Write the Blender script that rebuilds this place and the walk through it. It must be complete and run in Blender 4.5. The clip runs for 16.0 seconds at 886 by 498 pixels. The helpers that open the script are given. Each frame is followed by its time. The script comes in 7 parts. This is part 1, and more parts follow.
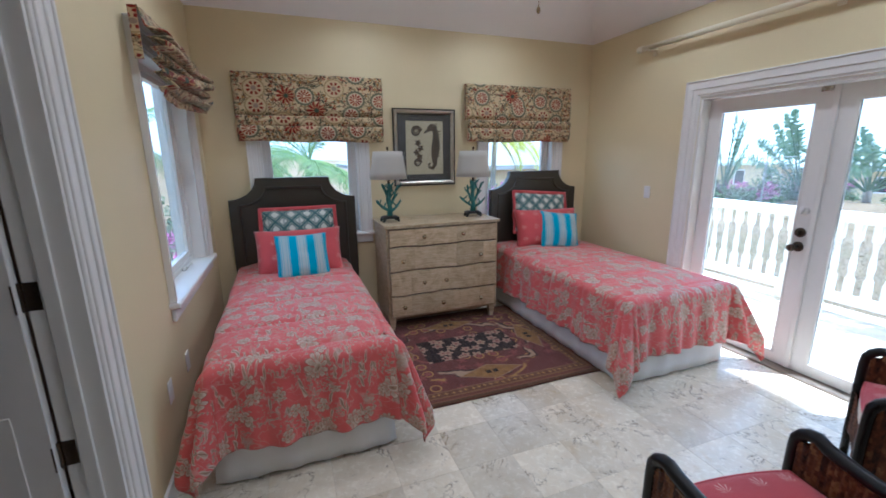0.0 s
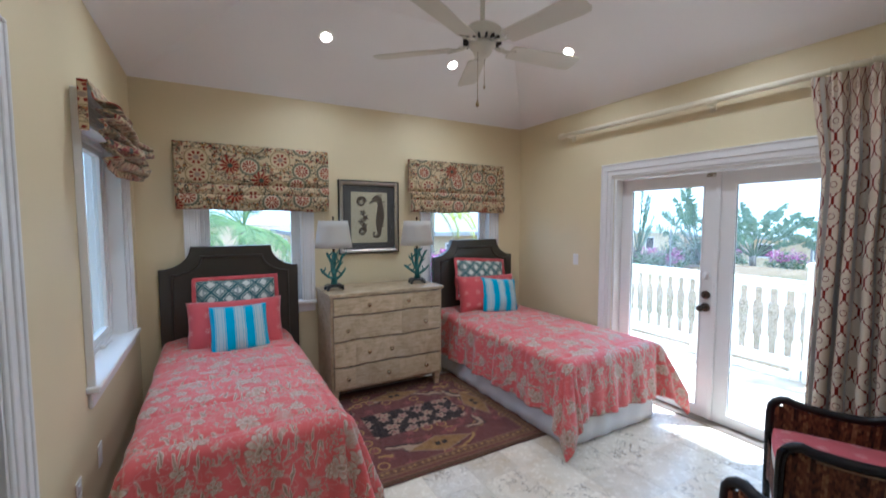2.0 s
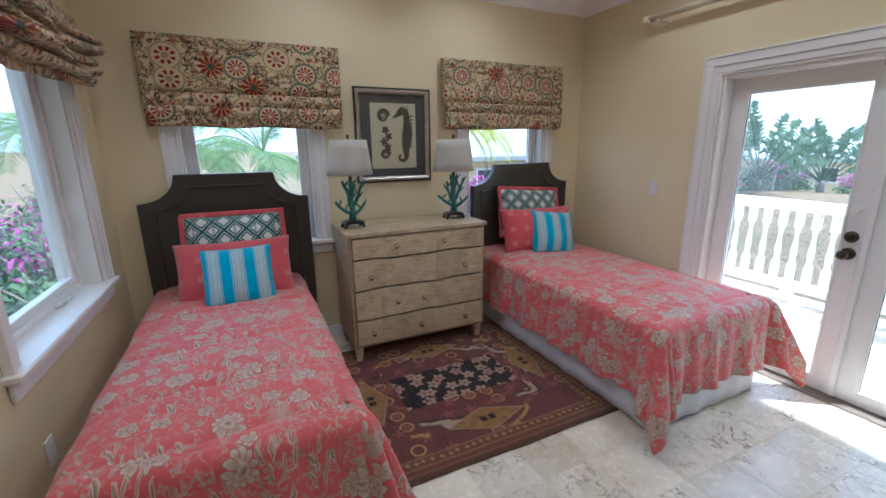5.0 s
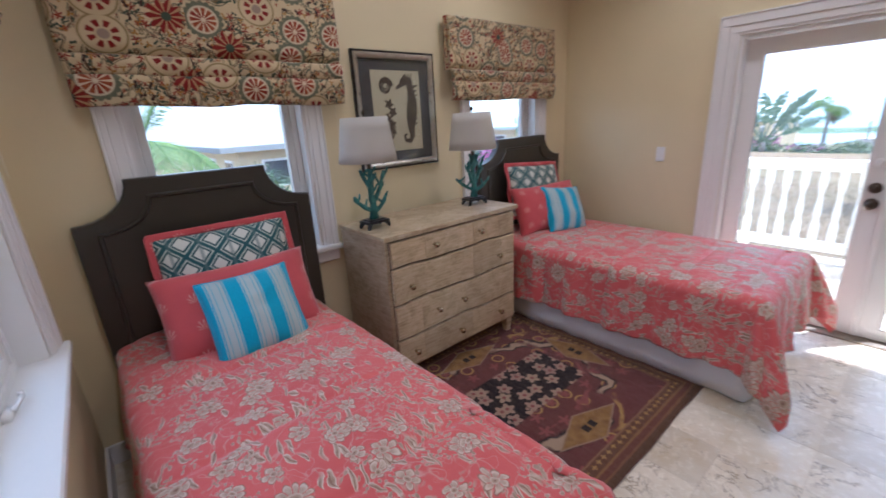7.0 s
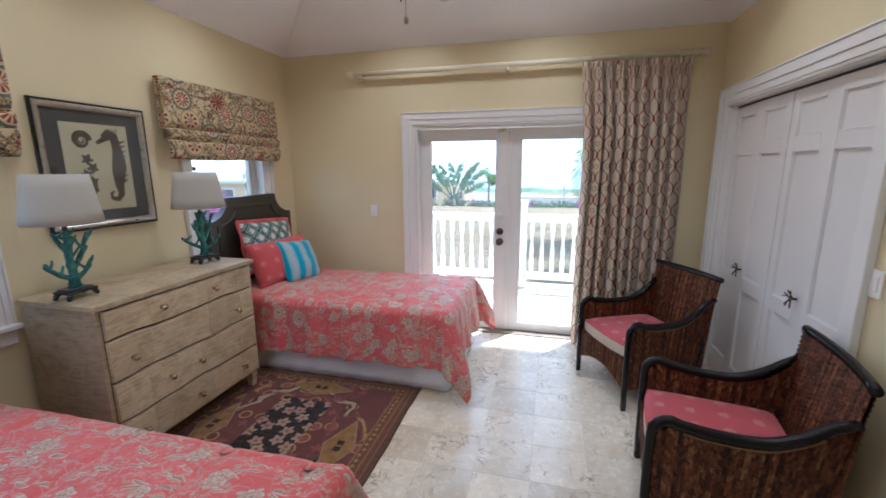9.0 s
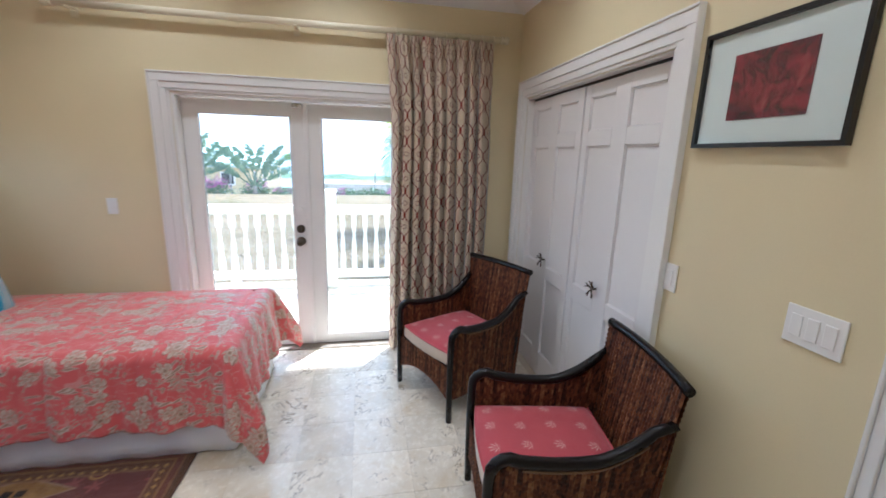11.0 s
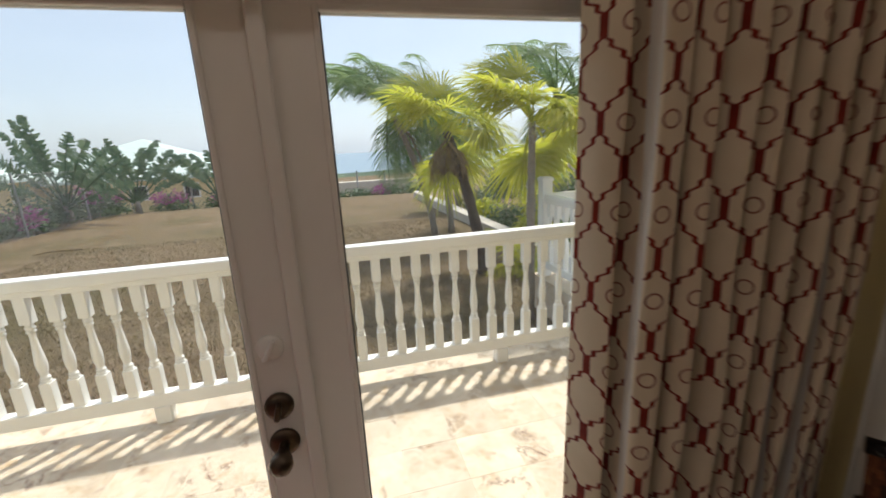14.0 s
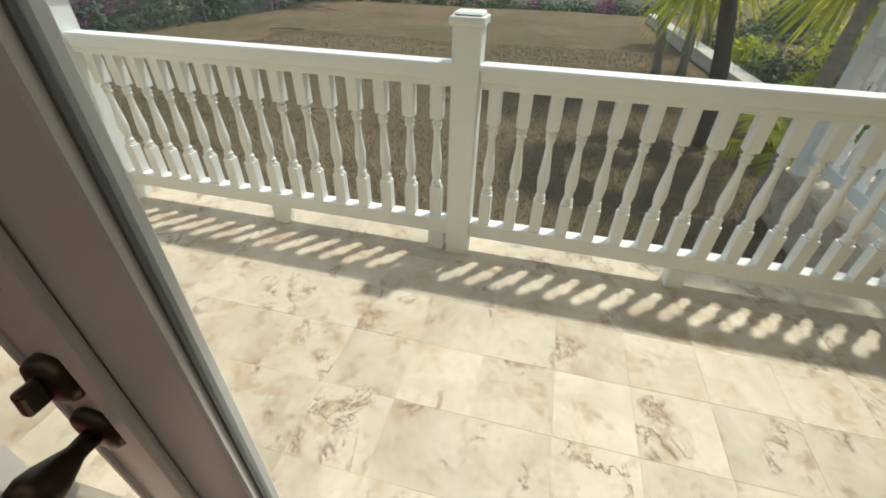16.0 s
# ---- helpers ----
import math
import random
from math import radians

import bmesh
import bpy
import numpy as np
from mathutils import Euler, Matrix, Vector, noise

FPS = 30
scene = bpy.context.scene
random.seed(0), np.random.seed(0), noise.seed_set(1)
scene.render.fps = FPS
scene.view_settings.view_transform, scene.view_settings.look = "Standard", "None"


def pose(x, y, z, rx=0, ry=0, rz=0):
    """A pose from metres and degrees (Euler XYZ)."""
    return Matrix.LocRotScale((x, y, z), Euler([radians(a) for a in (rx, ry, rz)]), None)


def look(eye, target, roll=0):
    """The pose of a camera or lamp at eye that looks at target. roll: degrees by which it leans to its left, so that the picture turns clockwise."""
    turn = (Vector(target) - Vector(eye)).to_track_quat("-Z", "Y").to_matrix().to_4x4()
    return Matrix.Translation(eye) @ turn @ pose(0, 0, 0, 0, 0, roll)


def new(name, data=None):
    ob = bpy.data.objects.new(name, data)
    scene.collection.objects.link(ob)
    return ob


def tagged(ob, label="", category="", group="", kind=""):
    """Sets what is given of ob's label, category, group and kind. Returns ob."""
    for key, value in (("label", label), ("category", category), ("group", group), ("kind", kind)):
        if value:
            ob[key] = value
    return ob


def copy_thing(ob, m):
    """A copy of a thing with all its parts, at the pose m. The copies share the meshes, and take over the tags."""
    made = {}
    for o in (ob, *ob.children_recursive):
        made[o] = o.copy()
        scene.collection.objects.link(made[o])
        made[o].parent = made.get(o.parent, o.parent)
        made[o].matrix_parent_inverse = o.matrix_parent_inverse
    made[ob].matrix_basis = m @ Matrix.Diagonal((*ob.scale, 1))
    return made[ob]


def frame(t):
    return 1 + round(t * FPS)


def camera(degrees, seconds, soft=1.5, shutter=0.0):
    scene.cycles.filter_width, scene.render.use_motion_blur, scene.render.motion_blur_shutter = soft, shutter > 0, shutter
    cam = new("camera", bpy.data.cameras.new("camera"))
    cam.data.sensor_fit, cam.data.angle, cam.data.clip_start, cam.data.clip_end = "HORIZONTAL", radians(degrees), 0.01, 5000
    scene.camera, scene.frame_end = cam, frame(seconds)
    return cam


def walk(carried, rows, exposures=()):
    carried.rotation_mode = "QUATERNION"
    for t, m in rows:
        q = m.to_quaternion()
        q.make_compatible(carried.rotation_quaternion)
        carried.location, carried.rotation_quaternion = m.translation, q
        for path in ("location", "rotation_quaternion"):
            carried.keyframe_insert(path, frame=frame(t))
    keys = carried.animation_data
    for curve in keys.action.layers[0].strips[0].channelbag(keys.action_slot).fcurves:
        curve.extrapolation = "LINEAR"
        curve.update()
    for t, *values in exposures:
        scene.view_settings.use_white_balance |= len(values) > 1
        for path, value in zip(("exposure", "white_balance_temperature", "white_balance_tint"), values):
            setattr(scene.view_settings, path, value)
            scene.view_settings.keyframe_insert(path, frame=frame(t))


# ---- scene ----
cam = camera(94.2, 16.0, 1.6, 0.3)
PATH = [
    (0, (0.478, 0.659, 1.578), (1.156, 2.488, 1.133), -0.6),
    (0.5, (0.471, 0.629, 1.575), (1.304, 2.388, 1.113), -0.5),
    (1, (0.416, 0.6, 1.582), (1.321, 2.334, 1.163), -0.3),
    (1.5, (0.398, 0.6, 1.567), (1.318, 2.337, 1.198), -0.6),
    (2, (0.385, 0.616, 1.614), (1.356, 2.359, 1.478), -0.0),
    (2.5, (0.361, 0.629, 1.667), (1.37, 2.352, 1.779), 0.8),
    (3, (0.35, 0.644, 1.675), (1.352, 2.37, 1.802), 0.3),
    (3.5, (0.441, 0.699, 1.615), (1.344, 2.48, 1.518), -0.5),
    (4, (0.582, 0.816, 1.575), (1.328, 2.643, 1.251), -0.8),
    (4.5, (0.691, 1.021, 1.55), (1.402, 2.839, 1.112), -1.0),
    (4.7, (0.684, 1.145, 1.555), (1.44, 2.938, 1.093), -0.7),
    (6.8, (0.176, 2.198, 1.586), (1.256, 3.77, 0.985), -4.4),
    (7, (0.107, 2.233, 1.577), (1.322, 3.705, 0.98), -3.3),
    (7.5, (-0.067, 2.164, 1.597), (1.471, 3.344, 1.103), -2.0),
    (8, (-0.162, 2.078, 1.615), (1.556, 3.018, 1.209), -0.7),
    (8.5, (-0.186, 2.017, 1.639), (1.644, 2.722, 1.243), -0.2),
    (9, (-0.175, 1.984, 1.637), (1.724, 2.478, 1.249), -0.3),
    (9.5, (-0.17, 1.958, 1.645), (1.768, 2.26, 1.253), -0.1),
    (10, (-0.119, 1.939, 1.646), (1.835, 2.058, 1.236), 0.1),
    (10.2, (-0.056, 1.936, 1.629), (1.899, 1.983, 1.21), 0.3),
    (12.3, (1.37, 2.15, 1.635), (3.046, 1.112, 1.3), 0.1),
    (12.5, (1.534, 2.204, 1.623), (3.193, 1.133, 1.309), -0.8),
    (13, (1.989, 2.264, 1.602), (3.721, 1.341, 1.217), -2.6),
    (13.5, (2.475, 2.259, 1.601), (4.31, 1.592, 1.164), -1.7),
    (14, (2.868, 2.256, 1.61), (4.753, 1.794, 1.126), -2.8),
    (14.5, (3.221, 2.157, 1.595), (5.116, 1.966, 0.983), -1.8),
    (15, (3.471, 2.074, 1.537), (5.265, 2.08, 0.654), -0.5),
    (15.5, (3.607, 2.008, 1.442), (5.228, 2.196, 0.286), 1.0),
    (16, (3.646, 1.979, 1.41), (5.217, 2.347, 0.229), 1.6),
]

EXPOSURES = [(0.0, 1.58, 4700, 9), (1.5, 1.58, 4700, 9), (2.5, 1.78, 4700, 8), (3.8, 1.52, 4700, 9), (4.7, 1.46, 4800, 9), (7.2, 1.55, 5050, 18), (8.5, 1.58, 5000, 13), (9.3, 1.68, 4950, 10), (10.2, 1.88, 4900, 8), (12.5, 1.46, 5300, 12), (13.35, 1.32, 5450, 9), (13.9, 0.15, 6600, 16), (14.2, -0.12, 6450, 9), (14.5, -0.38, 6450, 8), (16.0, -0.36, 6450, 8)]
walk(cam, [(t, look(eye, target, roll)) for t, eye, target, roll in PATH], EXPOSURES)
DOWN_W = 7.5
FAN_TURN = -6.5

# ---- light ----
world = bpy.data.worlds.new("sky")
scene.world = world
world.use_nodes = True
_wn = world.node_tree.nodes
_wl = world.node_tree.links
_bg = _wn["Background"]
_sky = _wn.new("ShaderNodeTexSky")
_sky.sky_type = "NISHITA"
_sky.sun_disc = False
SUN_EL, SUN_AZ = 65.0, 126.0
_sky.sun_elevation, _sky.sun_rotation = radians(SUN_EL), radians(SUN_AZ)
_sky.altitude, _sky.air_density, _sky.dust_density, _sky.ozone_density = 30, 1.0, 2.5, 1.0
# thin haze of cloud over the blue
_tc = _wn.new("ShaderNodeTexCoord")
_cn = _wn.new("ShaderNodeTexNoise")
_cn.inputs["Scale"].default_value, _cn.inputs["Detail"].default_value = 1.6, 5
_cr = _wn.new("ShaderNodeValToRGB")
_cr.color_ramp.elements[0].position, _cr.color_ramp.elements[0].color = 0.30, (0.42, 0.42, 0.42, 1)
_cr.color_ramp.elements[1].position, _cr.color_ramp.elements[1].color = 0.72, (0.62, 0.62, 0.62, 1)
_cm = _wn.new("ShaderNodeMix")
_cm.data_type = "RGBA"
_cm.inputs[7].default_value = (7.6, 8.6, 9.8, 1)
_map = _wn.new("ShaderNodeMapping")
_map.inputs["Scale"].default_value = (1, 1, 3.5)
_wl.new(_tc.outputs["Generated"], _map.inputs[0])
_wl.new(_map.outputs[0], _cn.inputs["Vector"])
_wl.new(_cn.outputs[0], _cr.inputs[0])
_wl.new(_cr.outputs[0], _cm.inputs[0])
_wl.new(_sky.outputs[0], _cm.inputs[6])
_wl.new(_cm.outputs[2], _bg.inputs[0])
_bg.inputs[1].default_value = 0.15
sun = new("sun", bpy.data.lights.new("sun", "SUN"))
sun.data.energy, sun.data.angle, sun.data.color = 5.0, radians(2.0), (1.0, 0.95, 0.88)
_az, _el = radians(SUN_AZ), radians(SUN_EL)
sun.matrix_world = look((math.sin(_az) * math.cos(_el) * 30, math.cos(_az) * math.cos(_el) * 30, 30 * math.sin(_el)), (0, 0, 0))

# ---- building blocks ----
def thing(name, label, category, m=None, group="", kind=""):
    ob = new(name)
    ob.empty_display_size = 0.1
    if m is not None:
        ob.matrix_basis = m
    return tagged(ob, label, category, group, kind)


def mesh_of(name, bm, smooth=False):
    me = bpy.data.meshes.new(name)
    bm.normal_update()
    bm.to_mesh(me)
    bm.free()
    if smooth:
        me.polygons.foreach_set("use_smooth", [True] * len(me.polygons))
    return me


def part(name, bm, material, parent, label="", smooth=False, m=None, kind=""):
    me = mesh_of(name, bm, smooth)
    me.materials.append(material)
    ob = new(name, me)
    ob.parent = parent
    if m is not None:
        ob.matrix_basis = m
    return tagged(ob, label, "", "", kind)


def solo(name, bm, material, label, category, m=None, smooth=False, group="", kind=""):
    me = mesh_of(name, bm, smooth)
    me.materials.append(material)
    ob = new(name, me)
    if m is not None:
        ob.matrix_basis = m
    return tagged(ob, label, category, group, kind)


def shared(name, me, parent, m):
    ob = new(name, me)
    ob.parent = parent
    ob.matrix_basis = m
    return ob


def box(bm, x0, x1, y0, y1, z0, z1, bev=0.0, seg=1):
    r = bmesh.ops.create_cube(bm, size=1.0)
    vs = r["verts"]
    for v in vs:
        v.co = Vector(((x0 + x1) / 2 + v.co.x * (x1 - x0), (y0 + y1) / 2 + v.co.y * (y1 - y0), (z0 + z1) / 2 + v.co.z * (z1 - z0)))
    if bev > 0:
        es = list({e for v in vs for e in v.link_edges})
        bmesh.ops.bevel(bm, geom=es, offset=bev, segments=seg, affect="EDGES", profile=0.5)
    return bm


def boxed(*a, bev=0.0, seg=1):
    return box(bmesh.new(), *a, bev=bev, seg=seg)


def lathe(bm, prof, seg=16, at=(0, 0, 0), square=0.0):
    rings = []
    for r, z in prof:
        ring = []
        for i in range(seg):
            a = 2 * math.pi * i / seg
            ring.append(bm.verts.new((at[0] + r * math.cos(a), at[1] + r * math.sin(a), at[2] + z)))
        rings.append(ring)
    for a, b in zip(rings, rings[1:]):
        for i in range(seg):
            j = (i + 1) % seg
            bm.faces.new((a[i], a[j], b[j], b[i]))
    bm.faces.new(rings[0][::-1])
    bm.faces.new(rings[-1])
    return bm


def tube(bm, pts, rad, seg=8, flat=1.0):
    pts = [Vector(p) for p in pts]
    n = len(pts)
    rs = rad if isinstance(rad, (list, tuple)) else [rad] * n
    up = Vector((0, 0, 1))
    rings = []
    side = None
    for i, p in enumerate(pts):
        d = (pts[min(i + 1, n - 1)] - pts[max(i - 1, 0)]).normalized()
        if side is None:
            side = d.cross(up)
            if side.length < 0.05:
                side = d.cross(Vector((1, 0, 0)))
        side = (side - d * side.dot(d)).normalized()
        nrm = side.cross(d)
        rings.append([bm.verts.new(p + side * (rs[i] * math.cos(2 * math.pi * k / seg)) + nrm * (rs[i] * flat * math.sin(2 * math.pi * k / seg))) for k in range(seg)])
    for a, b in zip(rings, rings[1:]):
        for k in range(seg):
            j = (k + 1) % seg
            bm.faces.new((a[k], a[j], b[j], b[k]))
    bm.faces.new(rings[0][::-1])
    bm.faces.new(rings[-1])
    return bm


def sheet(f, nu, nv, uvf=None, close_u=False):
    """A grid of f(u, v), u and v from 0 to 1, with its own measure as UV."""
    bm = bmesh.new()
    uvl = bm.loops.layers.uv.new("UVMap")
    vs = [[bm.verts.new(f(i / nu, j / nv)) for j in range(nv + 1)] for i in range(nu + (0 if close_u else 1))]
    m = len(vs)
    for i in range(nu):
        for j in range(nv):
            q = (vs[i][j], vs[(i + 1) % m][j], vs[(i + 1) % m][j + 1], vs[i][j + 1])
            fc = bm.faces.new(q)
            for lp, (a, b) in zip(fc.loops, ((i, j), (i + 1, j), (i + 1, j + 1), (i, j + 1))):
                lp[uvl].uv = uvf(a / nu, b / nv) if uvf else (a / nu, b / nv)
    return bm


def thicken(bm, t):
    """Gives a sheet a back and a rim."""
    bm.normal_update()
    g = list(bm.faces)
    bmesh.ops.solidify(bm, geom=g, thickness=t)
    return bm


def holed(axis, p0, p1, u0, u1, z0, z1, holes):
    """A wall slab between the planes p0 and p1 across axis, with openings (u0, u1, z0, z1) that go through it."""
    us = sorted({u0, u1, *[h[0] for h in holes], *[h[1] for h in holes]})
    zs = sorted({z0, z1, *[h[2] for h in holes], *[h[3] for h in holes]})
    solid = {}
    for i in range(len(us) - 1):
        for j in range(len(zs) - 1):
            cu, cz = (us[i] + us[i + 1]) / 2, (zs[j] + zs[j + 1]) / 2
            solid[i, j] = not any(h[0] < cu < h[1] and h[2] < cz < h[3] for h in holes)
    bm = bmesh.new()
    cache = {}

    def vert(p, u, z):
        key = (p, round(u, 4), round(z, 4))
        if key not in cache:
            cache[key] = bm.verts.new((p, u, z) if axis == "x" else (u, p, z))
        return cache[key]

    for (i, j), s in solid.items():
        if not s:
            continue
        a, b, c, d = us[i], us[i + 1], zs[j], zs[j + 1]
        bm.faces.new([vert(p0, a, c), vert(p0, b, c), vert(p0, b, d), vert(p0, a, d)])
        bm.faces.new([vert(p1, a, c), vert(p1, a, d), vert(p1, b, d), vert(p1, b, c)])
        for (di, dj), e in {(-1, 0): (a, c, a, d), (1, 0): (b, c, b, d), (0, -1): (a, c, b, c), (0, 1): (a, d, b, d)}.items():
            if not solid.get((i + di, j + dj), False):
                bm.faces.new([vert(p0, e[0], e[1]), vert(p1, e[0], e[1]), vert(p1, e[2], e[3]), vert(p0, e[2], e[3])])
    bmesh.ops.recalc_face_normals(bm, faces=bm.faces)
    return bm

# ---- materials ----
class Nodes:
    """A small wrapper that builds a node material."""

    def __init__(self, name):
        self.mat = bpy.data.materials.new(name)
        self.mat.use_nodes = True
        self.t = self.mat.node_tree
        self.b = self.t.nodes["Principled BSDF"]

    def node(self, kind, **kw):
        n = self.t.nodes.new("ShaderNode" + kind)
        for k, v in kw.items():
            setattr(n, k, v)
        return n

    def link(self, a, b):
        self.t.links.new(a, b)

    def put(self, sock, v):
        if isinstance(v, bpy.types.NodeSocket):
            self.link(v, sock)
        else:
            sock.default_value = v

    def math(self, op, a, b=0.0, c=0.0, clamp=False):
        n = self.node("Math", operation=op, use_clamp=clamp)
        self.put(n.inputs[0], a)
        self.put(n.inputs[1], b)
        if op in ("MULTIPLY_ADD", "SMOOTH_MIN", "COMPARE", "WRAP"):
            self.put(n.inputs[2], c)
        return n.outputs[0]

    def uv(self, obj=False):
        return self.node("TexCoord").outputs["Object" if obj else "UV"]

    def scaled(self, vec, s, off=(0, 0, 0)):
        n = self.node("Mapping")
        self.link(vec, n.inputs[0])
        n.inputs["Scale"].default_value = s if isinstance(s, tuple) else (s, s, s)
        n.inputs["Location"].default_value = off
        return n.outputs[0]

    def noise(self, vec, scale, detail=4, rough=0.55, dist=0.0):
        n = self.node("TexNoise")
        if vec is not None:
            self.link(vec, n.inputs["Vector"])
        n.inputs["Scale"].default_value, n.inputs["Detail"].default_value = scale, detail
        n.inputs["Roughness"].default_value, n.inputs["Distortion"].default_value = rough, dist
        return n.outputs[0]

    def ramp(self, f, *stops):
        n = self.node("ValToRGB")
        self.put(n.inputs[0], f)
        e = n.color_ramp.elements
        while len(e) < len(stops):
            e.new(0.5)
        for el, (p, c) in zip(e, stops):
            el.position = p
            el.color = (c, c, c, 1) if isinstance(c, (int, float)) else (*c, 1)
        return n.outputs[0]

    def mix(self, f, a, b, mode="MIX"):
        n = self.node("Mix", data_type="RGBA", blend_type=mode)
        self.put(n.inputs[0], f)
        for s, v in ((n.inputs[6], a), (n.inputs[7], b)):
            self.put(s, (*v, 1) if isinstance(v, tuple) and len(v) == 3 else v)
        return n.outputs[2]

    def bump(self, h, strength=0.3, dist=0.01):
        n = self.node("Bump")
        n.inputs["Strength"].default_value, n.inputs["Distance"].default_value = strength, dist
        self.link(h, n.inputs["Height"])
        self.link(n.outputs[0], self.b.inputs["Normal"])

    def xy(self, vec):
        n = self.node("SeparateXYZ")
        self.link(vec, n.inputs[0])
        return n.outputs[0], n.outputs[1]

    def random(self):
        return self.node("ObjectInfo").outputs["Random"]

    def done(self, color, rough=0.5, metal=0.0, spec=0.5, sheen=0.0, trans=0.0):
        self.put(self.b.inputs["Base Color"], (*color, 1) if isinstance(color, tuple) else color)
        self.put(self.b.inputs["Roughness"], rough)
        self.b.inputs["Metallic"].default_value = metal
        self.b.inputs["Specular IOR Level"].default_value = spec
        self.b.inputs["Sheen Weight"].default_value = sheen
        if trans:
            self.b.inputs["Subsurface Weight"].default_value = 0.0
        return self.mat

    # -- pattern masks, 1 inside --
    def below(self, v, edge, soft=0.02):
        """1 where v < edge, with a soft border."""
        n = self.node("MapRange", clamp=True)
        self.put(n.inputs[0], v)
        n.inputs[1].default_value, n.inputs[2].default_value = edge - soft, edge + soft
        n.inputs[3].default_value, n.inputs[4].default_value = 1, 0
        return n.outputs[0]

    def cells(self, vec, scale, jitter=1.0):
        """The place inside a scattered cell (x, y), its distance and its random colour's first channel."""
        v = self.node("TexVoronoi", voronoi_dimensions="2D", feature="F1")
        v.inputs["Scale"].default_value, v.inputs["Randomness"].default_value = scale, jitter
        self.link(vec, v.inputs["Vector"])
        m = self.node("VectorMath", operation="SCALE")
        self.link(vec, m.inputs[0])
        m.inputs["Scale"].default_value = scale
        d = self.node("VectorMath", operation="SUBTRACT")
        self.link(m.outputs[0], d.inputs[0])
        p = self.node("VectorMath", operation="SCALE")
        self.link(v.outputs["Position"], p.inputs[0])
        p.inputs["Scale"].default_value = scale
        self.link(p.outputs[0], d.inputs[1])
        x, y = self.xy(d.outputs[0])
        c = self.node("SeparateColor")
        self.link(v.outputs["Color"], c.inputs[0])
        return x, y, c.outputs[0], c.outputs[1]

    def polar(self, x, y):
        r = self.math("SQRT", self.math("ADD", self.math("MULTIPLY", x, x), self.math("MULTIPLY", y, y)))
        return r, self.math("ARCTAN2", y, x)

    def petals(self, r, th, n, size, depth, spin=0.0):
        """A flower of n petals and that radius."""
        a = self.math("ADD", self.math("MULTIPLY", th, n), spin)
        edge = self.math("MULTIPLY_ADD", self.math("COSINE", a), size * depth, size * (1 - depth))
        return self.below(self.math("SUBTRACT", r, edge), 0.0, 0.012)

    def both(self, a, b):
        return self.math("MULTIPLY", a, b)

    def either(self, a, b):
        return self.math("MAXIMUM", a, b)


def paint(name, color, rough=0.5, var=0.06, bump=0.05, scale=60.0, spec=0.5):
    n = Nodes(name)
    o = n.uv(True)
    f = n.noise(o, 1.3, 5)
    g = n.noise(o, scale, 3)
    dark = tuple(c * (1 - var) for c in color)
    light = tuple(min(1, c * (1 + var * 0.6)) for c in color)
    n.bump(g, bump, 0.004)
    return n.done(n.ramp(n.math("MULTIPLY_ADD", g, 0.25, n.math("MULTIPLY", f, 0.75)), (0.3, dark), (0.7, light)), n.ramp(f, (0.3, rough - 0.06), (0.7, rough + 0.06)), spec=spec)


def metal(name, color, rough):
    n = Nodes(name)
    f = n.noise(n.uv(True), 40, 4)
    return n.done(n.ramp(f, (0.3, tuple(c * 0.75 for c in color)), (0.7, color)), n.ramp(f, (0.3, rough * 0.8), (0.7, rough * 1.3)), metal=1.0)


M_WALL = paint("yellow_wall_paint", (0.73, 0.625, 0.385), 0.55, 0.05, 0.12, 120)
M_CEIL = paint("white_ceiling_paint", (0.88, 0.86, 0.85), 0.7, 0.03, 0.1, 90)
M_TRIM = paint("white_gloss_trim", (0.80, 0.78, 0.75), 0.32, 0.03, 0.04, 30)
M_CLOSET = paint("white_door_paint", (0.77, 0.74, 0.72), 0.36, 0.03, 0.04, 30)
M_RAIL = paint("white_railing_paint", (0.87, 0.87, 0.84), 0.5, 0.06, 0.08, 40)
M_OUTWALL = paint("yellow_stucco", (0.66, 0.52, 0.30), 0.85, 0.08, 0.5, 90)
M_HALL = paint("hall_paint", (0.55, 0.47, 0.34), 0.7, 0.05, 0.1)
M_HEADB = paint("taupe_lacquer", (0.046, 0.039, 0.028), 0.36, 0.1, 0.08, 25)
M_BLACKW = paint("black_polished_rattan_wood", (0.008, 0.006, 0.0055), 0.28, 0.2, 0.06, 18, 0.3)
M_IRON = metal("dark_bronze_hardware", (0.10, 0.075, 0.055), 0.34)
M_NICKEL = metal("brushed_nickel", (0.62, 0.60, 0.56), 0.25)
M_BRASS = metal("aged_brass", (0.62, 0.52, 0.34), 0.22)
M_STEEL = metal("galvanised_wire", (0.42, 0.42, 0.42), 0.5)
M_CREAMP = paint("cream_lacquer", (0.78, 0.71, 0.52), 0.4, 0.04, 0.03)
M_FAN = paint("ivory_fan_enamel", (0.66, 0.63, 0.54), 0.38, 0.05, 0.03)
M_LINING = paint("curtain_lining", (0.72, 0.70, 0.66), 0.9, 0.04, 0.4, 300)
M_SKIRT = paint("white_bed_linen", (0.88, 0.87, 0.86), 0.9, 0.04, 0.5, 300)
M_PLASTIC = paint("white_switch_plastic", (0.82, 0.80, 0.76), 0.35, 0.01, 0.0)
M_SEAL = paint("grey_rubber_seal", (0.16, 0.17, 0.17), 0.6, 0.05)
M_MATTRESS = paint("mattress_ticking", (0.7, 0.68, 0.64), 0.9)


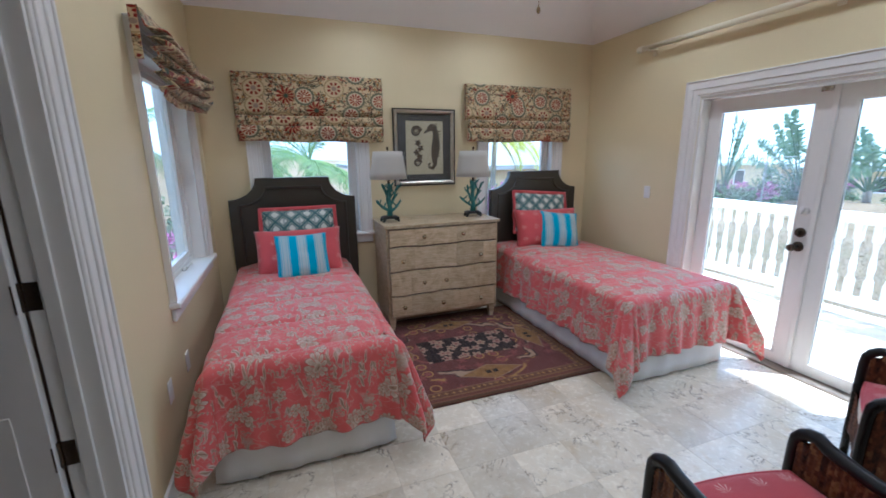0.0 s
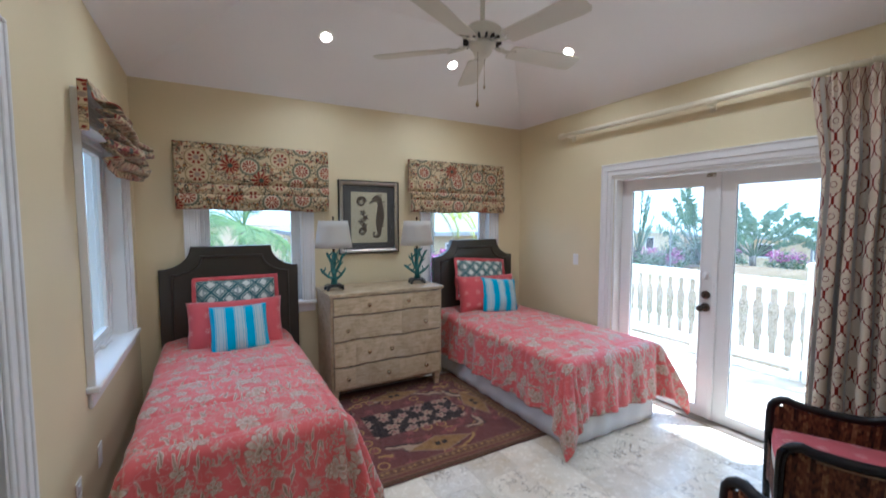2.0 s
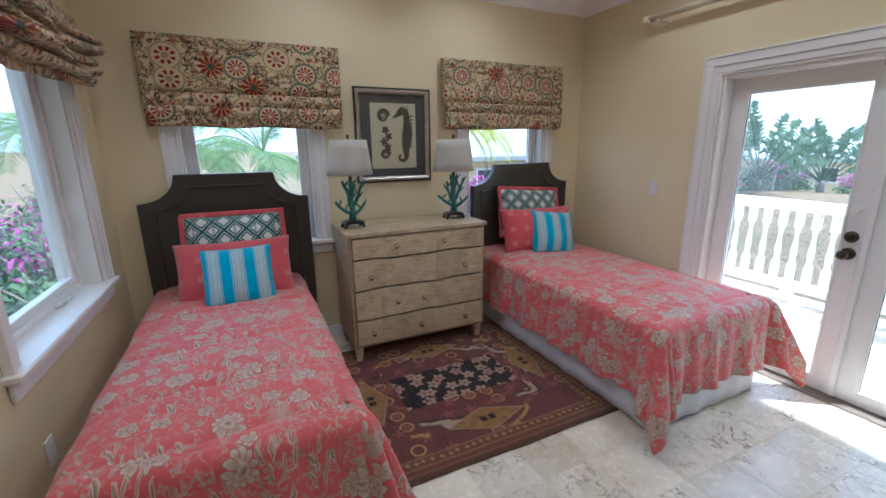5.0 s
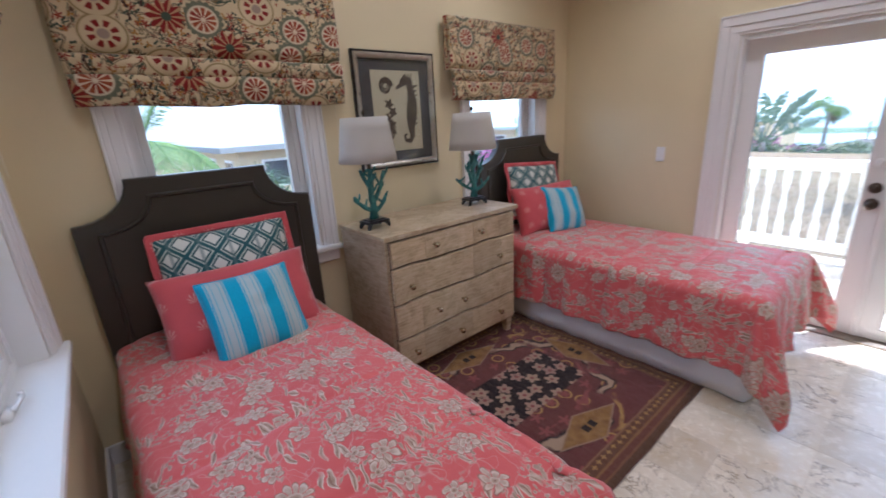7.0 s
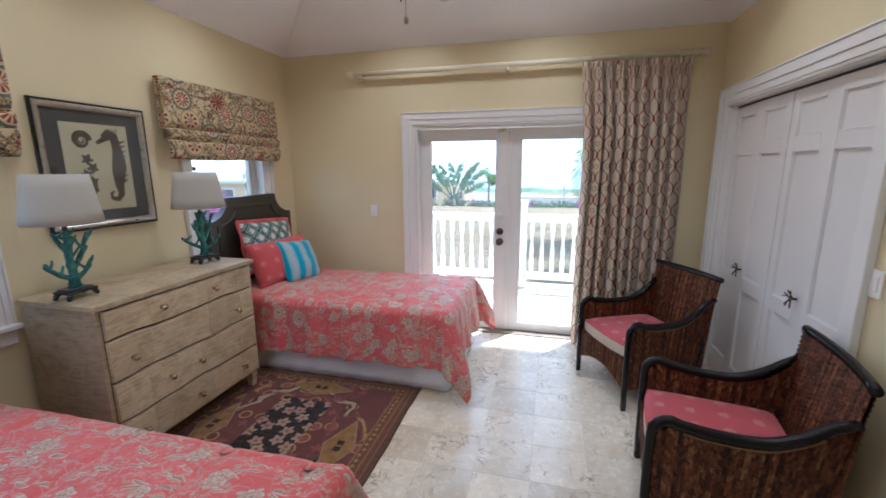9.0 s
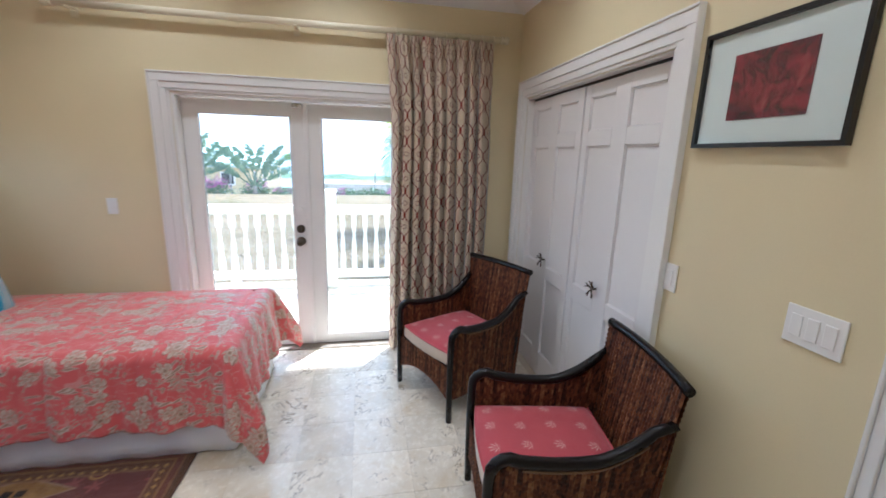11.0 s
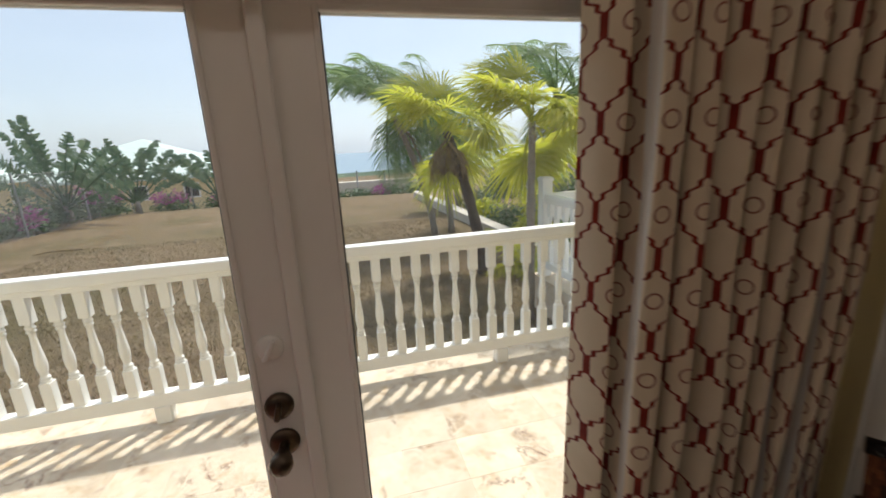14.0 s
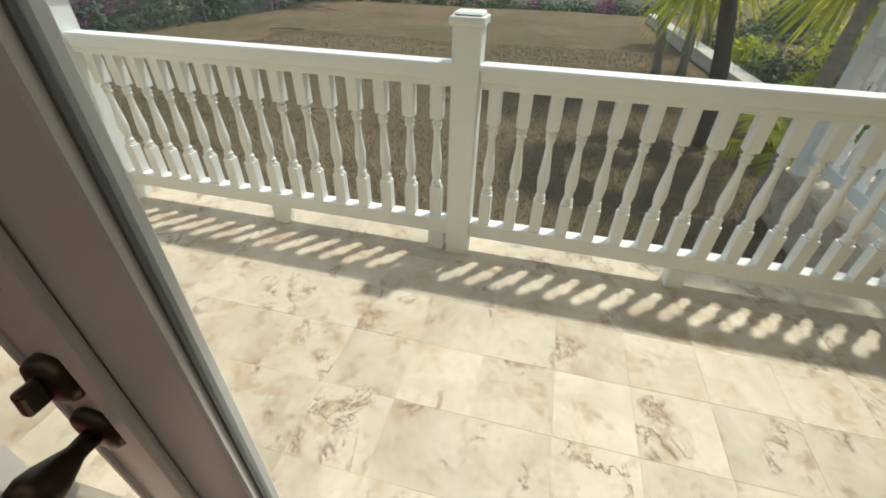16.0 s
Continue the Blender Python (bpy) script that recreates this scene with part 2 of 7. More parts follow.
def glass_mat():
    n = Nodes("clear_window_glass")
    t, g, mx, fr = n.node("BsdfTransparent"), n.node("BsdfGlossy"), n.node("MixShader"), n.node("LayerWeight")
    t.inputs[0].default_value = (0.94, 0.97, 0.96, 1)
    g.inputs["Roughness"].default_value = 0.01
    fr.inputs[0].default_value = 0.5
    n.link(n.math("MULTIPLY_ADD", n.math("POWER", fr.outputs["Facing"], 5.0), 0.5, 0.022), mx.inputs[0])
    n.link(t.outputs[0], mx.inputs[1])
    n.link(g.outputs[0], mx.inputs[2])
    # pale translucent veil: hazy glare on the panes, put into the shader
    veil, film = n.node("BsdfTranslucent"), n.node("MixShader")
    veil.inputs[0].default_value = (0.85, 0.88, 0.90, 1)
    n.link(n.math("MULTIPLY_ADD", n.noise(n.uv(True), 2.2, 4), 0.025, 0.016), film.inputs[0])
    n.link(mx.outputs[0], film.inputs[1])
    n.link(veil.outputs[0], film.inputs[2])
    n.link(film.outputs[0], n.t.nodes["Material Output"].inputs[0])
    n.t.nodes.remove(n.b)
    return n.mat


M_GLASS = glass_mat()


def travertine(name, base, stain, pits, rough, dirt=0.0, veins=0.50):
    n = Nodes(name)
    o = n.uv(True)
    rnd = n.random()
    sh = n.node("VectorMath", operation="ADD")
    cb = n.node("CombineXYZ")
    for k, s in enumerate((37.0, 91.0, 13.0)):
        n.link(n.math("MULTIPLY", rnd, s), cb.inputs[k])
    n.link(o, sh.inputs[0])
    n.link(cb.outputs[0], sh.inputs[1])
    v = sh.outputs[0]
    big = n.noise(v, 2.8, 6, 0.6, 0.5)
    fine = n.noise(v, 26, 8, 0.68, 0.5)
    vein = n.noise(v, 4.6, 7, 0.66, 0.6)
    crack = n.below(n.math("ABSOLUTE", n.math("SUBTRACT", vein, 0.5)), 0.010, 0.007)
    patch = n.ramp(n.noise(v, 4.2, 4, 0.6), (veins, 0.0), (veins + 0.10, 1.0))
    crack = n.both(crack, patch)
    pit = n.both(n.ramp(n.noise(v, 48, 4, 0.7), (0.30, 1.0), (0.36, 0.0)), n.ramp(n.noise(v, 7, 3), (0.50, 0.0), (0.62, 1.0)))
    pale = tuple(min(1, c * 1.10 + 0.03) for c in base)
    col = n.ramp(big, (0.30, tuple(a * 0.45 + b * 0.55 for a, b in zip(base, stain))), (0.44, base), (0.60, pale), (0.76, base))
    col = n.mix(n.math("MULTIPLY", n.ramp(fine, (0.38, 1.0), (0.58, 0.0)), 0.20), col, stain)
    blot = n.ramp(n.noise(v, 6.0, 7, 0.7, 0.4), (0.55 - dirt, 0.0), (0.70 - dirt, 0.75))
    blot = n.both(blot, n.ramp(n.noise(v, 22, 5, 0.7), (0.40, 0.25), (0.58, 1.0)))
    col = n.mix(blot, col, stain)
    rust = n.both(n.ramp(n.noise(n.scaled(v, 1.0, (4.0, 9.0, 2.0)), 9.0, 6, 0.7), (0.60 - dirt * 1.6, 0.0), (0.70 - dirt * 1.6, 1.0)), patch)
    col = n.mix(n.math("MULTIPLY", rust, 0.6), col, tuple(a * 0.5 + b * 0.5 for a, b in zip(stain, pits)))
    tone = n.ramp(rnd, (0.0, 0.86), (1.0, 1.06))
    col = n.mix(1.0, col, tone, "MULTIPLY")
    marks = n.either(crack, pit)
    col = n.mix(n.math("MULTIPLY", marks, 0.8), col, pits)
    n.bump(n.math("SUBTRACT", n.math("MULTIPLY", fine, 0.2), marks), 0.35, 0.003)
    return n.done(col, n.ramp(fine, (0.3, rough - 0.08), (0.7, rough + 0.12)))


M_TILE = travertine("honed_travertine", (0.76, 0.685, 0.55), (0.64, 0.49, 0.28), (0.22, 0.15, 0.085), 0.22, -0.04)
M_TILEOUT = travertine("weathered_travertine", (0.60, 0.515, 0.40), (0.44, 0.29, 0.14), (0.14, 0.06, 0.03), 0.55, 0.05, 0.51)
M_GROUT = paint("sand_grout", (0.62, 0.53, 0.40), 0.85, 0.1, 0.4, 200)


def coverlet_mat():
    n = Nodes("coral_floral_quilt")
    uv = n.uv()
    base = n.ramp(n.noise(uv, 3, 4), (0.3, (0.58, 0.094, 0.090)), (0.7, (0.66, 0.125, 0.115)))
    cream = n.ramp(n.noise(uv, 14, 3), (0.35, (0.56, 0.42, 0.32)), (0.65, (0.66, 0.54, 0.44)))
    taupe = n.ramp(n.noise(uv, 30, 3), (0.35, (0.33, 0.21, 0.14)), (0.65, (0.46, 0.34, 0.25)))
    line_c, brown = (0.62, 0.40, 0.34), (0.25, 0.13, 0.085)
    warp = n.node("VectorMath", operation="ADD")
    wn = n.node("TexNoise")
    n.link(uv, wn.inputs["Vector"])
    wn.inputs["Scale"].default_value = 11
    sc = n.node("VectorMath", operation="SCALE")
    sc.inputs["Scale"].default_value = 0.06
    n.link(wn.outputs["Color"], sc.inputs[0])
    n.link(uv, warp.inputs[0])
    n.link(sc.outputs[0], warp.inputs[1])
    wuv = warp.outputs[0]
    col = base
    # thin trailing stems
    for off, lv in ((3.3, 0.5), (8.9, 0.47)):
        st = n.noise(n.scaled(uv, 1.0, (off, off * 0.5, 0)), 6.5, 2, 0.5, 1.0)
        stem = n.below(n.math("ABSOLUTE", n.math("SUBTRACT", st, lv)), 0.0050, 0.004)
        col = n.mix(n.math("MULTIPLY", stem, 0.55), col, line_c)
    # sprigs of small leaves and berries, in patches
    near = n.ramp(n.noise(n.scaled(uv, 1.0, (1.1, 6.0, 0)), 6.0, 2), (0.47, 0.0), (0.53, 1.0))
    for scl, off, k, dep, sz in ((30.0, 0.3, 2.0, 0.60, 0.40), (38.0, 7.7, 1.0, 0.45, 0.36), (22.0, 3.1, 2.0, 0.72, 0.46)):
        lx, ly, d1, d2 = n.cells(n.scaled(wuv, 1.0, (off, off * 0.6, 0)), scl, 0.9)
        lr, lt = n.polar(lx, ly)
        ed = n.math("MULTIPLY_ADD", n.math("COSINE", n.math("MULTIPLY_ADD", lt, k, n.math("MULTIPLY", d1, 6.28))), sz * dep, sz * (1 - dep))
        g = n.math("SUBTRACT", lr, ed)
        pick = n.both(n.below(d2, 0.55, 0.01), near)
        col = n.mix(n.both(n.below(g, 0.0, 0.04), pick), col, line_c)
        col = n.mix(n.both(n.below(g, -0.07, 0.04), pick), col, taupe)
    # sprays of slender leaves, each with a pale edge and a shaded middle
    spray = n.ramp(n.noise(n.scaled(uv, 1.0, (4.7, 2.3, 0)), 5.0, 2), (0.46, 0.0), (0.52, 1.0))
    for turn, off in ((0.6, 1.7), (-0.9, 5.2), (2.1, 8.4)):
        mp = n.node("Mapping")
        n.link(wuv, mp.inputs[0])
        mp.inputs["Rotation"].default_value = (0, 0, turn)
        mp.inputs["Location"].default_value = (off, off * 0.4, 0)
        mp.inputs["Scale"].default_value = (1.0, 0.30, 1.0)
        lx, ly, d1, d2 = n.cells(mp.outputs[0], 30.0, 0.85)
        ed = n.math("ADD", n.math("ABSOLUTE", n.math("MULTIPLY", lx, 1.6)), n.math("MULTIPLY", n.math("MULTIPLY", ly, ly), 1.9))
        pick = n.both(n.below(d1, 0.30, 0.01), spray)
        col = n.mix(n.both(n.below(ed, 0.36, 0.03), pick), col, cream)
        col = n.mix(n.both(n.below(ed, 0.22, 0.04), pick), col, taupe)
        col = n.mix(n.both(n.both(n.below(n.math("ABSOLUTE", lx), 0.03, 0.015), n.below(ed, 0.28, 0.03)), pick), col, brown)
    # blooms: a dark edge, pale petal rims, shaded petals and a ringed heart
    for scl, off, petn, lim, sz in ((6.8, 0.0, 7.0, 0.26, 0.29), (10.0, 4.4, 5.0, 0.24, 0.34), (5.4, 9.1, 11.0, 0.26, 0.31)):
        x, y, c1, c2 = n.cells(n.scaled(wuv, 1.0, (off, off * 0.7, 0)), scl, 0.9)
        r, th = n.polar(x, y)
        a = n.math("ABSOLUTE", n.math("COSINE", n.math("ADD", n.math("MULTIPLY", th, petn / 2), n.math("MULTIPLY", c1, 6.28))))
        edge = n.math("MULTIPLY_ADD", n.math("POWER", a, 0.6), sz * 0.45, sz * 0.55)
        g = n.math("SUBTRACT", r, edge)
        pick = n.below(c2, lim, 0.01)
        col = n.mix(n.both(n.below(g, 0.022, 0.012), pick), col, brown)
        col = n.mix(n.both(n.below(g, 0.0, 0.012), pick), col, cream)
        col = n.mix(n.both(n.below(g, -sz * 0.16, 0.015), pick), col, n.mix(n.noise(uv, 60, 3), taupe, cream))
        vein = n.both(n.below(a, 0.26, 0.08), n.below(n.math("MULTIPLY", r, -1.0), -sz * 0.30, 0.02))
        col = n.mix(n.both(n.both(vein, pick), n.below(g, 0.0, 0.01)), col, base)
        hatch = n.both(n.below(n.math("COSINE", n.math("MULTIPLY", th, petn * 4)), -0.2, 0.3), n.below(r, sz * 0.62, 0.03))
        col = n.mix(n.math("MULTIPLY", n.both(n.both(hatch, pick), n.below(g, 0.0, 0.01)), 0.5), col, brown)
        col = n.mix(n.both(n.below(r, sz * 0.34, 0.015), pick), col, cream)
        col = n.mix(n.both(n.below(r, sz * 0.26, 0.015), pick), col, taupe)
        col = n.mix(n.both(n.below(r, sz * 0.10, 0.012), pick), col, brown)
    weave = n.noise(uv, 420, 2)
    n.bump(n.math("ADD", n.math("MULTIPLY", weave, 0.25), n.math("MULTIPLY", n.noise(uv, 22, 4), 0.8)), 0.55, 0.008)
    return n.done(col, 0.62, sheen=0.25, spec=0.35)


M_QUILT = coverlet_mat()


def cloth(name, color, motif=None, rough=0.85):
    """Plain linen, with a scattered embroidered coral sprig in the motif's colour."""
    n = Nodes(name)
    uv = n.uv()
    col = n.ramp(n.noise(uv, 6, 4), (0.3, tuple(c * 0.86 for c in color)), (0.7, color))
    if motif:
        x, y, c1, c2 = n.cells(uv, 7.5, 0.15)
        r, th = n.polar(x, y)
        up = n.math("ADD", y, 0.14)
        r2, t2 = n.polar(x, up)
        rays = n.below(n.math("ABSOLUTE", n.math("SINE", n.math("MULTIPLY", t2, 6.5))), 0.42, 0.12)
        fan = n.both(n.below(r, 0.19, 0.03), n.below(n.math("MULTIPLY", up, -1.0), 0.0, 0.02))
        col = n.mix(n.math("MULTIPLY", n.both(rays, fan), 0.9), col, motif)
    n.bump(n.math("ADD", n.math("MULTIPLY", n.noise(uv, 500, 2), 0.4), n.math("MULTIPLY", n.noise(uv, 12, 4), 0.8)), 0.45, 0.006)
    return n.done(col, rough, sheen=0.3, spec=0.3)


M_CORAL = cloth("coral_linen", (0.60, 0.095, 0.10), (0.70, 0.42, 0.36))
M_SEAT = cloth("coral_seat_linen", (0.50, 0.070, 0.085), (0.72, 0.55, 0.48))
M_PIPE = cloth("cream_welt", (0.62, 0.52, 0.40))


def stripes_mat():
    n = Nodes("turquoise_stripe")
    u, v = n.xy(n.uv())
    f = n.math("FRACT", n.math("MULTIPLY", u, 3.0))
    blue = n.ramp(n.noise(n.uv(), 60, 3), (0.3, (0.012, 0.30, 0.48)), (0.7, (0.02, 0.40, 0.60)))
    grey = (0.42, 0.50, 0.50)
    band = n.below(n.math("ABSOLUTE", n.math("SUBTRACT", f, 0.5)), 0.22, 0.008)
    thin = n.below(n.math("ABSOLUTE", n.math("SUBTRACT", n.math("ABSOLUTE", n.math("SUBTRACT", f, 0.5)), 0.11)), 0.012, 0.006)
    rib = n.below(n.math("ABSOLUTE", n.math("SUBTRACT", n.math("ABSOLUTE", n.math("SUBTRACT", f, 0.5)), 0.27)), 0.016, 0.006)
    col = n.mix(band, blue, grey)
    col = n.mix(thin, col, (0.10, 0.40, 0.50))
    col = n.mix(rib, col, (0.40, 0.52, 0.52))
    n.bump(n.math("ADD", n.math("MULTIPLY", n.noise(n.uv(), 400, 2), 0.3), n.noise(n.uv(), 9, 3)), 0.4, 0.006)
    return n.done(col, 0.7, sheen=0.2, spec=0.35)


M_STRIPE = stripes_mat()


def lattice_mat():
    n = Nodes("teal_plaid_lattice")
    u, v = n.xy(n.uv())
    wob = n.math("MULTIPLY", n.math("SUBTRACT", n.noise(n.uv(), 12, 2), 0.5), 0.15)
    a = n.math("ADD", n.math("MULTIPLY", n.math("ADD", u, v), 7.6), wob)
    b = n.math("ADD", n.math("MULTIPLY", n.math("SUBTRACT", u, v), 7.6), wob)
    col = (0.62, 0.62, 0.55)
    out = None
    for w, c in ((0.24, (0.010, 0.065, 0.075)), (0.15, (0.50, 0.54, 0.46)), (0.09, (0.012, 0.085, 0.095))):
        m = n.either(n.below(n.math("ABSOLUTE", n.math("SUBTRACT", n.math("FRACT", a), 0.5)), w, 0.015), n.below(n.math("ABSOLUTE", n.math("SUBTRACT", n.math("FRACT", b), 0.5)), w, 0.015))
        col = n.mix(m, col, c)
    g = n.below(n.math("ABSOLUTE", n.math("SUBTRACT", n.math("FRACT", n.math("MULTIPLY", u, 8.0)), 0.5)), 0.06, 0.02)
    col = n.mix(n.math("MULTIPLY", g, 0.6), col, (0.10, 0.16, 0.16))
    n.bump(n.noise(n.uv(), 300, 2), 0.3, 0.003)
    return n.done(col, 0.85, sheen=0.2)


M_LATT = lattice_mat()


def suzani_mat():
    n = Nodes("suzani_print_linen")
    uv = n.uv()
    ground = n.ramp(n.noise(uv, 5, 4), (0.3, (0.50, 0.385, 0.215)), (0.7, (0.60, 0.475, 0.28)))
    red, rust, teal, gold, dark = (0.20, 0.014, 0.011), (0.27, 0.045, 0.02), (0.05, 0.07, 0.045), (0.34, 0.17, 0.035), (0.05, 0.024, 0.018)
    col = ground
    # curling stems
    st = n.noise(n.scaled(uv, 1, (5, 2, 0)), 9.5, 1, 0.5, 1.4)
    for lvl, c in ((0.46, teal), (0.56, (0.12, 0.10, 0.045)), (0.51, (0.10, 0.05, 0.025))):
        col = n.mix(n.below(n.math("ABSOLUTE", n.math("SUBTRACT", st, lvl)), 0.015, 0.006), col, c)
    # small leaves and buds
    for sc, off, c, k, lim in ((24.0, 1.3, teal, 2.0, 0.60), (17.0, 4.1, red, 5.0, 0.40), (21.0, 9.2, gold, 3.0, 0.55), (28.0, 6.6, rust, 4.0, 0.45), (20.0, 2.9, dark, 2.0, 0.30)):
        x, y, c1, c2 = n.cells(n.scaled(uv, 1, (off, off, 0)), sc, 0.9)
        r, th = n.polar(x, y)
        e = n.math("MULTIPLY_ADD", n.math("COSINE", n.math("MULTIPLY_ADD", th, k, n.math("MULTIPLY", c1, 6.28))), 0.13, 0.17)
        col = n.mix(n.both(n.below(n.math("SUBTRACT", r, e), 0.0, 0.02), n.below(c2, lim, 0.01)), col, c)
    # medallions of three kinds: teal scalloped rings, thin gold rings, open daisies
    x, y, c1, c2 = n.cells(n.scaled(uv, (1.0, 1.1, 1), (0.31, 0.12, 0)), 4.5, 0.75)
    r, th = n.polar(x, y)
    k1, k2 = n.below(c1, 0.40, 0.01), n.both(n.below(c1, 0.72, 0.01), n.math("SUBTRACT", 1.0, n.below(c1, 0.40, 0.01)))
    pale = n.mix(0.35, ground, (0.70, 0.62, 0.48))
    ringed = n.either(k1, k2)
    col = n.mix(n.both(n.below(r, 0.41, 0.015), ringed), col, ground)
    scal = n.math("MULTIPLY_ADD", n.math("ABSOLUTE", n.math("SINE", n.math("MULTIPLY", th, 9.0))), 0.045, 0.36)
    col = n.mix(n.both(k1, n.below(n.math("SUBTRACT", r, scal), 0.0, 0.012)), col, n.mix(n.noise(uv, 40, 3), (0.085, 0.09, 0.055), (0.20, 0.19, 0.115)))
    col = n.mix(n.both(k1, n.below(r, 0.295, 0.012)), col, pale)
    col = n.mix(n.both(k2, n.below(n.math("ABSOLUTE", n.math("SUBTRACT", r, 0.37)), 0.018, 0.01)), col, (0.26, 0.19, 0.08))
    wedge = n.below(n.math("COSINE", n.math("MULTIPLY", th, 11.0)), 0.45, 0.2)
    fan = n.both(wedge, n.both(n.below(r, 0.255, 0.015), n.math("SUBTRACT", 1.0, n.below(r, 0.05, 0.015))))
    warm = n.mix(n.ramp(n.noise(uv, 16, 2), (0.4, 0.0), (0.6, 1.0)), red, (0.29, 0.07, 0.022))
    col = n.mix(n.both(k1, fan), col, warm)
    dots = n.both(n.below(n.math("ABSOLUTE", n.math("SUBTRACT", r, 0.20)), 0.062, 0.012), n.below(n.math("COSINE", n.math("MULTIPLY", th, 8.0)), 0.15, 0.2))
    col = n.mix(n.both(k2, dots), col, red)
    col = n.mix(n.both(k2, n.below(r, 0.10, 0.015)), col, (0.30, 0.22, 0.16))
    k3 = n.math("SUBTRACT", 1.0, ringed)
    col = n.mix(n.both(k3, n.petals(r, th, 10.0, 0.36, 0.14)), col, n.mix(wedge, (0.40, 0.24, 0.11), red))
    col = n.mix(n.both(k3, n.below(r, 0.09, 0.012)), col, teal)
    n.bump(n.math("ADD", n.math("MULTIPLY", n.noise(uv, 420, 2), 0.5), n.noise(uv, 14, 3)), 0.4, 0.005)
    return n.done(col, 0.88, sheen=0.2, spec=0.25)


M_SUZANI = suzani_mat()


def trellis_mat():
    n = Nodes("red_trellis_cotton")
    u, v = n.xy(n.uv())
    P, L = 0.052, 0.185
    us = n.math("DIVIDE", u, P)
    k = n.math("ROUND", us)
    sg = n.math("MULTIPLY_ADD", n.math("PINGPONG", k, 1.0), -2.0, 1.0)
    ph = n.math("FRACT", n.math("DIVIDE", v, L))
    tri = n.math("SUBTRACT", n.math("MULTIPLY", n.math("ABSOLUTE", n.math("SUBTRACT", ph, 0.5)), 4.0), 1.0)
    shp = n.math("MINIMUM", n.math("MAXIMUM", n.math("MULTIPLY", tri, 2.0), -1.0), 1.0)
    # the bands lean in soft steps
    shape = n.math("ADD", n.math("MULTIPLY", shp, 0.44), n.math("MULTIPLY", n.math("SINE", n.math("MULTIPLY", shp, 6.2832)), 0.085))
    off = n.math("MULTIPLY", sg, shape)
    du = n.math("SUBTRACT", us, k)
    d = n.math("ABSOLUTE", n.math("SUBTRACT", du, off))
    line = n.below(d, 0.10, 0.018)
    # thick joins where neighbouring bands touch, small ovals between them
    join = n.both(n.below(n.math("SUBTRACT", 0.5, n.math("ABSOLUTE", du)), 0.09, 0.03), n.below(n.math("SUBTRACT", 1.0, n.math("MULTIPLY", n.math("MULTIPLY", sg, n.math("SIGN", du)), tri)), 0.20, 0.05))
    line = n.either(line, n.math("MULTIPLY", join, 0.6))
    ov = n.math("SQRT", n.math("ADD", n.math("POWER", n.math("MULTIPLY", n.math("SUBTRACT", 0.5, n.math("ABSOLUTE", du)), P), 2.0),
                n.math("POWER", n.math("MULTIPLY", n.math("ADD", 1.0, n.math("MULTIPLY", n.math("MULTIPLY", sg, n.math("SIGN", du)), tri)), L * 0.25), 2.0)))
    line = n.either(line, n.math("MULTIPLY", n.both(n.below(n.math("ABSOLUTE", n.math("SUBTRACT", ov, 0.0165)), 0.0020, 0.001), n.below(n.math("PINGPONG", n.math("FLOOR", us), 1.0), 0.5, 0.01)), 0.9))
    cream = n.ramp(n.noise(n.uv(), 7, 4), (0.3, (0.73, 0.61, 0.46)), (0.7, (0.81, 0.70, 0.55)))
    redc = n.ramp(n.noise(n.uv(), 30, 3), (0.3, (0.19, 0.016, 0.010)), (0.7, (0.27, 0.028, 0.016)))
    col = n.mix(line, cream, redc)
    n.bump(n.math("ADD", n.math("MULTIPLY", n.noise(n.uv(), 380, 2), 0.5), line), 0.35, 0.003)
    m = n.done(col, 0.88, sheen=0.2, spec=0.25)
    tr, ad, out = n.node("BsdfTranslucent"), n.node("MixShader"), n.t.nodes["Material Output"]
    n.link(col, tr.inputs[0])
    ad.inputs[0].default_value = 0.38
    n.link(n.b.outputs[0], ad.inputs[1])
    n.link(tr.outputs[0], ad.inputs[2])
    n.link(ad.outputs[0], out.inputs[0])
    return m


M_TRELLIS = trellis_mat()


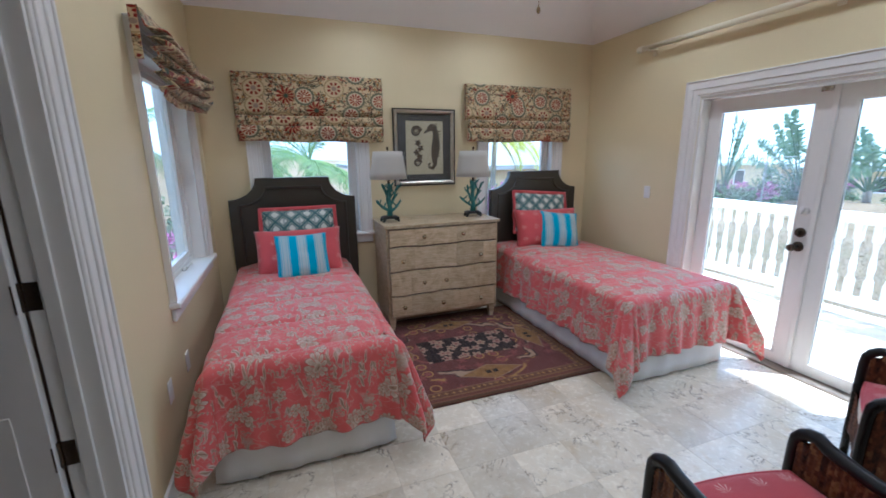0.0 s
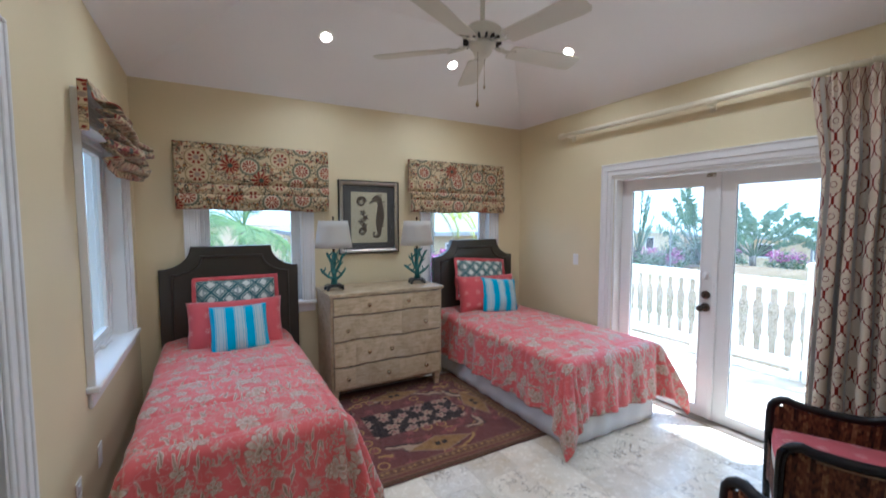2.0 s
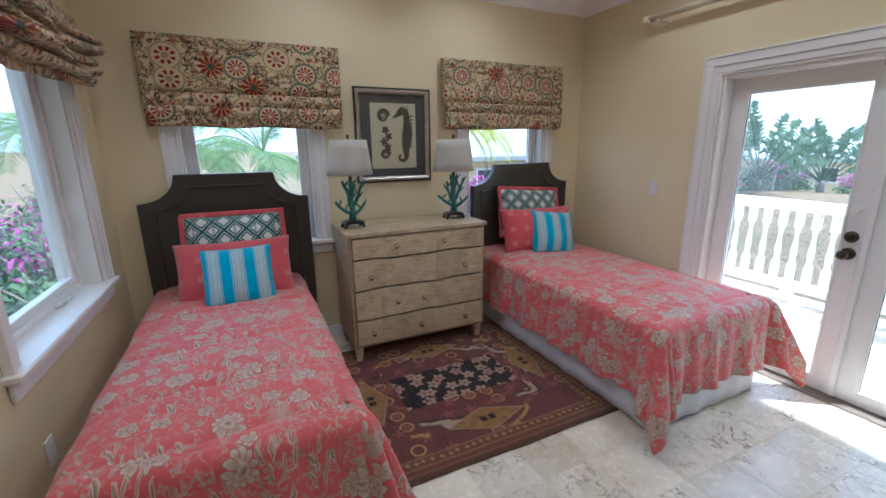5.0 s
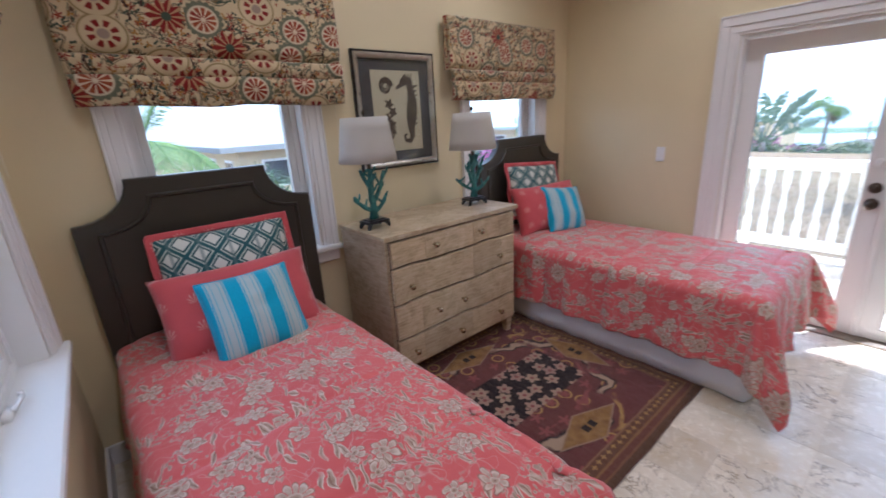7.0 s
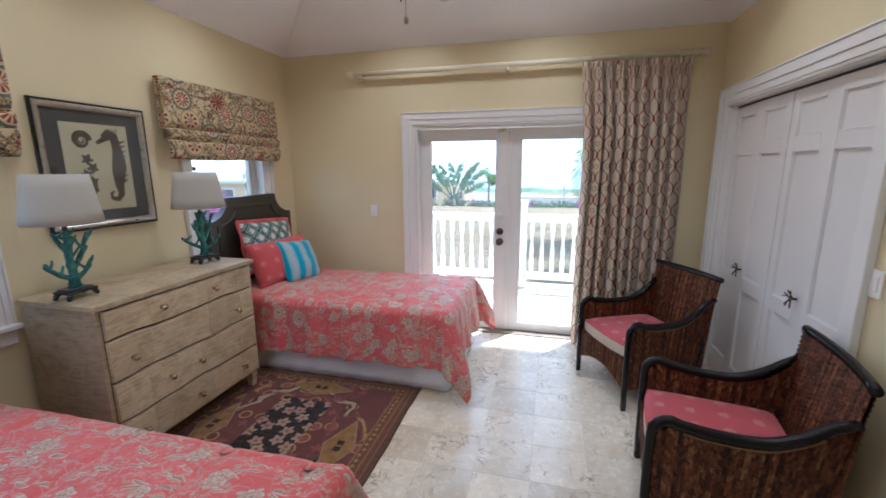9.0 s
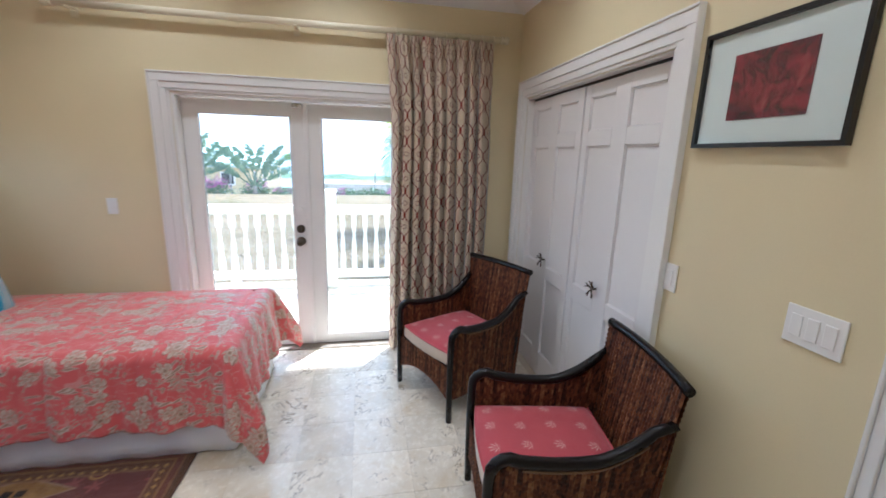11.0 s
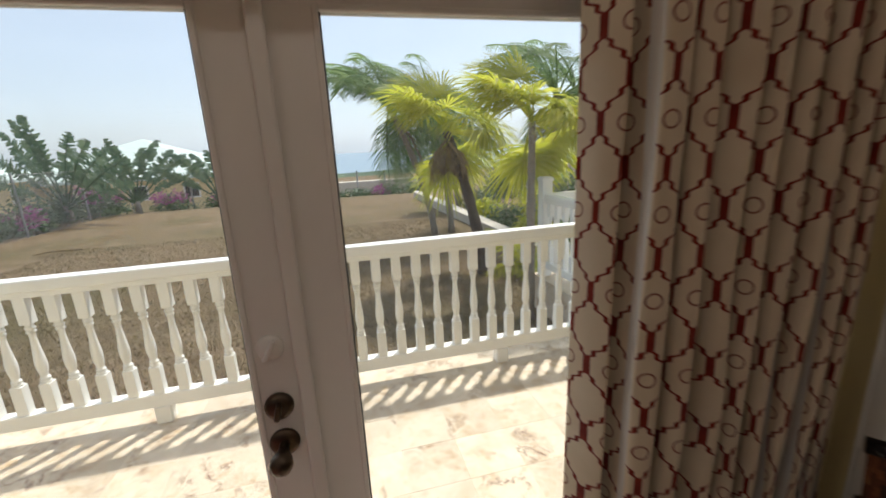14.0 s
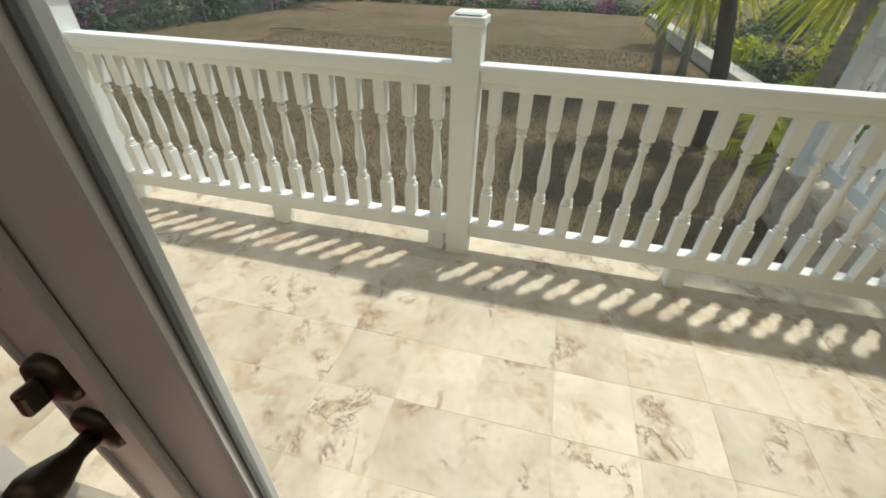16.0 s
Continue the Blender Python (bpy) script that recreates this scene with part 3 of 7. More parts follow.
def rug_mat(w, l):
    """A worn hand-knotted rug: nested borders, a dark middle field with pale blooms, and curved sprays at its ends."""
    n = Nodes("hand_knotted_wool")
    uv = n.uv()
    u, v = n.xy(uv)
    wob = n.math("MULTIPLY", n.math("SUBTRACT", n.noise(uv, 30, 2), 0.5), 0.012)
    ax = n.math("ADD", n.math("SUBTRACT", w / 2, n.math("ABSOLUTE", u)), wob)
    ay = n.math("ADD", n.math("SUBTRACT", l / 2, n.math("ABSOLUTE", v)), wob)
    e = n.math("MINIMUM", ax, ay)
    plum, brown, gold, navy, rose, tan = (0.115, 0.036, 0.034), (0.10, 0.052, 0.028), (0.38, 0.23, 0.07), (0.012, 0.009, 0.012), (0.24, 0.075, 0.065), (0.40, 0.29, 0.19)
    col = n.ramp(n.noise(uv, 6, 5), (0.3, plum), (0.7, (0.145, 0.045, 0.04)))
    # scrolls in the field
    x, y, c1, c2 = n.cells(uv, 8.0, 0.9)
    r, th = n.polar(x, y)
    col = n.mix(n.both(n.petals(r, th, 5.0, 0.34, 0.35), n.below(c1, 0.5, 0.01)), col, rose)
    col = n.mix(n.both(n.below(n.math("ABSOLUTE", n.math("SUBTRACT", r, 0.3)), 0.05, 0.02), n.below(c2, 0.4, 0.01)), col, gold)
    # broken, angular sprays about the middle field
    wav = n.math("MULTIPLY", n.math("SUBTRACT", n.noise(uv, 5.5, 2), 0.5), 0.55)
    au, av = n.math("DIVIDE", n.math("ABSOLUTE", u), w * 0.34), n.math("DIVIDE", n.math("ABSOLUTE", v), l * 0.40)
    rr = n.math("ADD", n.math("MULTIPLY_ADD", n.math("ADD", au, av), 0.55, n.math("MULTIPLY", n.math("MAXIMUM", au, av), 0.45)), wav)
    brk = n.ramp(n.noise(n.scaled(uv, 1.0, (2.2, 8.1, 0)), 4.5, 2), (0.44, 0.0), (0.50, 1.0))
    arc = n.both(n.below(n.math("ABSOLUTE", n.math("SUBTRACT", rr, 1.0)), 0.05, 0.015), brk)
    col = n.mix(n.both(n.below(n.math("ABSOLUTE", n.math("SUBTRACT", rr, 1.0)), 0.09, 0.02), brk), col, navy)
    col = n.mix(arc, col, tan)
    arc2 = n.below(n.math("ABSOLUTE", n.math("SUBTRACT", rr, 1.22)), 0.045, 0.015)
    col = n.mix(n.both(arc2, n.math("SUBTRACT", 1.0, brk)), col, gold)
    col = n.mix(n.both(n.below(n.math("ABSOLUTE", n.math("SUBTRACT", rr, 0.80)), 0.03, 0.012), n.math("SUBTRACT", 1.0, brk)), col, rose)
    # ochre wedges with dark squares, edged by pale arms
    absu, absv = n.math("ABSOLUTE", u), n.math("ABSOLUTE", v)
    for p, q, at in ((absu, absv, w * 0.31), (absv, absu, l * 0.36)):
        dd = n.math("ADD", n.math("MULTIPLY", n.math("ABSOLUTE", n.math("SUBTRACT", p, at)), 1.5), n.math("MULTIPLY_ADD", q, 0.6, wob))
        col = n.mix(n.below(dd, 0.158, 0.006), col, (0.32, 0.22, 0.14))
        col = n.mix(n.below(dd, 0.145, 0.006), col, n.ramp(n.noise(uv, 18, 3), (0.35, (0.20, 0.10, 0.032)), (0.65, (0.31, 0.18, 0.055))))
        col = n.mix(n.both(n.below(n.math("ABSOLUTE", n.math("SUBTRACT", p, at)), 0.022, 0.003), n.below(n.math("ABSOLUTE", n.math("SUBTRACT", q, 0.028)), 0.020, 0.003)), col, navy)
    # the dark middle
    mid = n.both(n.below(n.math("ADD", n.math("ABSOLUTE", u), wob), 0.19, 0.006), n.below(n.math("ADD", n.math("ABSOLUTE", v), wob), 0.40, 0.006))
    fx, fy, f1, f2 = n.cells(uv, 9.2, 0.95)
    fr, ft = n.polar(fx, fy)
    mcol = n.mix(n.both(n.petals(fr, n.math("ADD", ft, n.math("MULTIPLY", f2, 6.28)), 5.0, 0.46, 0.20), n.below(n.noise(uv, 22, 2), 0.64, 0.03)), navy, n.mix(f1, tan, (0.33, 0.20, 0.16)))
    mcol = n.mix(n.below(fr, 0.11, 0.02), mcol, rose)
    col = n.mix(mid, col, mcol)
    # borders
    for a, b, c in ((0.0, 0.035, brown), (0.035, 0.047, (0.20, 0.10, 0.045)), (0.047, 0.075, (0.14, 0.05, 0.035)), (0.075, 0.088, (0.24, 0.13, 0.05)), (0.088, 0.14, (0.13, 0.06, 0.032)), (0.14, 0.150, (0.25, 0.14, 0.07))):
        m = n.both(n.below(e, b, 0.004), n.math("SUBTRACT", 1.0, n.below(e, a, 0.004)))
        col = n.mix(m, col, c)
    bx, by, b1, b2 = n.cells(uv, 21.0, 0.3)
    br, bt = n.polar(bx, by)
    m = n.both(n.both(n.below(e, 0.134, 0.004), n.math("SUBTRACT", 1.0, n.below(e, 0.098, 0.004))), n.petals(br, bt, 4.0, 0.34, 0.35))
    col = n.mix(m, col, gold)
    # fading and wear along the knots
    wear = n.ramp(n.noise(n.scaled(uv, (1, 5, 1)), 9, 6, 0.7), (0.45, 0.0), (0.80, 0.35))
    col = n.mix(wear, col, (0.24, 0.15, 0.10))
    knots = n.noise(n.scaled(uv, (1, 2, 1)), 260, 2)
    n.bump(n.math("ADD", knots, n.math("MULTIPLY", n.noise(uv, 9, 3), 0.4)), 0.6, 0.004)
    return n.done(col, 0.95, sheen=0.15, spec=0.15)


def whitewash_mat():
    n = Nodes("bleached_burl_veneer")
    o = n.uv(True)
    rnd = n.random()
    sh = n.node("VectorMath", operation="ADD")
    n.link(o, sh.inputs[0])
    cb = n.node("CombineXYZ")
    n.link(n.math("MULTIPLY", rnd, 17.0), cb.inputs[0])
    n.link(n.math("MULTIPLY", rnd, 29.0), cb.inputs[2])
    n.link(cb.outputs[0], sh.inputs[1])
    v = sh.outputs[0]
    grain = n.noise(n.scaled(v, (3.0, 3.0, 26.0)), 3.0, 6, 0.65, 0.5)
    burl = n.noise(v, 7.0, 6, 0.65, 1.4)
    spots = n.ramp(n.noise(v, 55, 3), (0.28, 1.0), (0.36, 0.0))
    col = n.ramp(n.math("MULTIPLY_ADD", grain, 0.5, n.math("MULTIPLY", burl, 0.5)), (0.34, (0.33, 0.235, 0.125)), (0.5, (0.55, 0.425, 0.255)), (0.66, (0.68, 0.56, 0.385)))
    col = n.mix(1.0, col, n.ramp(rnd, (0.0, 0.80), (1.0, 1.08)), "MULTIPLY")
    col = n.mix(n.math("MULTIPLY", spots, 0.4), col, (0.16, 0.11, 0.07))
    n.bump(grain, 0.15, 0.003)
    return n.done(col, 0.48)


M_WASH = whitewash_mat()
# dark brown that stands in for the shade between drawers
M_GAPSHADE = paint("drawer_gap_shade", (0.10, 0.07, 0.045), 0.6, 0.2)


def wicker_mat():
    n = Nodes("braided_seagrass")
    uv = n.uv()
    u, v = n.xy(uv)
    f = n.noise(n.scaled(uv, (1, 0.35, 1)), 70, 4, 0.7)
    col_id = n.math("FLOOR", n.math("DIVIDE", u, 0.0095))
    row_id = n.math("FLOOR", n.math("ADD", n.math("DIVIDE", v, 0.022), n.math("MULTIPLY", col_id, 0.5)))
    cb, wn = n.node("CombineXYZ"), n.node("TexWhiteNoise", noise_dimensions="2D")
    n.link(col_id, cb.inputs[0])
    n.link(row_id, cb.inputs[1])
    n.link(cb.outputs[0], wn.inputs["Vector"])
    g = wn.outputs["Value"]
    ws = n.node("TexWhiteNoise", noise_dimensions="1D")
    n.link(n.math("FLOOR", n.math("DIVIDE", u, 0.019)), ws.inputs["W"])
    stripe = ws.outputs["Value"]
    col = n.ramp(n.math("MULTIPLY_ADD", f, 0.48, n.math("MULTIPLY_ADD", g, 0.28, n.math("MULTIPLY", stripe, 0.24))), (0.28, (0.018, 0.007, 0.004)), (0.45, (0.080, 0.024, 0.010)), (0.60, (0.150, 0.050, 0.018)), (0.78, (0.30, 0.15, 0.06)))
    strip = n.noise(n.scaled(uv, (1.0, 0.03, 1)), 60, 2)
    col = n.mix(1.0, col, n.ramp(strip, (0.35, 0.80), (0.65, 1.10)), "MULTIPLY")
    n.bump(n.noise(n.scaled(uv, (1, 0.4, 1)), 160, 3), 0.4, 0.004)
    return n.done(col, 0.5, spec=0.25)


M_WICKER = wicker_mat()
M_RATTAN = paint("rattan_cord", (0.20, 0.11, 0.05), 0.5, 0.2, 0.2, 80)


def patina_mat():
    n = Nodes("verdigris_coral")
    o = n.uv(True)
    f = n.noise(o, 30, 5)
    col = n.ramp(f, (0.3, (0.012, 0.075, 0.07)), (0.55, (0.035, 0.17, 0.15)), (0.75, (0.12, 0.30, 0.26)))
    n.bump(n.noise(o, 90, 4), 0.5, 0.004)
    return n.done(col, 0.5)


M_CORALT = patina_mat()


def shade_mat():
    n = Nodes("white_linen_shade")
    uv = n.uv()
    col = n.ramp(n.noise(n.scaled(uv, (1, 6, 1)), 60, 3), (0.3, (0.74, 0.71, 0.65)), (0.7, (0.80, 0.78, 0.73)))
    n.bump(n.noise(uv, 300, 2), 0.2, 0.002)
    m = n.done(col, 0.9)
    tr, ad, out = n.node("BsdfTranslucent"), n.node("MixShader"), n.t.nodes["Material Output"]
    n.link(col, tr.inputs[0])
    ad.inputs[0].default_value = 0.5
    n.link(n.b.outputs[0], ad.inputs[1])
    n.link(tr.outputs[0], ad.inputs[2])
    n.link(ad.outputs[0], out.inputs[0])
    return m


M_SHADE = shade_mat()
M_SHINGLE = paint("grey_roof_shingle", (0.22, 0.225, 0.22), 0.9, 0.12, 0.5, 14)
M_MATBOARD = paint("taupe_mat_board", (0.085, 0.072, 0.066), 0.9, 0.05, 0.1)
M_PAPER = paint("aged_print_paper", (0.60, 0.50, 0.35), 0.9, 0.08, 0.1, 20)
M_WHITEMAT = paint("white_mat_board", (0.78, 0.77, 0.74), 0.9, 0.02, 0.05)
M_INK = paint("sepia_ink", (0.11, 0.075, 0.05), 0.9, 0.3, 0.1, 40)
M_SILVER = metal("silver_leaf_moulding", (0.62, 0.58, 0.50), 0.32)
M_BLACKFR = paint("black_frame_lacquer", (0.012, 0.011, 0.011), 0.3)


def redprint_mat():
    n = Nodes("red_leaf_print")
    o = n.uv(True)
    f = n.noise(o, 14, 6, 0.7, 1.2)
    return n.done(n.ramp(f, (0.32, (0.02, 0.03, 0.02)), (0.45, (0.12, 0.018, 0.022)), (0.58, (0.30, 0.03, 0.04)), (0.7, (0.35, 0.10, 0.07))), 0.6)


M_REDPRINT = redprint_mat()


def lit(name, color, strength):
    n = Nodes(name)
    n.b.inputs["Emission Color"].default_value = (*color, 1)
    n.b.inputs["Emission Strength"].default_value = strength
    return n.done(color, 0.5)


M_BULB = lit("lit_lamp_face", (1.0, 0.80, 0.55), 9.0)
# ---- the room ----
X0, X1, Y0, Y1, HW = -0.16, 3.73, 0.70, 4.65, 2.73
APEX = Vector(((X0 + X1) / 2, (Y0 + Y1) / 2, 3.70))
TW, TE = 0.14, 0.20  # inner and outer wall thickness

wall_north = solo("wall_north", holed("y", Y1, Y1 + TE, X0 - TE, X1 + TE, -0.3, HW, [(0.27, 1.12, 0.86, 2.12), (2.44, 3.28, 0.86, 2.12)]), M_WALL, "pale yellow painted wall with two window openings", "wall", kind="structure")
wall_west = solo("wall_west", holed("x", X0 - TW, X0, -1.2, Y1, -0.3, HW, [(1.50, 2.235, -0.3, 2.10), (3.18, 4.20, 0.83, 2.12)]), M_WALL, "pale yellow painted wall with a window and a doorway", "wall", kind="structure")
wall_east = solo("wall_east", holed("x", X1, X1 + TE, -0.1, Y1, -0.3, HW, [(1.50, 3.27, -0.3, 2.02)]), M_WALL, "pale yellow painted wall round the french doors", "wall", kind="structure")
wall_south = solo("wall_south", holed("y", Y0 - TW, Y0, X0, X1, -0.3, HW, [(0.13, 0.95, -0.3, 2.10), (1.96, 3.52, -0.3, 2.085)]), M_WALL, "pale yellow painted wall with closet and doorway", "wall", kind="structure")

FLAT = (0.78, 2.842, 1.73, 3.71, 3.235)  # the flat middle of the ceiling and its height
bm = bmesh.new()
SLOPE = (FLAT[4] - HW) / 0.94
tiers = []
for lift in (0.0, 0.06):
    lo, hi = [], []
    for sx, sy in ((0, 0), (1, 0), (1, 1), (0, 1)):
        lo.append(bm.verts.new((X1 + TE if sx else X0 - TE, Y1 + TE if sy else Y0 - TE, HW - SLOPE * TE + lift)))
        hi.append(bm.verts.new((FLAT[1] if sx else FLAT[0], FLAT[3] if sy else FLAT[2], FLAT[4] + lift)))
    tiers.append((lo, hi))
    for a in range(4):
        b = (a + 1) % 4
        bm.faces.new((lo[a], lo[b], hi[b], hi[a]))
    bm.faces.new(hi)
for a in range(4):
    bm.faces.new((tiers[0][0][a], tiers[0][0][(a + 1) % 4], tiers[1][0][(a + 1) % 4], tiers[1][0][a]))
bmesh.ops.recalc_face_normals(bm, faces=bm.faces)
ceiling = solo("ceiling", bm, M_CEIL, "white painted ceiling sloping up to a flat middle", "ceiling", kind="structure")

# rooms beyond the two doorways, and the closet
hall = bmesh.new()
box(hall, -0.16, 1.80, -1.42, -1.30, -0.1, 2.7)
box(hall, 1.74, 1.86, -1.30, 0.56, -0.1, 2.7)
box(hall, -0.30, 1.86, -1.42, 0.56, 2.6, 2.72)
solo("wall_hall", hall, M_HALL, "dim beige painted hallway walls and ceiling", "wall", kind="structure")
bath = bmesh.new()
box(bath, -2.3, -2.18, 0.2, 3.0, -0.1, 2.7)
box(bath, -2.18, -0.30, 0.2, 0.32, -0.1, 2.7)
box(bath, -2.18, -0.30, 2.9, 3.02, -0.1, 2.7)
box(bath, -2.3, -0.30, 0.2, 3.02, 2.6, 2.72)
solo("wall_side_room", bath, M_HALL, "dim beige painted side room walls and ceiling", "wall", kind="structure")
clos = bmesh.new()
box(clos, 1.86, 3.93, -0.1, 0.0, -0.1, 2.7)
box(clos, 3.74, 3.93, 0.0, 0.56, -0.1, 2.7)
box(clos, 1.86, 3.93, -0.1, 0.56, 2.6, 2.72)
solo("wall_closet", clos, M_HALL, "painted closet walls behind the folding doors", "wall", kind="structure")


def casing_frame(thing_ob, axis, plane, sgn, u0, u1, z1, w=0.105, z0=0.0, name="casing"):
    """Stepped door or window casing on a wall face: two sides and a head, each a strip of three steps."""
    steps = ((0.0, 0.018, 0.012), (0.018, 0.062, 0.019), (0.062, w - 0.012, 0.027), (w - 0.012, w, 0.034))

    def strip(bm, a0, a1, b0, b1, d):
        lo, hi = sorted((plane, plane + sgn * d))
        if axis == "x":
            box(bm, lo, hi, a0, a1, b0, b1, bev=0.003)
        else:
            box(bm, a0, a1, lo, hi, b0, b1, bev=0.003)

    for side in (-1, 1):
        bm = bmesh.new()
        for s0, s1, d in steps:
            a = (u0 - s1, u0 - s0) if side < 0 else (u1 + s0, u1 + s1)
            strip(bm, a[0], a[1], z0, z1 + s0, d)
        part(name, bm, M_TRIM, thing_ob)
    bm = bmesh.new()
    for s0, s1, d in steps:
        strip(bm, u0 - s1, u1 + s1, z1 + s0, z1 + s1, d)
    part("head_" + name, bm, M_TRIM, thing_ob)


# french doors
door_1 = thing("door_1", "white glazed french doors, closed, with dark knob and deadbolt", "door", kind="structure")
casing_frame(door_1, "x", X1, -1, 1.50, 3.27, 2.02, 0.13)
part("jamb", boxed(X1, X1 + 0.20, 3.25, 3.268, 0.0, 2.018), M_TRIM, door_1)
part("jamb", boxed(X1, X1 + 0.20, 1.502, 1.52, 0.0, 2.018), M_TRIM, door_1)
part("head_jamb", boxed(X1, X1 + 0.20, 1.52, 3.25, 2.0, 2.018), M_TRIM, door_1)
part("threshold", boxed(X1 + 0.0, X1 + 0.24, 1.52, 3.25, -0.02, 0.014, bev=0.004), metal("bronze_threshold", (0.35, 0.30, 0.24), 0.45), door_1)
DX0, DX1 = 3.822, 3.849


def french_leaf(y0, y1, gy0, gy1):
    holed_leaf = holed("x", DX0, DX1, y0, y1, 0.018, 1.995, [(gy0, gy1, 0.092, 1.900)])
    ob = part("door_leaf", holed_leaf, M_TRIM, door_1)
    g = part("pane", boxed(3.833, 3.837, gy0 - 0.004, gy1 + 0.004, 0.088, 1.904), M_GLASS, ob, "clear glass")
    g.visible_shadow = False
    b = bmesh.new()
    for a in ((gy0 - 0.0, gy0 + 0.014, 0.092, 1.900), (gy1 - 0.014, gy1, 0.092, 1.900), (gy0 + 0.014, gy1 - 0.014, 0.092, 0.106), (gy0 + 0.014, gy1 - 0.014, 1.886, 1.900)):
        box(b, DX0 - 0.006, 3.8315, *a, bev=0.003)
        box(b, 3.8385, DX1 + 0.004, *a, bev=0.003)
    part("glazing_bead", b, M_TRIM, ob)
    b = bmesh.new()
    for a in ((gy0 + 0.014, gy0 + 0.018, 0.106, 1.886), (gy1 - 0.018, gy1 - 0.014, 0.106, 1.886)):
        box(b, 3.828, 3.8325, *a)
    part("rubber_seal", b, M_SEAL, ob, "grey rubber glazing seal")
    return ob


leaf_l = french_leaf(2.384, 3.247, 2.486, 3.150)
leaf_r = french_leaf(1.523, 2.380, 1.60, 2.272)
part("astragal", boxed(DX0 - 0.016, DX0 - 0.001, 2.362, 2.398, 0.018, 1.995, bev=0.006, seg=2), M_TRIM, leaf_r)
part("head_bolt", boxed(DX0 - 0.014, DX0 - 0.001, 2.405, 2.475, 1.958, 1.992, bev=0.004), M_NICKEL, leaf_l)
LY = 2.448


def rosette(z, r, mat, name, depth=0.014):
    bm = lathe(bmesh.new(), [(r, 0), (r, depth * 0.4), (r * 0.9, depth * 0.8), (r * 0.62, depth), (0.004, depth)], 24)
    return part(name, bm, mat, leaf_l, m=pose(DX0 - 0.0005, LY, z, 0, -90, 0), smooth=True)


rosette(1.176, 0.031, M_TRIM, "latch_disc", 0.012)
part("thumb_latch", boxed(-0.030, -0.010, -0.006, 0.006, -0.027, 0.027, bev=0.004, seg=2), M_TRIM, leaf_l, m=pose(DX0 - 0.002, LY, 1.176, 30, 0, 0))
rosette(1.022, 0.034, M_IRON, "deadbolt", 0.02)
part("thumb_turn", boxed(-0.045, -0.018, -0.007, 0.007, -0.02, 0.02, bev=0.005, seg=2), M_IRON, leaf_l, "dark bronze thumb turn", m=pose(DX0, LY, 1.022, 15, 0, 0))
rosette(0.921, 0.036, M_IRON, "lever_plate", 0.016)
bm = lathe(bmesh.new(), [(0.013, 0.0), (0.012, 0.02), (0.012, 0.03), (0.018, 0.045), (0.024, 0.060), (0.027, 0.075), (0.024, 0.088), (0.014, 0.096), (0.003, 0.098)], 20)
part("knob", bm, M_IRON, leaf_l, "dark bronze egg-shaped knob", smooth=True, m=pose(DX0 - 0.008, LY, 0.921, 0, -90, 0))

# closet folding doors
door_2 = thing("door_2", "white paneled bifold closet doors, closed, with coral-branch knobs", "closet door", kind="structure")
casing_frame(door_2, "y", Y0, 1, 1.96, 3.52, 2.085, 0.13)
part("jamb", boxed(1.962, 1.975, Y0 - TW, Y0, 0.0, 2.083), M_TRIM, door_2)
part("jamb", boxed(3.505, 3.518, Y0 - TW, Y0, 0.0, 2.083), M_TRIM, door_2)
part("track", boxed(1.9775, 3.5025, Y0 - 0.082, Y0 - 0.049, 2.0605, 2.0740), M_BLACKFR, door_2)
part("head_jamb", boxed(1.9755, 3.5045, Y0 - TW, Y0 - 0.002, 2.0745, 2.0835), M_TRIM, door_2)


def bifold_leaf(x0, x1, turn):
    w = x1 - x0
    bm = bmesh.new()
    st, rails = 0.065, ((0.012, 0.20), (0.775, 0.87), (1.715, 1.80), (1.985, 2.058))
    for a0, a1 in ((0, st), (w - st, w)):
        box(bm, a0, a1, -0.034, 0, 0.012, 2.058, bev=0.002)
    for z0, z1 in rails:
        box(bm, st, w - st, -0.034, 0, z0, z1, bev=0.002)
    leaf = part("door_leaf", bm, M_CLOSET, door_2, m=pose(x0, Y0 - 0.045, 0, 0, 0, turn))
    for (a, z0), (z1, b) in zip(rails, rails[1:]):
        p = bmesh.new()
        box(p, st, w - st, -0.03, -0.013, z0, z1)
        # a small sloped bead round the sunken panel
        for a0, a1, c0, c1 in ((st, st + 0.008, z0, z1), (w - st - 0.008, w - st, z0, z1), (st + 0.008, w - st - 0.008, z0, z0 + 0.008), (st + 0.008, w - st - 0.008, z1 - 0.008, z1)):
            box(p, a0, a1, -0.0135, -0.005, c0, c1, bev=0.003)
        part("panel", p, M_CLOSET, leaf)
    return leaf


LEAVES = [bifold_leaf(x, x + 0.377, t) for x, t in ((1.980, 0.7), (2.360, -0.7), (2.743, 0.7), (3.123, -0.7))]


def coral_knob(leaf, x, z):
    bm = bmesh.new()
    rnd = random.Random(5)
    tube(bm, [(0, 0, 0), (0, 0.03, 0)], 0.007, 8)
    for a in (0.5, 1.9, 2.9, 4.2, 5.4):
        l = 0.042 + 0.012 * rnd.random()
        d = (math.cos(a), math.sin(a))
        p1 = (d[0] * l * 0.5, 0.034, d[1] * l * 0.5)
        tube(bm, [(0, 0.028, 0), p1, (d[0] * l, 0.04, d[1] * l)], [0.005, 0.0042, 0.0035], 6)
        for s in (-0.42,):
            tube(bm, [p1, (math.cos(a + s) * l * 0.95, 0.045, math.sin(a + s) * l * 0.95)], [0.0045, 0.003], 6)
    part("knob", bm, M_IRON, leaf, "dark bronze coral-branch knob", smooth=True, m=pose(x, 0, z))


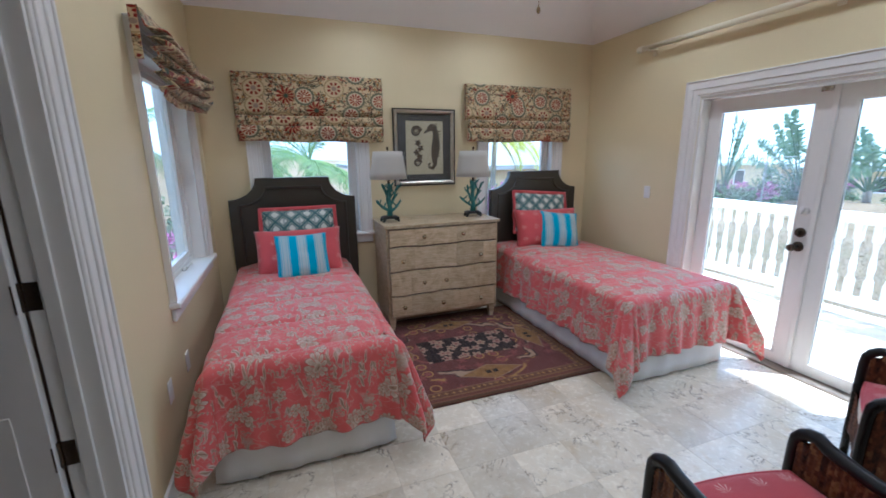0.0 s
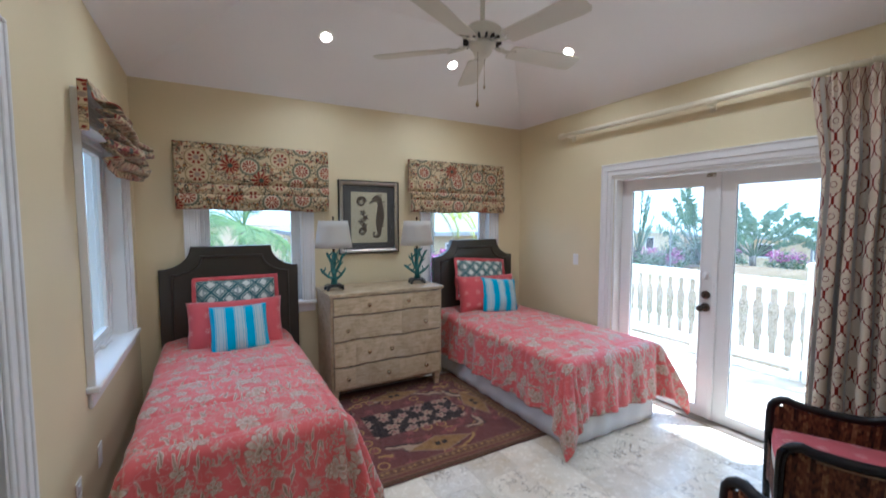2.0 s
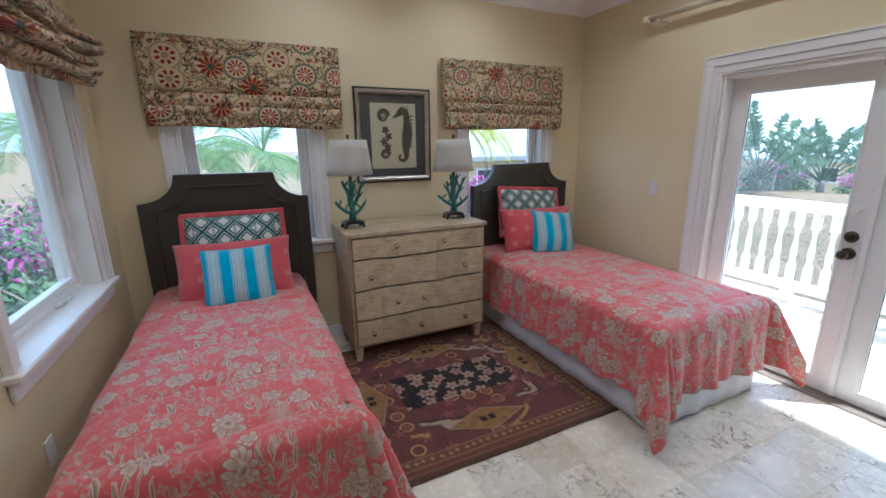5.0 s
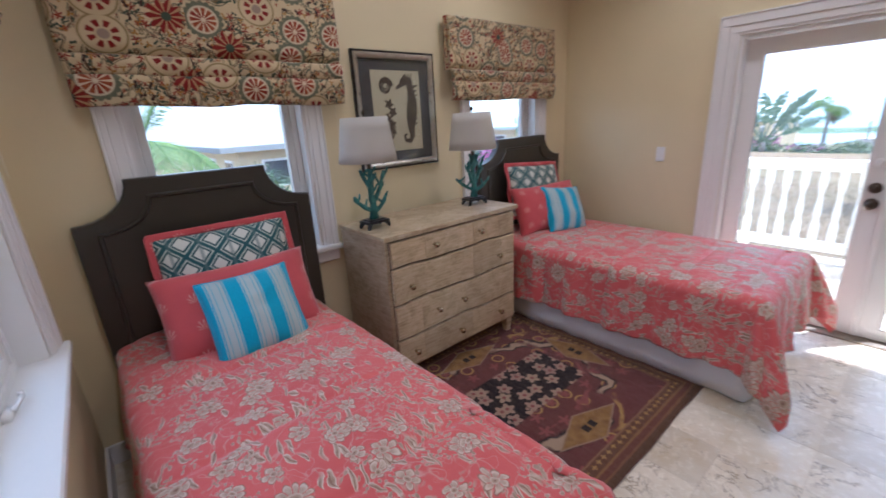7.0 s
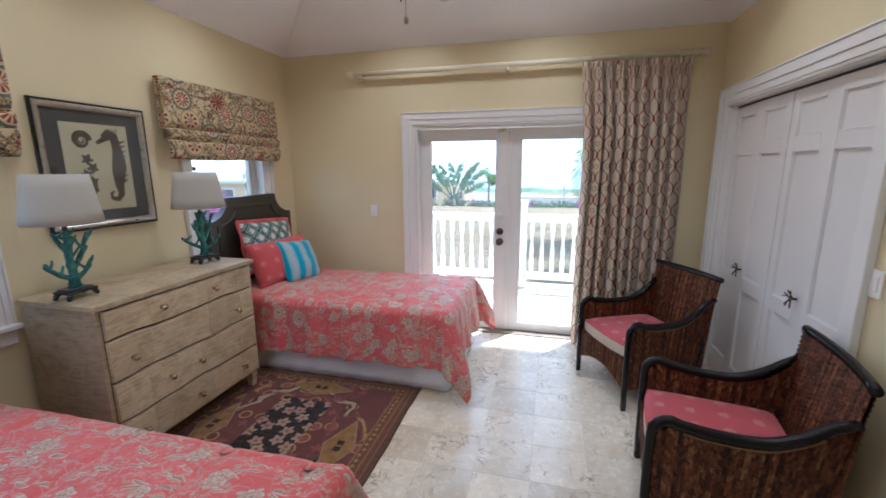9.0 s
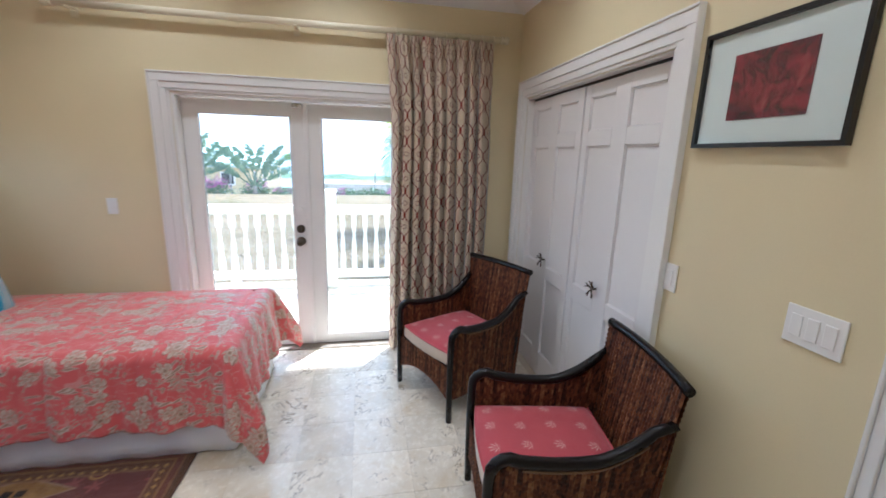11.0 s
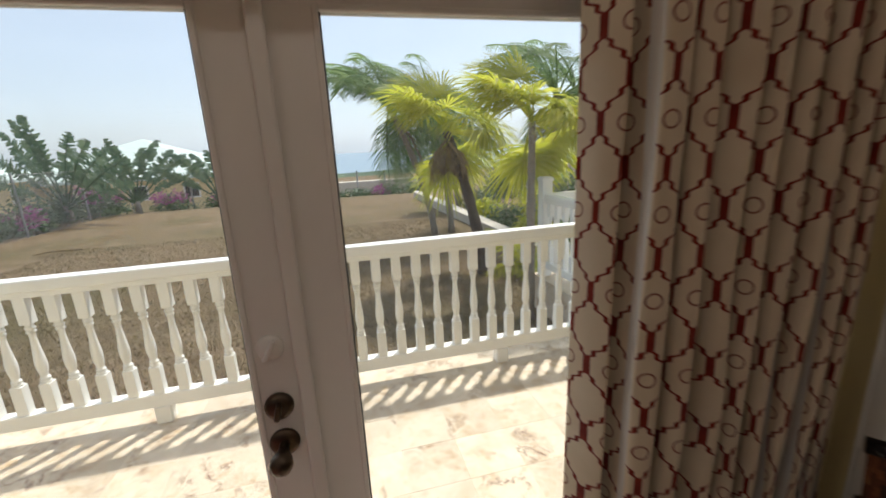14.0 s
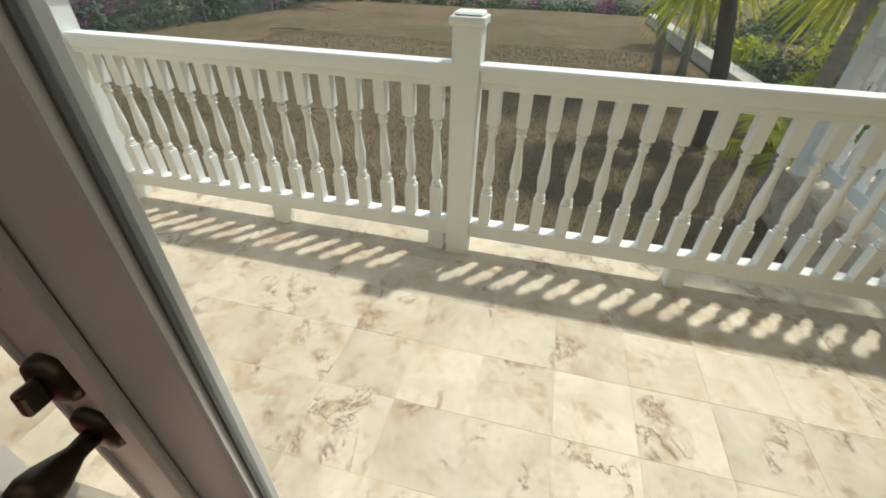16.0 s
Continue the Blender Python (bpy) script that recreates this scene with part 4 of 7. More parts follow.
coral_knob(LEAVES[1], 0.04, 0.92)
coral_knob(LEAVES[2], 0.34, 0.92)

# doorway casings
door_3 = thing("door_3", "white side-room door standing open on bronze hinges", "door", kind="structure")
casing_frame(door_3, "x", X0, 1, 1.50, 2.235, 2.10, 0.105)
part("jamb", boxed(X0 - TW, X0 + 0.002, 2.217, 2.234, 0, 2.098), M_TRIM, door_3)
part("jamb", boxed(X0 - TW, X0 + 0.002, 1.501, 1.518, 0, 2.098), M_TRIM, door_3)
part("head_jamb", boxed(X0 - TW, X0 + 0.002, 1.518, 2.217, 2.082, 2.098), M_TRIM, door_3)
part("door_stop", boxed(X0 - TW + 0.045, X0 - TW + 0.085, 2.205, 2.217, 0, 2.082, bev=0.002), M_TRIM, door_3)
bm = bmesh.new()
box(bm, -0.78, 0, -0.036, 0, 0.012, 2.07, bev=0.002)
leaf = part("door_leaf", bm, M_CLOSET, door_3, m=pose(X0 - TW - 0.012, 2.223, 0, 0, 0, 3))
for x0, x1 in ((-0.70, -0.42), (-0.36, -0.08)):
    for z0, z1 in ((0.20, 0.80), (0.95, 1.90)):
        part("panel", boxed(x0, x1, -0.041, -0.036, z0, z1, bev=0.002), M_CLOSET, leaf)
for z in (0.62, 1.17, 1.85):
    bm = bmesh.new()
    box(bm, X0 - TW - 0.002, X0 - TW + 0.036, 2.214, 2.217, z - 0.045, z + 0.045)
    tube(bm, [(X0 - TW - 0.008, 2.213, z - 0.046), (X0 - TW - 0.008, 2.213, z + 0.046)], 0.007, 8)
    box(bm, X0 - TW - 0.016, X0 - TW - 0.012, 2.184, 2.217, z - 0.045, z + 0.045)
    part("hinge", bm, M_IRON, door_3, "dark bronze hinge")
door_4 = thing("door_4", "white cased doorway to the hallway", "doorway", kind="structure")
casing_frame(door_4, "y", Y0, 1, 0.13, 0.95, 2.10, 0.105)
part("jamb", boxed(0.131, 0.148, Y0 - TW, Y0 + 0.002, 0, 2.098), M_TRIM, door_4)
part("jamb", boxed(0.932, 0.949, Y0 - TW, Y0 + 0.002, 0, 2.098), M_TRIM, door_4)
part("head_jamb", boxed(0.148, 0.932, Y0 - TW, Y0 + 0.002, 2.082, 2.098), M_TRIM, door_4)


def window(name, axis, plane, out, u0, u1, z0, z1, label):
    """A cased casement window; out: +1 or -1, the way outside along the axis."""
    w = thing(name, label, "window", kind="structure")

    def bx(d0, d1, a0, a1, b0, b1, bev=0.0):
        lo, hi = sorted((plane + out * d0, plane + out * d1))
        return boxed(lo, hi, a0, a1, b0, b1, bev=bev) if axis == "x" else boxed(a0, a1, lo, hi, b0, b1, bev=bev)

    casing_frame(w, axis, plane, -out, u0, u1, z1, 0.10, z0=z0)
    part("window_sill", bx(-0.055, 0.10, u0 - 0.12, u1 + 0.12, z0 - 0.028, z0 + 0.002, 0.006), M_TRIM, w)
    part("apron", bx(-0.022, -0.001, u0 - 0.10, u1 + 0.10, z0 - 0.105, z0 - 0.029, 0.006), M_TRIM, w)
    for a in ((u0 + 0.001, u0 + 0.016), (u1 - 0.016, u1 - 0.001)):
        part("window_jamb", bx(0.0, 0.19, *a, z0, z1), M_TRIM, w)
    part("window_jamb", bx(0.0, 0.19, u0 + 0.016, u1 - 0.016, z1 - 0.016, z1 - 0.001), M_TRIM, w)
    i0, i1 = u0 + 0.016, u1 - 0.016
    fr = bmesh.new()
    for d0, d1, t0, t1 in ((0.085, 0.15, 0.0, 0.034), (0.095, 0.14, 0.034, 0.072)):
        for r in ((i0 + t0, i0 + t1, z0 + t0, z1 - 0.016 - t0), (i1 - t1, i1 - t0, z0 + t0, z1 - 0.016 - t0), (i0 + t1, i1 - t1, z0 + t0, z0 + t1), (i0 + t1, i1 - t1, z1 - 0.016 - t1, z1 - 0.016 - t0)):
            lo, hi = sorted((plane + out * d0, plane + out * d1))
            box(fr, *((lo, hi, r[0], r[1]) if axis == "x" else (r[0], r[1], lo, hi)), r[2], r[3], bev=0.003)
    sash = part("window_frame", fr, M_TRIM, w)
    g = part("pane", bx(0.115, 0.119, i0 + 0.070, i1 - 0.070, z0 + 0.070, z1 - 0.086), M_GLASS, w, "clear glass")
    g.visible_shadow = False
    # crank handle on the sill
    c = bmesh.new()
    um = u0 + 0.62 * (u1 - u0)
    pt = (lambda d, u, z: (plane + out * d, u, z)) if axis == "x" else (lambda d, u, z: (u, plane + out * d, z))
    tube(c, [pt(0.075, um - 0.03, z0 + 0.012), pt(0.07, um + 0.03, z0 + 0.012)], 0.014, 8)
    tube(c, [pt(0.06, um, z0 + 0.02), pt(0.045, um + 0.03, z0 + 0.03), pt(0.05, um + 0.09, z0 + 0.022)], [0.008, 0.006, 0.005], 8)
    tube(c, [pt(0.05, um + 0.09, z0 + 0.012), pt(0.05, um + 0.09, z0 + 0.034)], 0.008, 8)
    part("crank", c, M_TRIM, w, smooth=True)
    # latch on the frame's side
    part("latch", bx(0.072, 0.086, i1 - 0.045, i1 - 0.02, z0 + 0.30, z0 + 0.40, 0.004), M_TRIM, w)
    return w


window("window_1", "y", Y1, 1, 0.27, 1.12, 0.86, 2.12, "white casement window behind a headboard, half covered by a blind")
window("window_2", "y", Y1, 1, 2.44, 3.28, 0.86, 2.12, "white casement window beside the dresser, half covered by a blind")
window("window_3", "x", X0, -1, 3.18, 4.20, 0.83, 2.12, "white casement window with a deep sill beside the bed")

# baseboards
base = thing("baseboard", "white painted baseboard along the walls", "baseboard", kind="structure")
for a in ((X0, X0 + 0.016, 2.345, Y1), (X0, X0 + 0.016, Y0 + 0.02, 1.39), (X1 - 0.016, X1, 3.41, Y1), (X1 - 0.016, X1, Y0, 1.36)):
    part("board", boxed(*a, 0.0, 0.11, bev=0.003), M_TRIM, base)
for a in ((X0 + 0.016, X1 - 0.016, Y1 - 0.016, Y1), (1.06, 1.825, Y0, Y0 + 0.016)):
    part("board", boxed(*a, 0.0, 0.11, bev=0.003), M_TRIM, base)

# recessed ceiling lights
def on_ceiling(x, y):
    """The point of the sloped ceiling border over x, y, and the way it faces."""
    d = {(1, 0): (x - X0) / (FLAT[0] - X0), (-1, 0): (X1 - x) / (X1 - FLAT[1]), (0, 1): (y - Y0) / (FLAT[2] - Y0), (0, -1): (Y1 - y) / (Y1 - FLAT[3])}
    side = min(d, key=d.get)
    return Vector((x, y, HW + (FLAT[4] - HW) * min(1.0, d[side]))), Vector((side[0] * SLOPE, side[1] * SLOPE, -1)).normalized()


DOWN = [(1.217, 4.016), (2.387, 4.026), (3.122, 3.294), (3.142, 2.133), (0.458, 3.29), (0.458, 2.13), (1.217, 1.33), (2.387, 1.33)]
for x, y in DOWN:
    p, nn = on_ceiling(x, y)
    m = Matrix.Translation(p) @ nn.to_track_quat("Z", "Y").to_matrix().to_4x4()
    dl = thing("ceiling_light", "small round recessed ceiling light, switched on", "ceiling light", m, "recessed ceiling lights")
    part("trim_ring", lathe(bmesh.new(), [(0.058, -0.002), (0.058, 0.004), (0.046, 0.007), (0.044, 0.002), (0.044, -0.002)], 28), M_TRIM, dl, smooth=True)
    part("lamp_face", lathe(bmesh.new(), [(0.040, 0.001), (0.040, 0.004), (0.02, 0.007), (0.002, 0.008)], 24), M_BULB, dl, "glowing warm lamp face", smooth=True)
    lamp = new("downlight", bpy.data.lights.new("downlight", "SPOT"))
    lamp.data.energy, lamp.data.color, lamp.data.shadow_soft_size, lamp.data.spot_size, lamp.data.spot_blend = DOWN_W, (1.0, 0.91, 0.80), 0.04, radians(140), 0.8
    lamp.matrix_world = Matrix.Translation(p + nn * 0.03) @ (-Vector((0, 0, -1))).to_track_quat("Z", "Y").to_matrix().to_4x4()
# ---- furniture ----
def fbm(x, y, z=0.0, o=3):
    return noise.fractal(Vector((x, y, z)), 1.0, 2.0, o)


BEDW, BEDL, BTOP, HANG = 0.465, 1.90, 0.62, 0.44


def coverlet_point(s, t, seed, flare=0.13):
    """A quilt laid over a mattress: s across from -BEDW - HANG to BEDW + HANG, t from the head (0) to the foot (BEDL + HANG)."""
    px, py = max(0.0, abs(s) - BEDW), max(0.0, t - BEDL)
    sg = 1 if s >= 0 else -1
    x, y = max(-BEDW, min(BEDW, s)), min(t, BEDL)
    puff = 0.008 * fbm(s * 3, t * 3, seed) + 0.004 * fbm(s * 11, t * 11, seed)
    # stitched seams of the quilt
    for seam in (0.62, 1.10, 1.50, 1.84):
        puff -= 0.012 * math.exp(-((t - seam - 0.01 * math.sin(s * 5)) / 0.016) ** 2)
    crown = 0.02 * (1 - (x / BEDW) ** 4) * (1 - (max(0, y - 0.6) / (BEDL - 0.6)) ** 6)
    d = math.hypot(px, py)
    if d == 0:
        return Vector((x, y, BTOP + crown + puff))
    th = math.atan2(py, px)
    r = 0.055
    if d < r * 1.57:
        a = d / r
        out, down = r * math.sin(a), r * (1 - math.cos(a))
    else:
        out, down = r + 0.10 * (d - r * 1.57), r + (d - r * 1.57)
    corner = math.sin(2 * th) if px > 0 and py > 0 else 0.0
    along = t if py == 0 else (s if px == 0 else th * 0.5)
    k = min(1.0, d / HANG)
    ripple = k * (0.020 * math.sin(along * 17 + seed * 3 + 1.5 * fbm(along * 2, seed)) + 0.012 * math.sin(along * 41 + seed)) * (1 if py or px else 0)
    if corner:
        ripple = k * (0.035 * math.sin(th * 12 + seed) * corner + 0.02 * corner)
        out += flare * corner * k
        down *= 1 - 0.03 * corner
    out += ripple + puff
    z = max(0.012 + 0.01 * corner, BTOP - down)
    return Vector((x + sg * out * (math.cos(th) if px else 0.0), y + out * (math.sin(th) if py else 0.0), z))


def headboard_bm():
    """Clipped-corner outline with concave shoulders, a raised rim and a sunken field."""
    def outline(w, top, sh, cx, inset):
        pts = [(-w, 0.28)]
        pts.append((-w, sh))
        for i in range(9):
            a = i / 8 * math.pi / 2
            pts.append((-w + cx * (math.sin(a)), sh + (top - sh) * (1 - math.cos(a))))
        pts += [(-x, z) for x, z in pts[::-1]]
        return pts
    return outline


def headboard(parent):
    outline = headboard_bm()
    a = outline(0.535, 1.40, 1.215, 0.225, 0)
    b = outline(0.455, 1.325, 1.175, 0.215, 0)
    c = outline(0.435, 1.305, 1.160, 0.210, 0)
    bm = bmesh.new()
    loops = []
    for pts, y in ((a, 0.055), (a, 0.004), (outline(0.529, 1.394, 1.211, 0.224, 0), -0.002), (b, -0.002), (outline(0.450, 1.320, 1.172, 0.214, 0), -0.011), (outline(0.440, 1.310, 1.165, 0.212, 0), -0.011), (c, -0.0015)):
        loops.append([bm.verts.new((x, 0.053 - y, z)) for x, z in pts])
    for p, q in zip(loops, loops[1:]):
        n = len(p)
        for i in range(n):
            j = (i + 1) % n
            bm.faces.new((p[i], p[j], q[j], q[i]))
    bm.faces.new(loops[0])
    bm.faces.new(loops[-1][::-1])
    bmesh.ops.recalc_face_normals(bm, faces=bm.faces)
    hb = part("headboard", bm, M_HEADB, parent, "dark taupe lacquered headboard with clipped corners")
    for x in (-0.48, 0.48):
        part("leg", boxed(x - 0.035, x + 0.035, 0.005, 0.05, 0.0, 0.285, bev=0.003), M_HEADB, parent)


def bed(m, seed, label, shift=0.0, flare=0.13, wide=1.0):
    b = thing("bed", label, "bed", m, "twin beds")
    # local: x across, y from the headboard to the foot, head at 0
    headboard(b)
    part("mattress", boxed(shift - 0.462 * wide, shift + 0.462 * wide, 0.07, 1.96, 0.33, 0.59, bev=0.05, seg=3), M_MATTRESS, b)
    part("box_spring", boxed(shift - 0.445 * wide, shift + 0.445 * wide, 0.075, 1.93, 0.12, 0.328, bev=0.02, seg=2), M_MATTRESS, b)
    # gathered linen skirt round three sides
    per = []
    n = 130
    for i in range(n + 1):
        d = i / n * (1.90 * 2 + 0.94)
        if d < 1.90:
            p, q = (shift - 0.455 * wide, 0.08 + d), (-1, 0)
        elif d < 2.84:
            p, q = (shift + (d - 2.37) * 0.968 * wide, 1.965), (0, 1)
        else:
            p, q = (shift + 0.455 * wide, 1.98 - (d - 2.84)), (1, 0)
        per.append((p, q, d))

    def skirt(u, v):
        (x, y), (qx, qy), d = per[round(u * n)]
        f = (0.5 + 0.5 * math.sin(d * 9 + seed) ** 8) * 0.012 * (1 - v) + 0.006 * math.sin(d * 31)
        o = 0.006 + f + 0.02 * (1 - v)
        return Vector((x + qx * o, y + qy * o, 0.015 + v * 0.36))
    part("bed_skirt", thicken(sheet(skirt, n, 5), 0.004), M_SKIRT, b, "white cotton bed skirt", True)

    W2, L2 = 2 * (BEDW + HANG), BEDL + HANG
    NU, NV = 150, 180

    def f(u, v):
        p = coverlet_point((u - 0.5) * W2, v * L2, seed, flare)
        return Vector((p.x * wide + shift * (1.0 - 0.7 * v), p.y + 0.06, p.z))
    bm = sheet(f, NU, NV, lambda u, v: (u * W2 + seed, v * L2 + seed * 0.7))
    bmesh.ops.reverse_faces(bm, faces=bm.faces)
    thicken(bm, 0.012)
    bmesh.ops.recalc_face_normals(bm, faces=bm.faces)
    part("coverlet", bm, M_QUILT, b, "coral quilted coverlet with cream and gold flowers", True)
    return b


bed(pose(0.52, 4.64, 0, 0, 0, 180), 1.3, "twin bed with taupe headboard and coral floral coverlet under a window", 0.045, 0.10, 0.91)
bed(pose(3.018, 4.64, 0, 0, 0, 180), 4.1, "twin bed with taupe headboard and coral floral coverlet beside the doors")


def pillow_bm(w, h, t, seed, flange=0.0, uvs=1.0, sharp=2.4):
    """A stuffed pillow lying in x (width) and z (height), plump along y."""
    n = 26
    bm = bmesh.new()
    uvl = bm.loops.layers.uv.new("UVMap")
    for sgn in (1, -1):
        vs = []
        for i in range(n + 1):
            row = []
            for j in range(n + 1):
                a, b = i / n * 2 - 1, j / n * 2 - 1
                k = (max(0.0, 1 - abs(a) ** sharp) * max(0.0, 1 - abs(b) ** sharp)) ** 0.55
                pin = 1 - 0.06 * (b * b) * (1 if abs(a) < 1 else 1), 1 - 0.06 * (a * a)
                x = a * w / 2 * (1 - 0.05 * (1 - b * b) * abs(a) ** 3)
                z = b * h / 2 * (1 - 0.06 * (1 - a * a) * abs(b) ** 3)
                y = sgn * t / 2 * k + 0.012 * fbm(a * 1.6 + seed, b * 1.6, seed) * k
                row.append(bm.verts.new((x, y, z)))
            vs.append(row)
        for i in range(n):
            for j in range(n):
                q = [(i, j), (i + 1, j), (i + 1, j + 1), (i, j + 1)]
                if sgn > 0:
                    q = q[::-1]
                fc = bm.faces.new([vs[a][b] for a, b in q])
                for lp, (a, b) in zip(fc.loops, q):
                    lp[uvl].uv = ((a / n * w + seed) if uvs == 1.0 else a / n, (b / n * h + seed) if uvs == 1.0 else b / n)
    bmesh.ops.remove_doubles(bm, verts=bm.verts, dist=0.0004)
    return bm


def flange_bm(w, h, f, seed):
    def fn(u, v):
        a = u * 2 * math.pi
        # walk a rectangle
        per = (w + h) * 2
        d = (u * per) % per
        if d < w:
            x, z, ox, oz = -w / 2 + d, -h / 2, 0, -1
        elif d < w + h:
            x, z, ox, oz = w / 2, -h / 2 + d - w, 1, 0
        elif d < 2 * w + h:
            x, z, ox, oz = w / 2 - (d - w - h), h / 2, 0, 1
        else:
            x, z, ox, oz = -w / 2, h / 2 - (d - 2 * w - h), -1, 0
        cx, cz = x / (w / 2), z / (h / 2)
        o = f * v
        return Vector((x + cx * abs(cx) ** 6 * o * 1.0 + (ox * o if abs(cx) < 0.99 or ox else 0) * (1 - abs(cx) ** 6 if ox == 0 else 1 - abs(cx) ** 6),
                       0.010 * math.sin(d * 30 + seed) * v, z + cz * abs(cz) ** 6 * o))
    return thicken(sheet(fn, 120, 3, lambda u, v: (u * 2, v * 0.1), True), 0.008)


def pillow(m, kind, seed, on):
    if kind == "sham":
        p = thing("pillow_sham", "teal and cream plaid pillow sham with coral flange on " + on, "pillow", m, "plaid shams")
        part("cover", pillow_bm(0.62, 0.43, 0.19, seed), M_LATT, p, "", True)
        part("flange", flange_bm(0.585, 0.405, 0.032, seed), M_CORAL, p, "coral linen flange", True)
    elif kind == "long":
        p = thing("pillow", "coral linen pillow with embroidered sprigs on " + on, "pillow", m, "coral pillows")
        part("cover", pillow_bm(0.70, 0.41, 0.20, seed, sharp=2.5), M_CORAL, p, "", True)
    else:
        p = thing("throw_pillow", "square turquoise and grey striped throw pillow on " + on, "pillow", m, "striped throw pillows")
        part("cover", pillow_bm(0.41, 0.40, 0.17, seed, uvs=0.0), M_STRIPE, p, "", True)
        w, h = 0.405, 0.395
        pts = []
        for i in range(61):
            d = i / 60 * 4
            k, f = int(d) % 4, d % 1
            x, z = ((-1 + 2 * f, -1), (1, -1 + 2 * f), (1 - 2 * f, 1), (-1, 1 - 2 * f))[k]
            pts.append((x * w / 2 * (1 - 0.05 * (1 - z * z)), 0, z * h / 2 * (1 - 0.06 * (1 - x * x))))
        part("piping", tube(bmesh.new(), pts, 0.005, 6), M_STRIPE, p, "", True)
    return p


pillow(pose(0.540, 4.425, 0.925, -16, 0, 0), "sham", 1.0, "the bed")
pillow(pose(0.525, 4.275, 0.79, -26, 0, 0), "long", 2.0, "the bed")
pillow(pose(0.54, 4.145, 0.775, -32, 0, 2), "square", 3.0, "the bed")
pillow(pose(3.01, 4.455, 0.96, -13, 4, -4), "sham", 4.0, "the bed")
pillow(pose(3.01, 4.32, 0.82, -22, 0, -10), "long", 5.0, "the bed")
pillow(pose(3.09, 4.205, 0.80, -26, 6, -12), "square", 6.0, "the bed")

# dresser
def wave(x, k):
    return 0.0045 * math.sin(x * 9.5 + k * 1.9) + 0.0025 * math.sin(x * 21 + k)


dresser = thing("dresser", "four-drawer dresser in bleached burl veneer with wavy drawer fronts", "dresser", pose(1.765, 4.09, 0))
DW, DD, DH = 0.545, 0.50, 0.99
bm = bmesh.new()
box(bm, -DW + 0.008, -DW + 0.03, 0, DD, 0.13, DH - 0.03, bev=0.002)
box(bm, DW - 0.03, DW - 0.008, 0, DD, 0.13, DH - 0.03, bev=0.002)
box(bm, -DW + 0.03, DW - 0.03, DD - 0.02, DD, 0.13, DH - 0.03)
box(bm, -DW + 0.03, DW - 0.03, 0.008, DD - 0.02, 0.13, 0.15)
part("carcass", bm, M_WASH, dresser)
# added dark sheet, so the slits between drawers look shaded
part("dust_panel", boxed(-DW + 0.031, DW - 0.031, 0.006, 0.016, 0.152, DH - 0.032), M_GAPSHADE, dresser, "dark sheet that paints shade into the drawer gaps")
part("top", boxed(-DW - 0.008, DW + 0.008, -0.024, DD + 0.004, DH - 0.029, DH, bev=0.004, seg=2), M_WASH, dresser)
bounds = [0.150, 0.350, 0.575, 0.795, DH - 0.032]
knobs = [(-0.40, -0.03, 0.35), (-0.21, 0.0), (-0.40, 0.345), (-0.205, 0.17)]
for k in range(4):
    z0, z1 = bounds[k], bounds[k + 1]
    bm = bmesh.new()
    n = 44
    rows = []
    for i in range(n + 1):
        x = -DW + 0.033 + (2 * DW - 0.066) * i / n
        lo = z0 + 0.004 + (wave(x, k) if k > 0 else 0)
        hi = z1 - 0.006 + (wave(x, k + 1) if k < 3 else 0)
        rows.append([bm.verts.new((x, y, z)) for y, z in ((0.0, lo), (-0.016, lo + 0.002), (-0.019, lo + 0.006), (-0.019, hi - 0.006), (-0.016, hi - 0.002), (0.0, hi))])
    for a, b in zip(rows, rows[1:]):
        for j in range(6):
            bm.faces.new((a[j], b[j], b[(j + 1) % 6], a[(j + 1) % 6]))
    bm.faces.new(rows[0])
    bm.faces.new(rows[-1][::-1])
    bmesh.ops.recalc_face_normals(bm, faces=bm.faces)
    dr = part("drawer", bm, M_WASH, dresser)
    # veneer leaves laid side by side on the front
    rv = random.Random(k + 3)
    cuts = [-DW + 0.036, -0.30 + rv.uniform(-0.05, 0.05), 0.08 + rv.uniform(-0.06, 0.06), 0.36 + rv.uniform(-0.04, 0.04), DW - 0.036]
    for c0, c1 in zip(cuts, cuts[1:]):
        bm = bmesh.new()
        vs = []
        m = 9
        for i in range(m + 1):
            x = c0 + 0.0008 + (c1 - c0 - 0.0016) * i / m
            lo = z0 + 0.011 + (wave(x, k) if k > 0 else 0)
            hi = z1 - 0.013 + (wave(x, k + 1) if k < 3 else 0)
            vs.append((bm.verts.new((x, -0.0205, lo)), bm.verts.new((x, -0.0205, hi)), bm.verts.new((x, -0.018, lo)), bm.verts.new((x, -0.018, hi))))
        for a, b in zip(vs, vs[1:]):
            bm.faces.new((a[0], b[0], b[1], a[1]))
            bm.faces.new((a[1], b[1], b[3], a[3]))
            bm.faces.new((a[2], b[2], b[0], a[0]))
        bm.faces.new((vs[0][0], vs[0][1], vs[0][3], vs[0][2]))
        bm.faces.new((vs[-1][0], vs[-1][2], vs[-1][3], vs[-1][1]))
        part("veneer", bm, M_WASH, dr)
    zc = (0.245, 0.46, 0.67, 0.88)[k]
    for kx in knobs[k]:
        bm = bmesh.new()
        lathe(bm, [(0.011, 0), (0.007, 0.004), (0.007, 0.014), (0.015, 0.020), (0.019, 0.029), (0.014, 0.038), (0.003, 0.042)], 14)
        part("knob", bm, M_BRASS, dr, "small aged brass knob", True, m=pose(kx, -0.020, zc, 90, 0, 0))
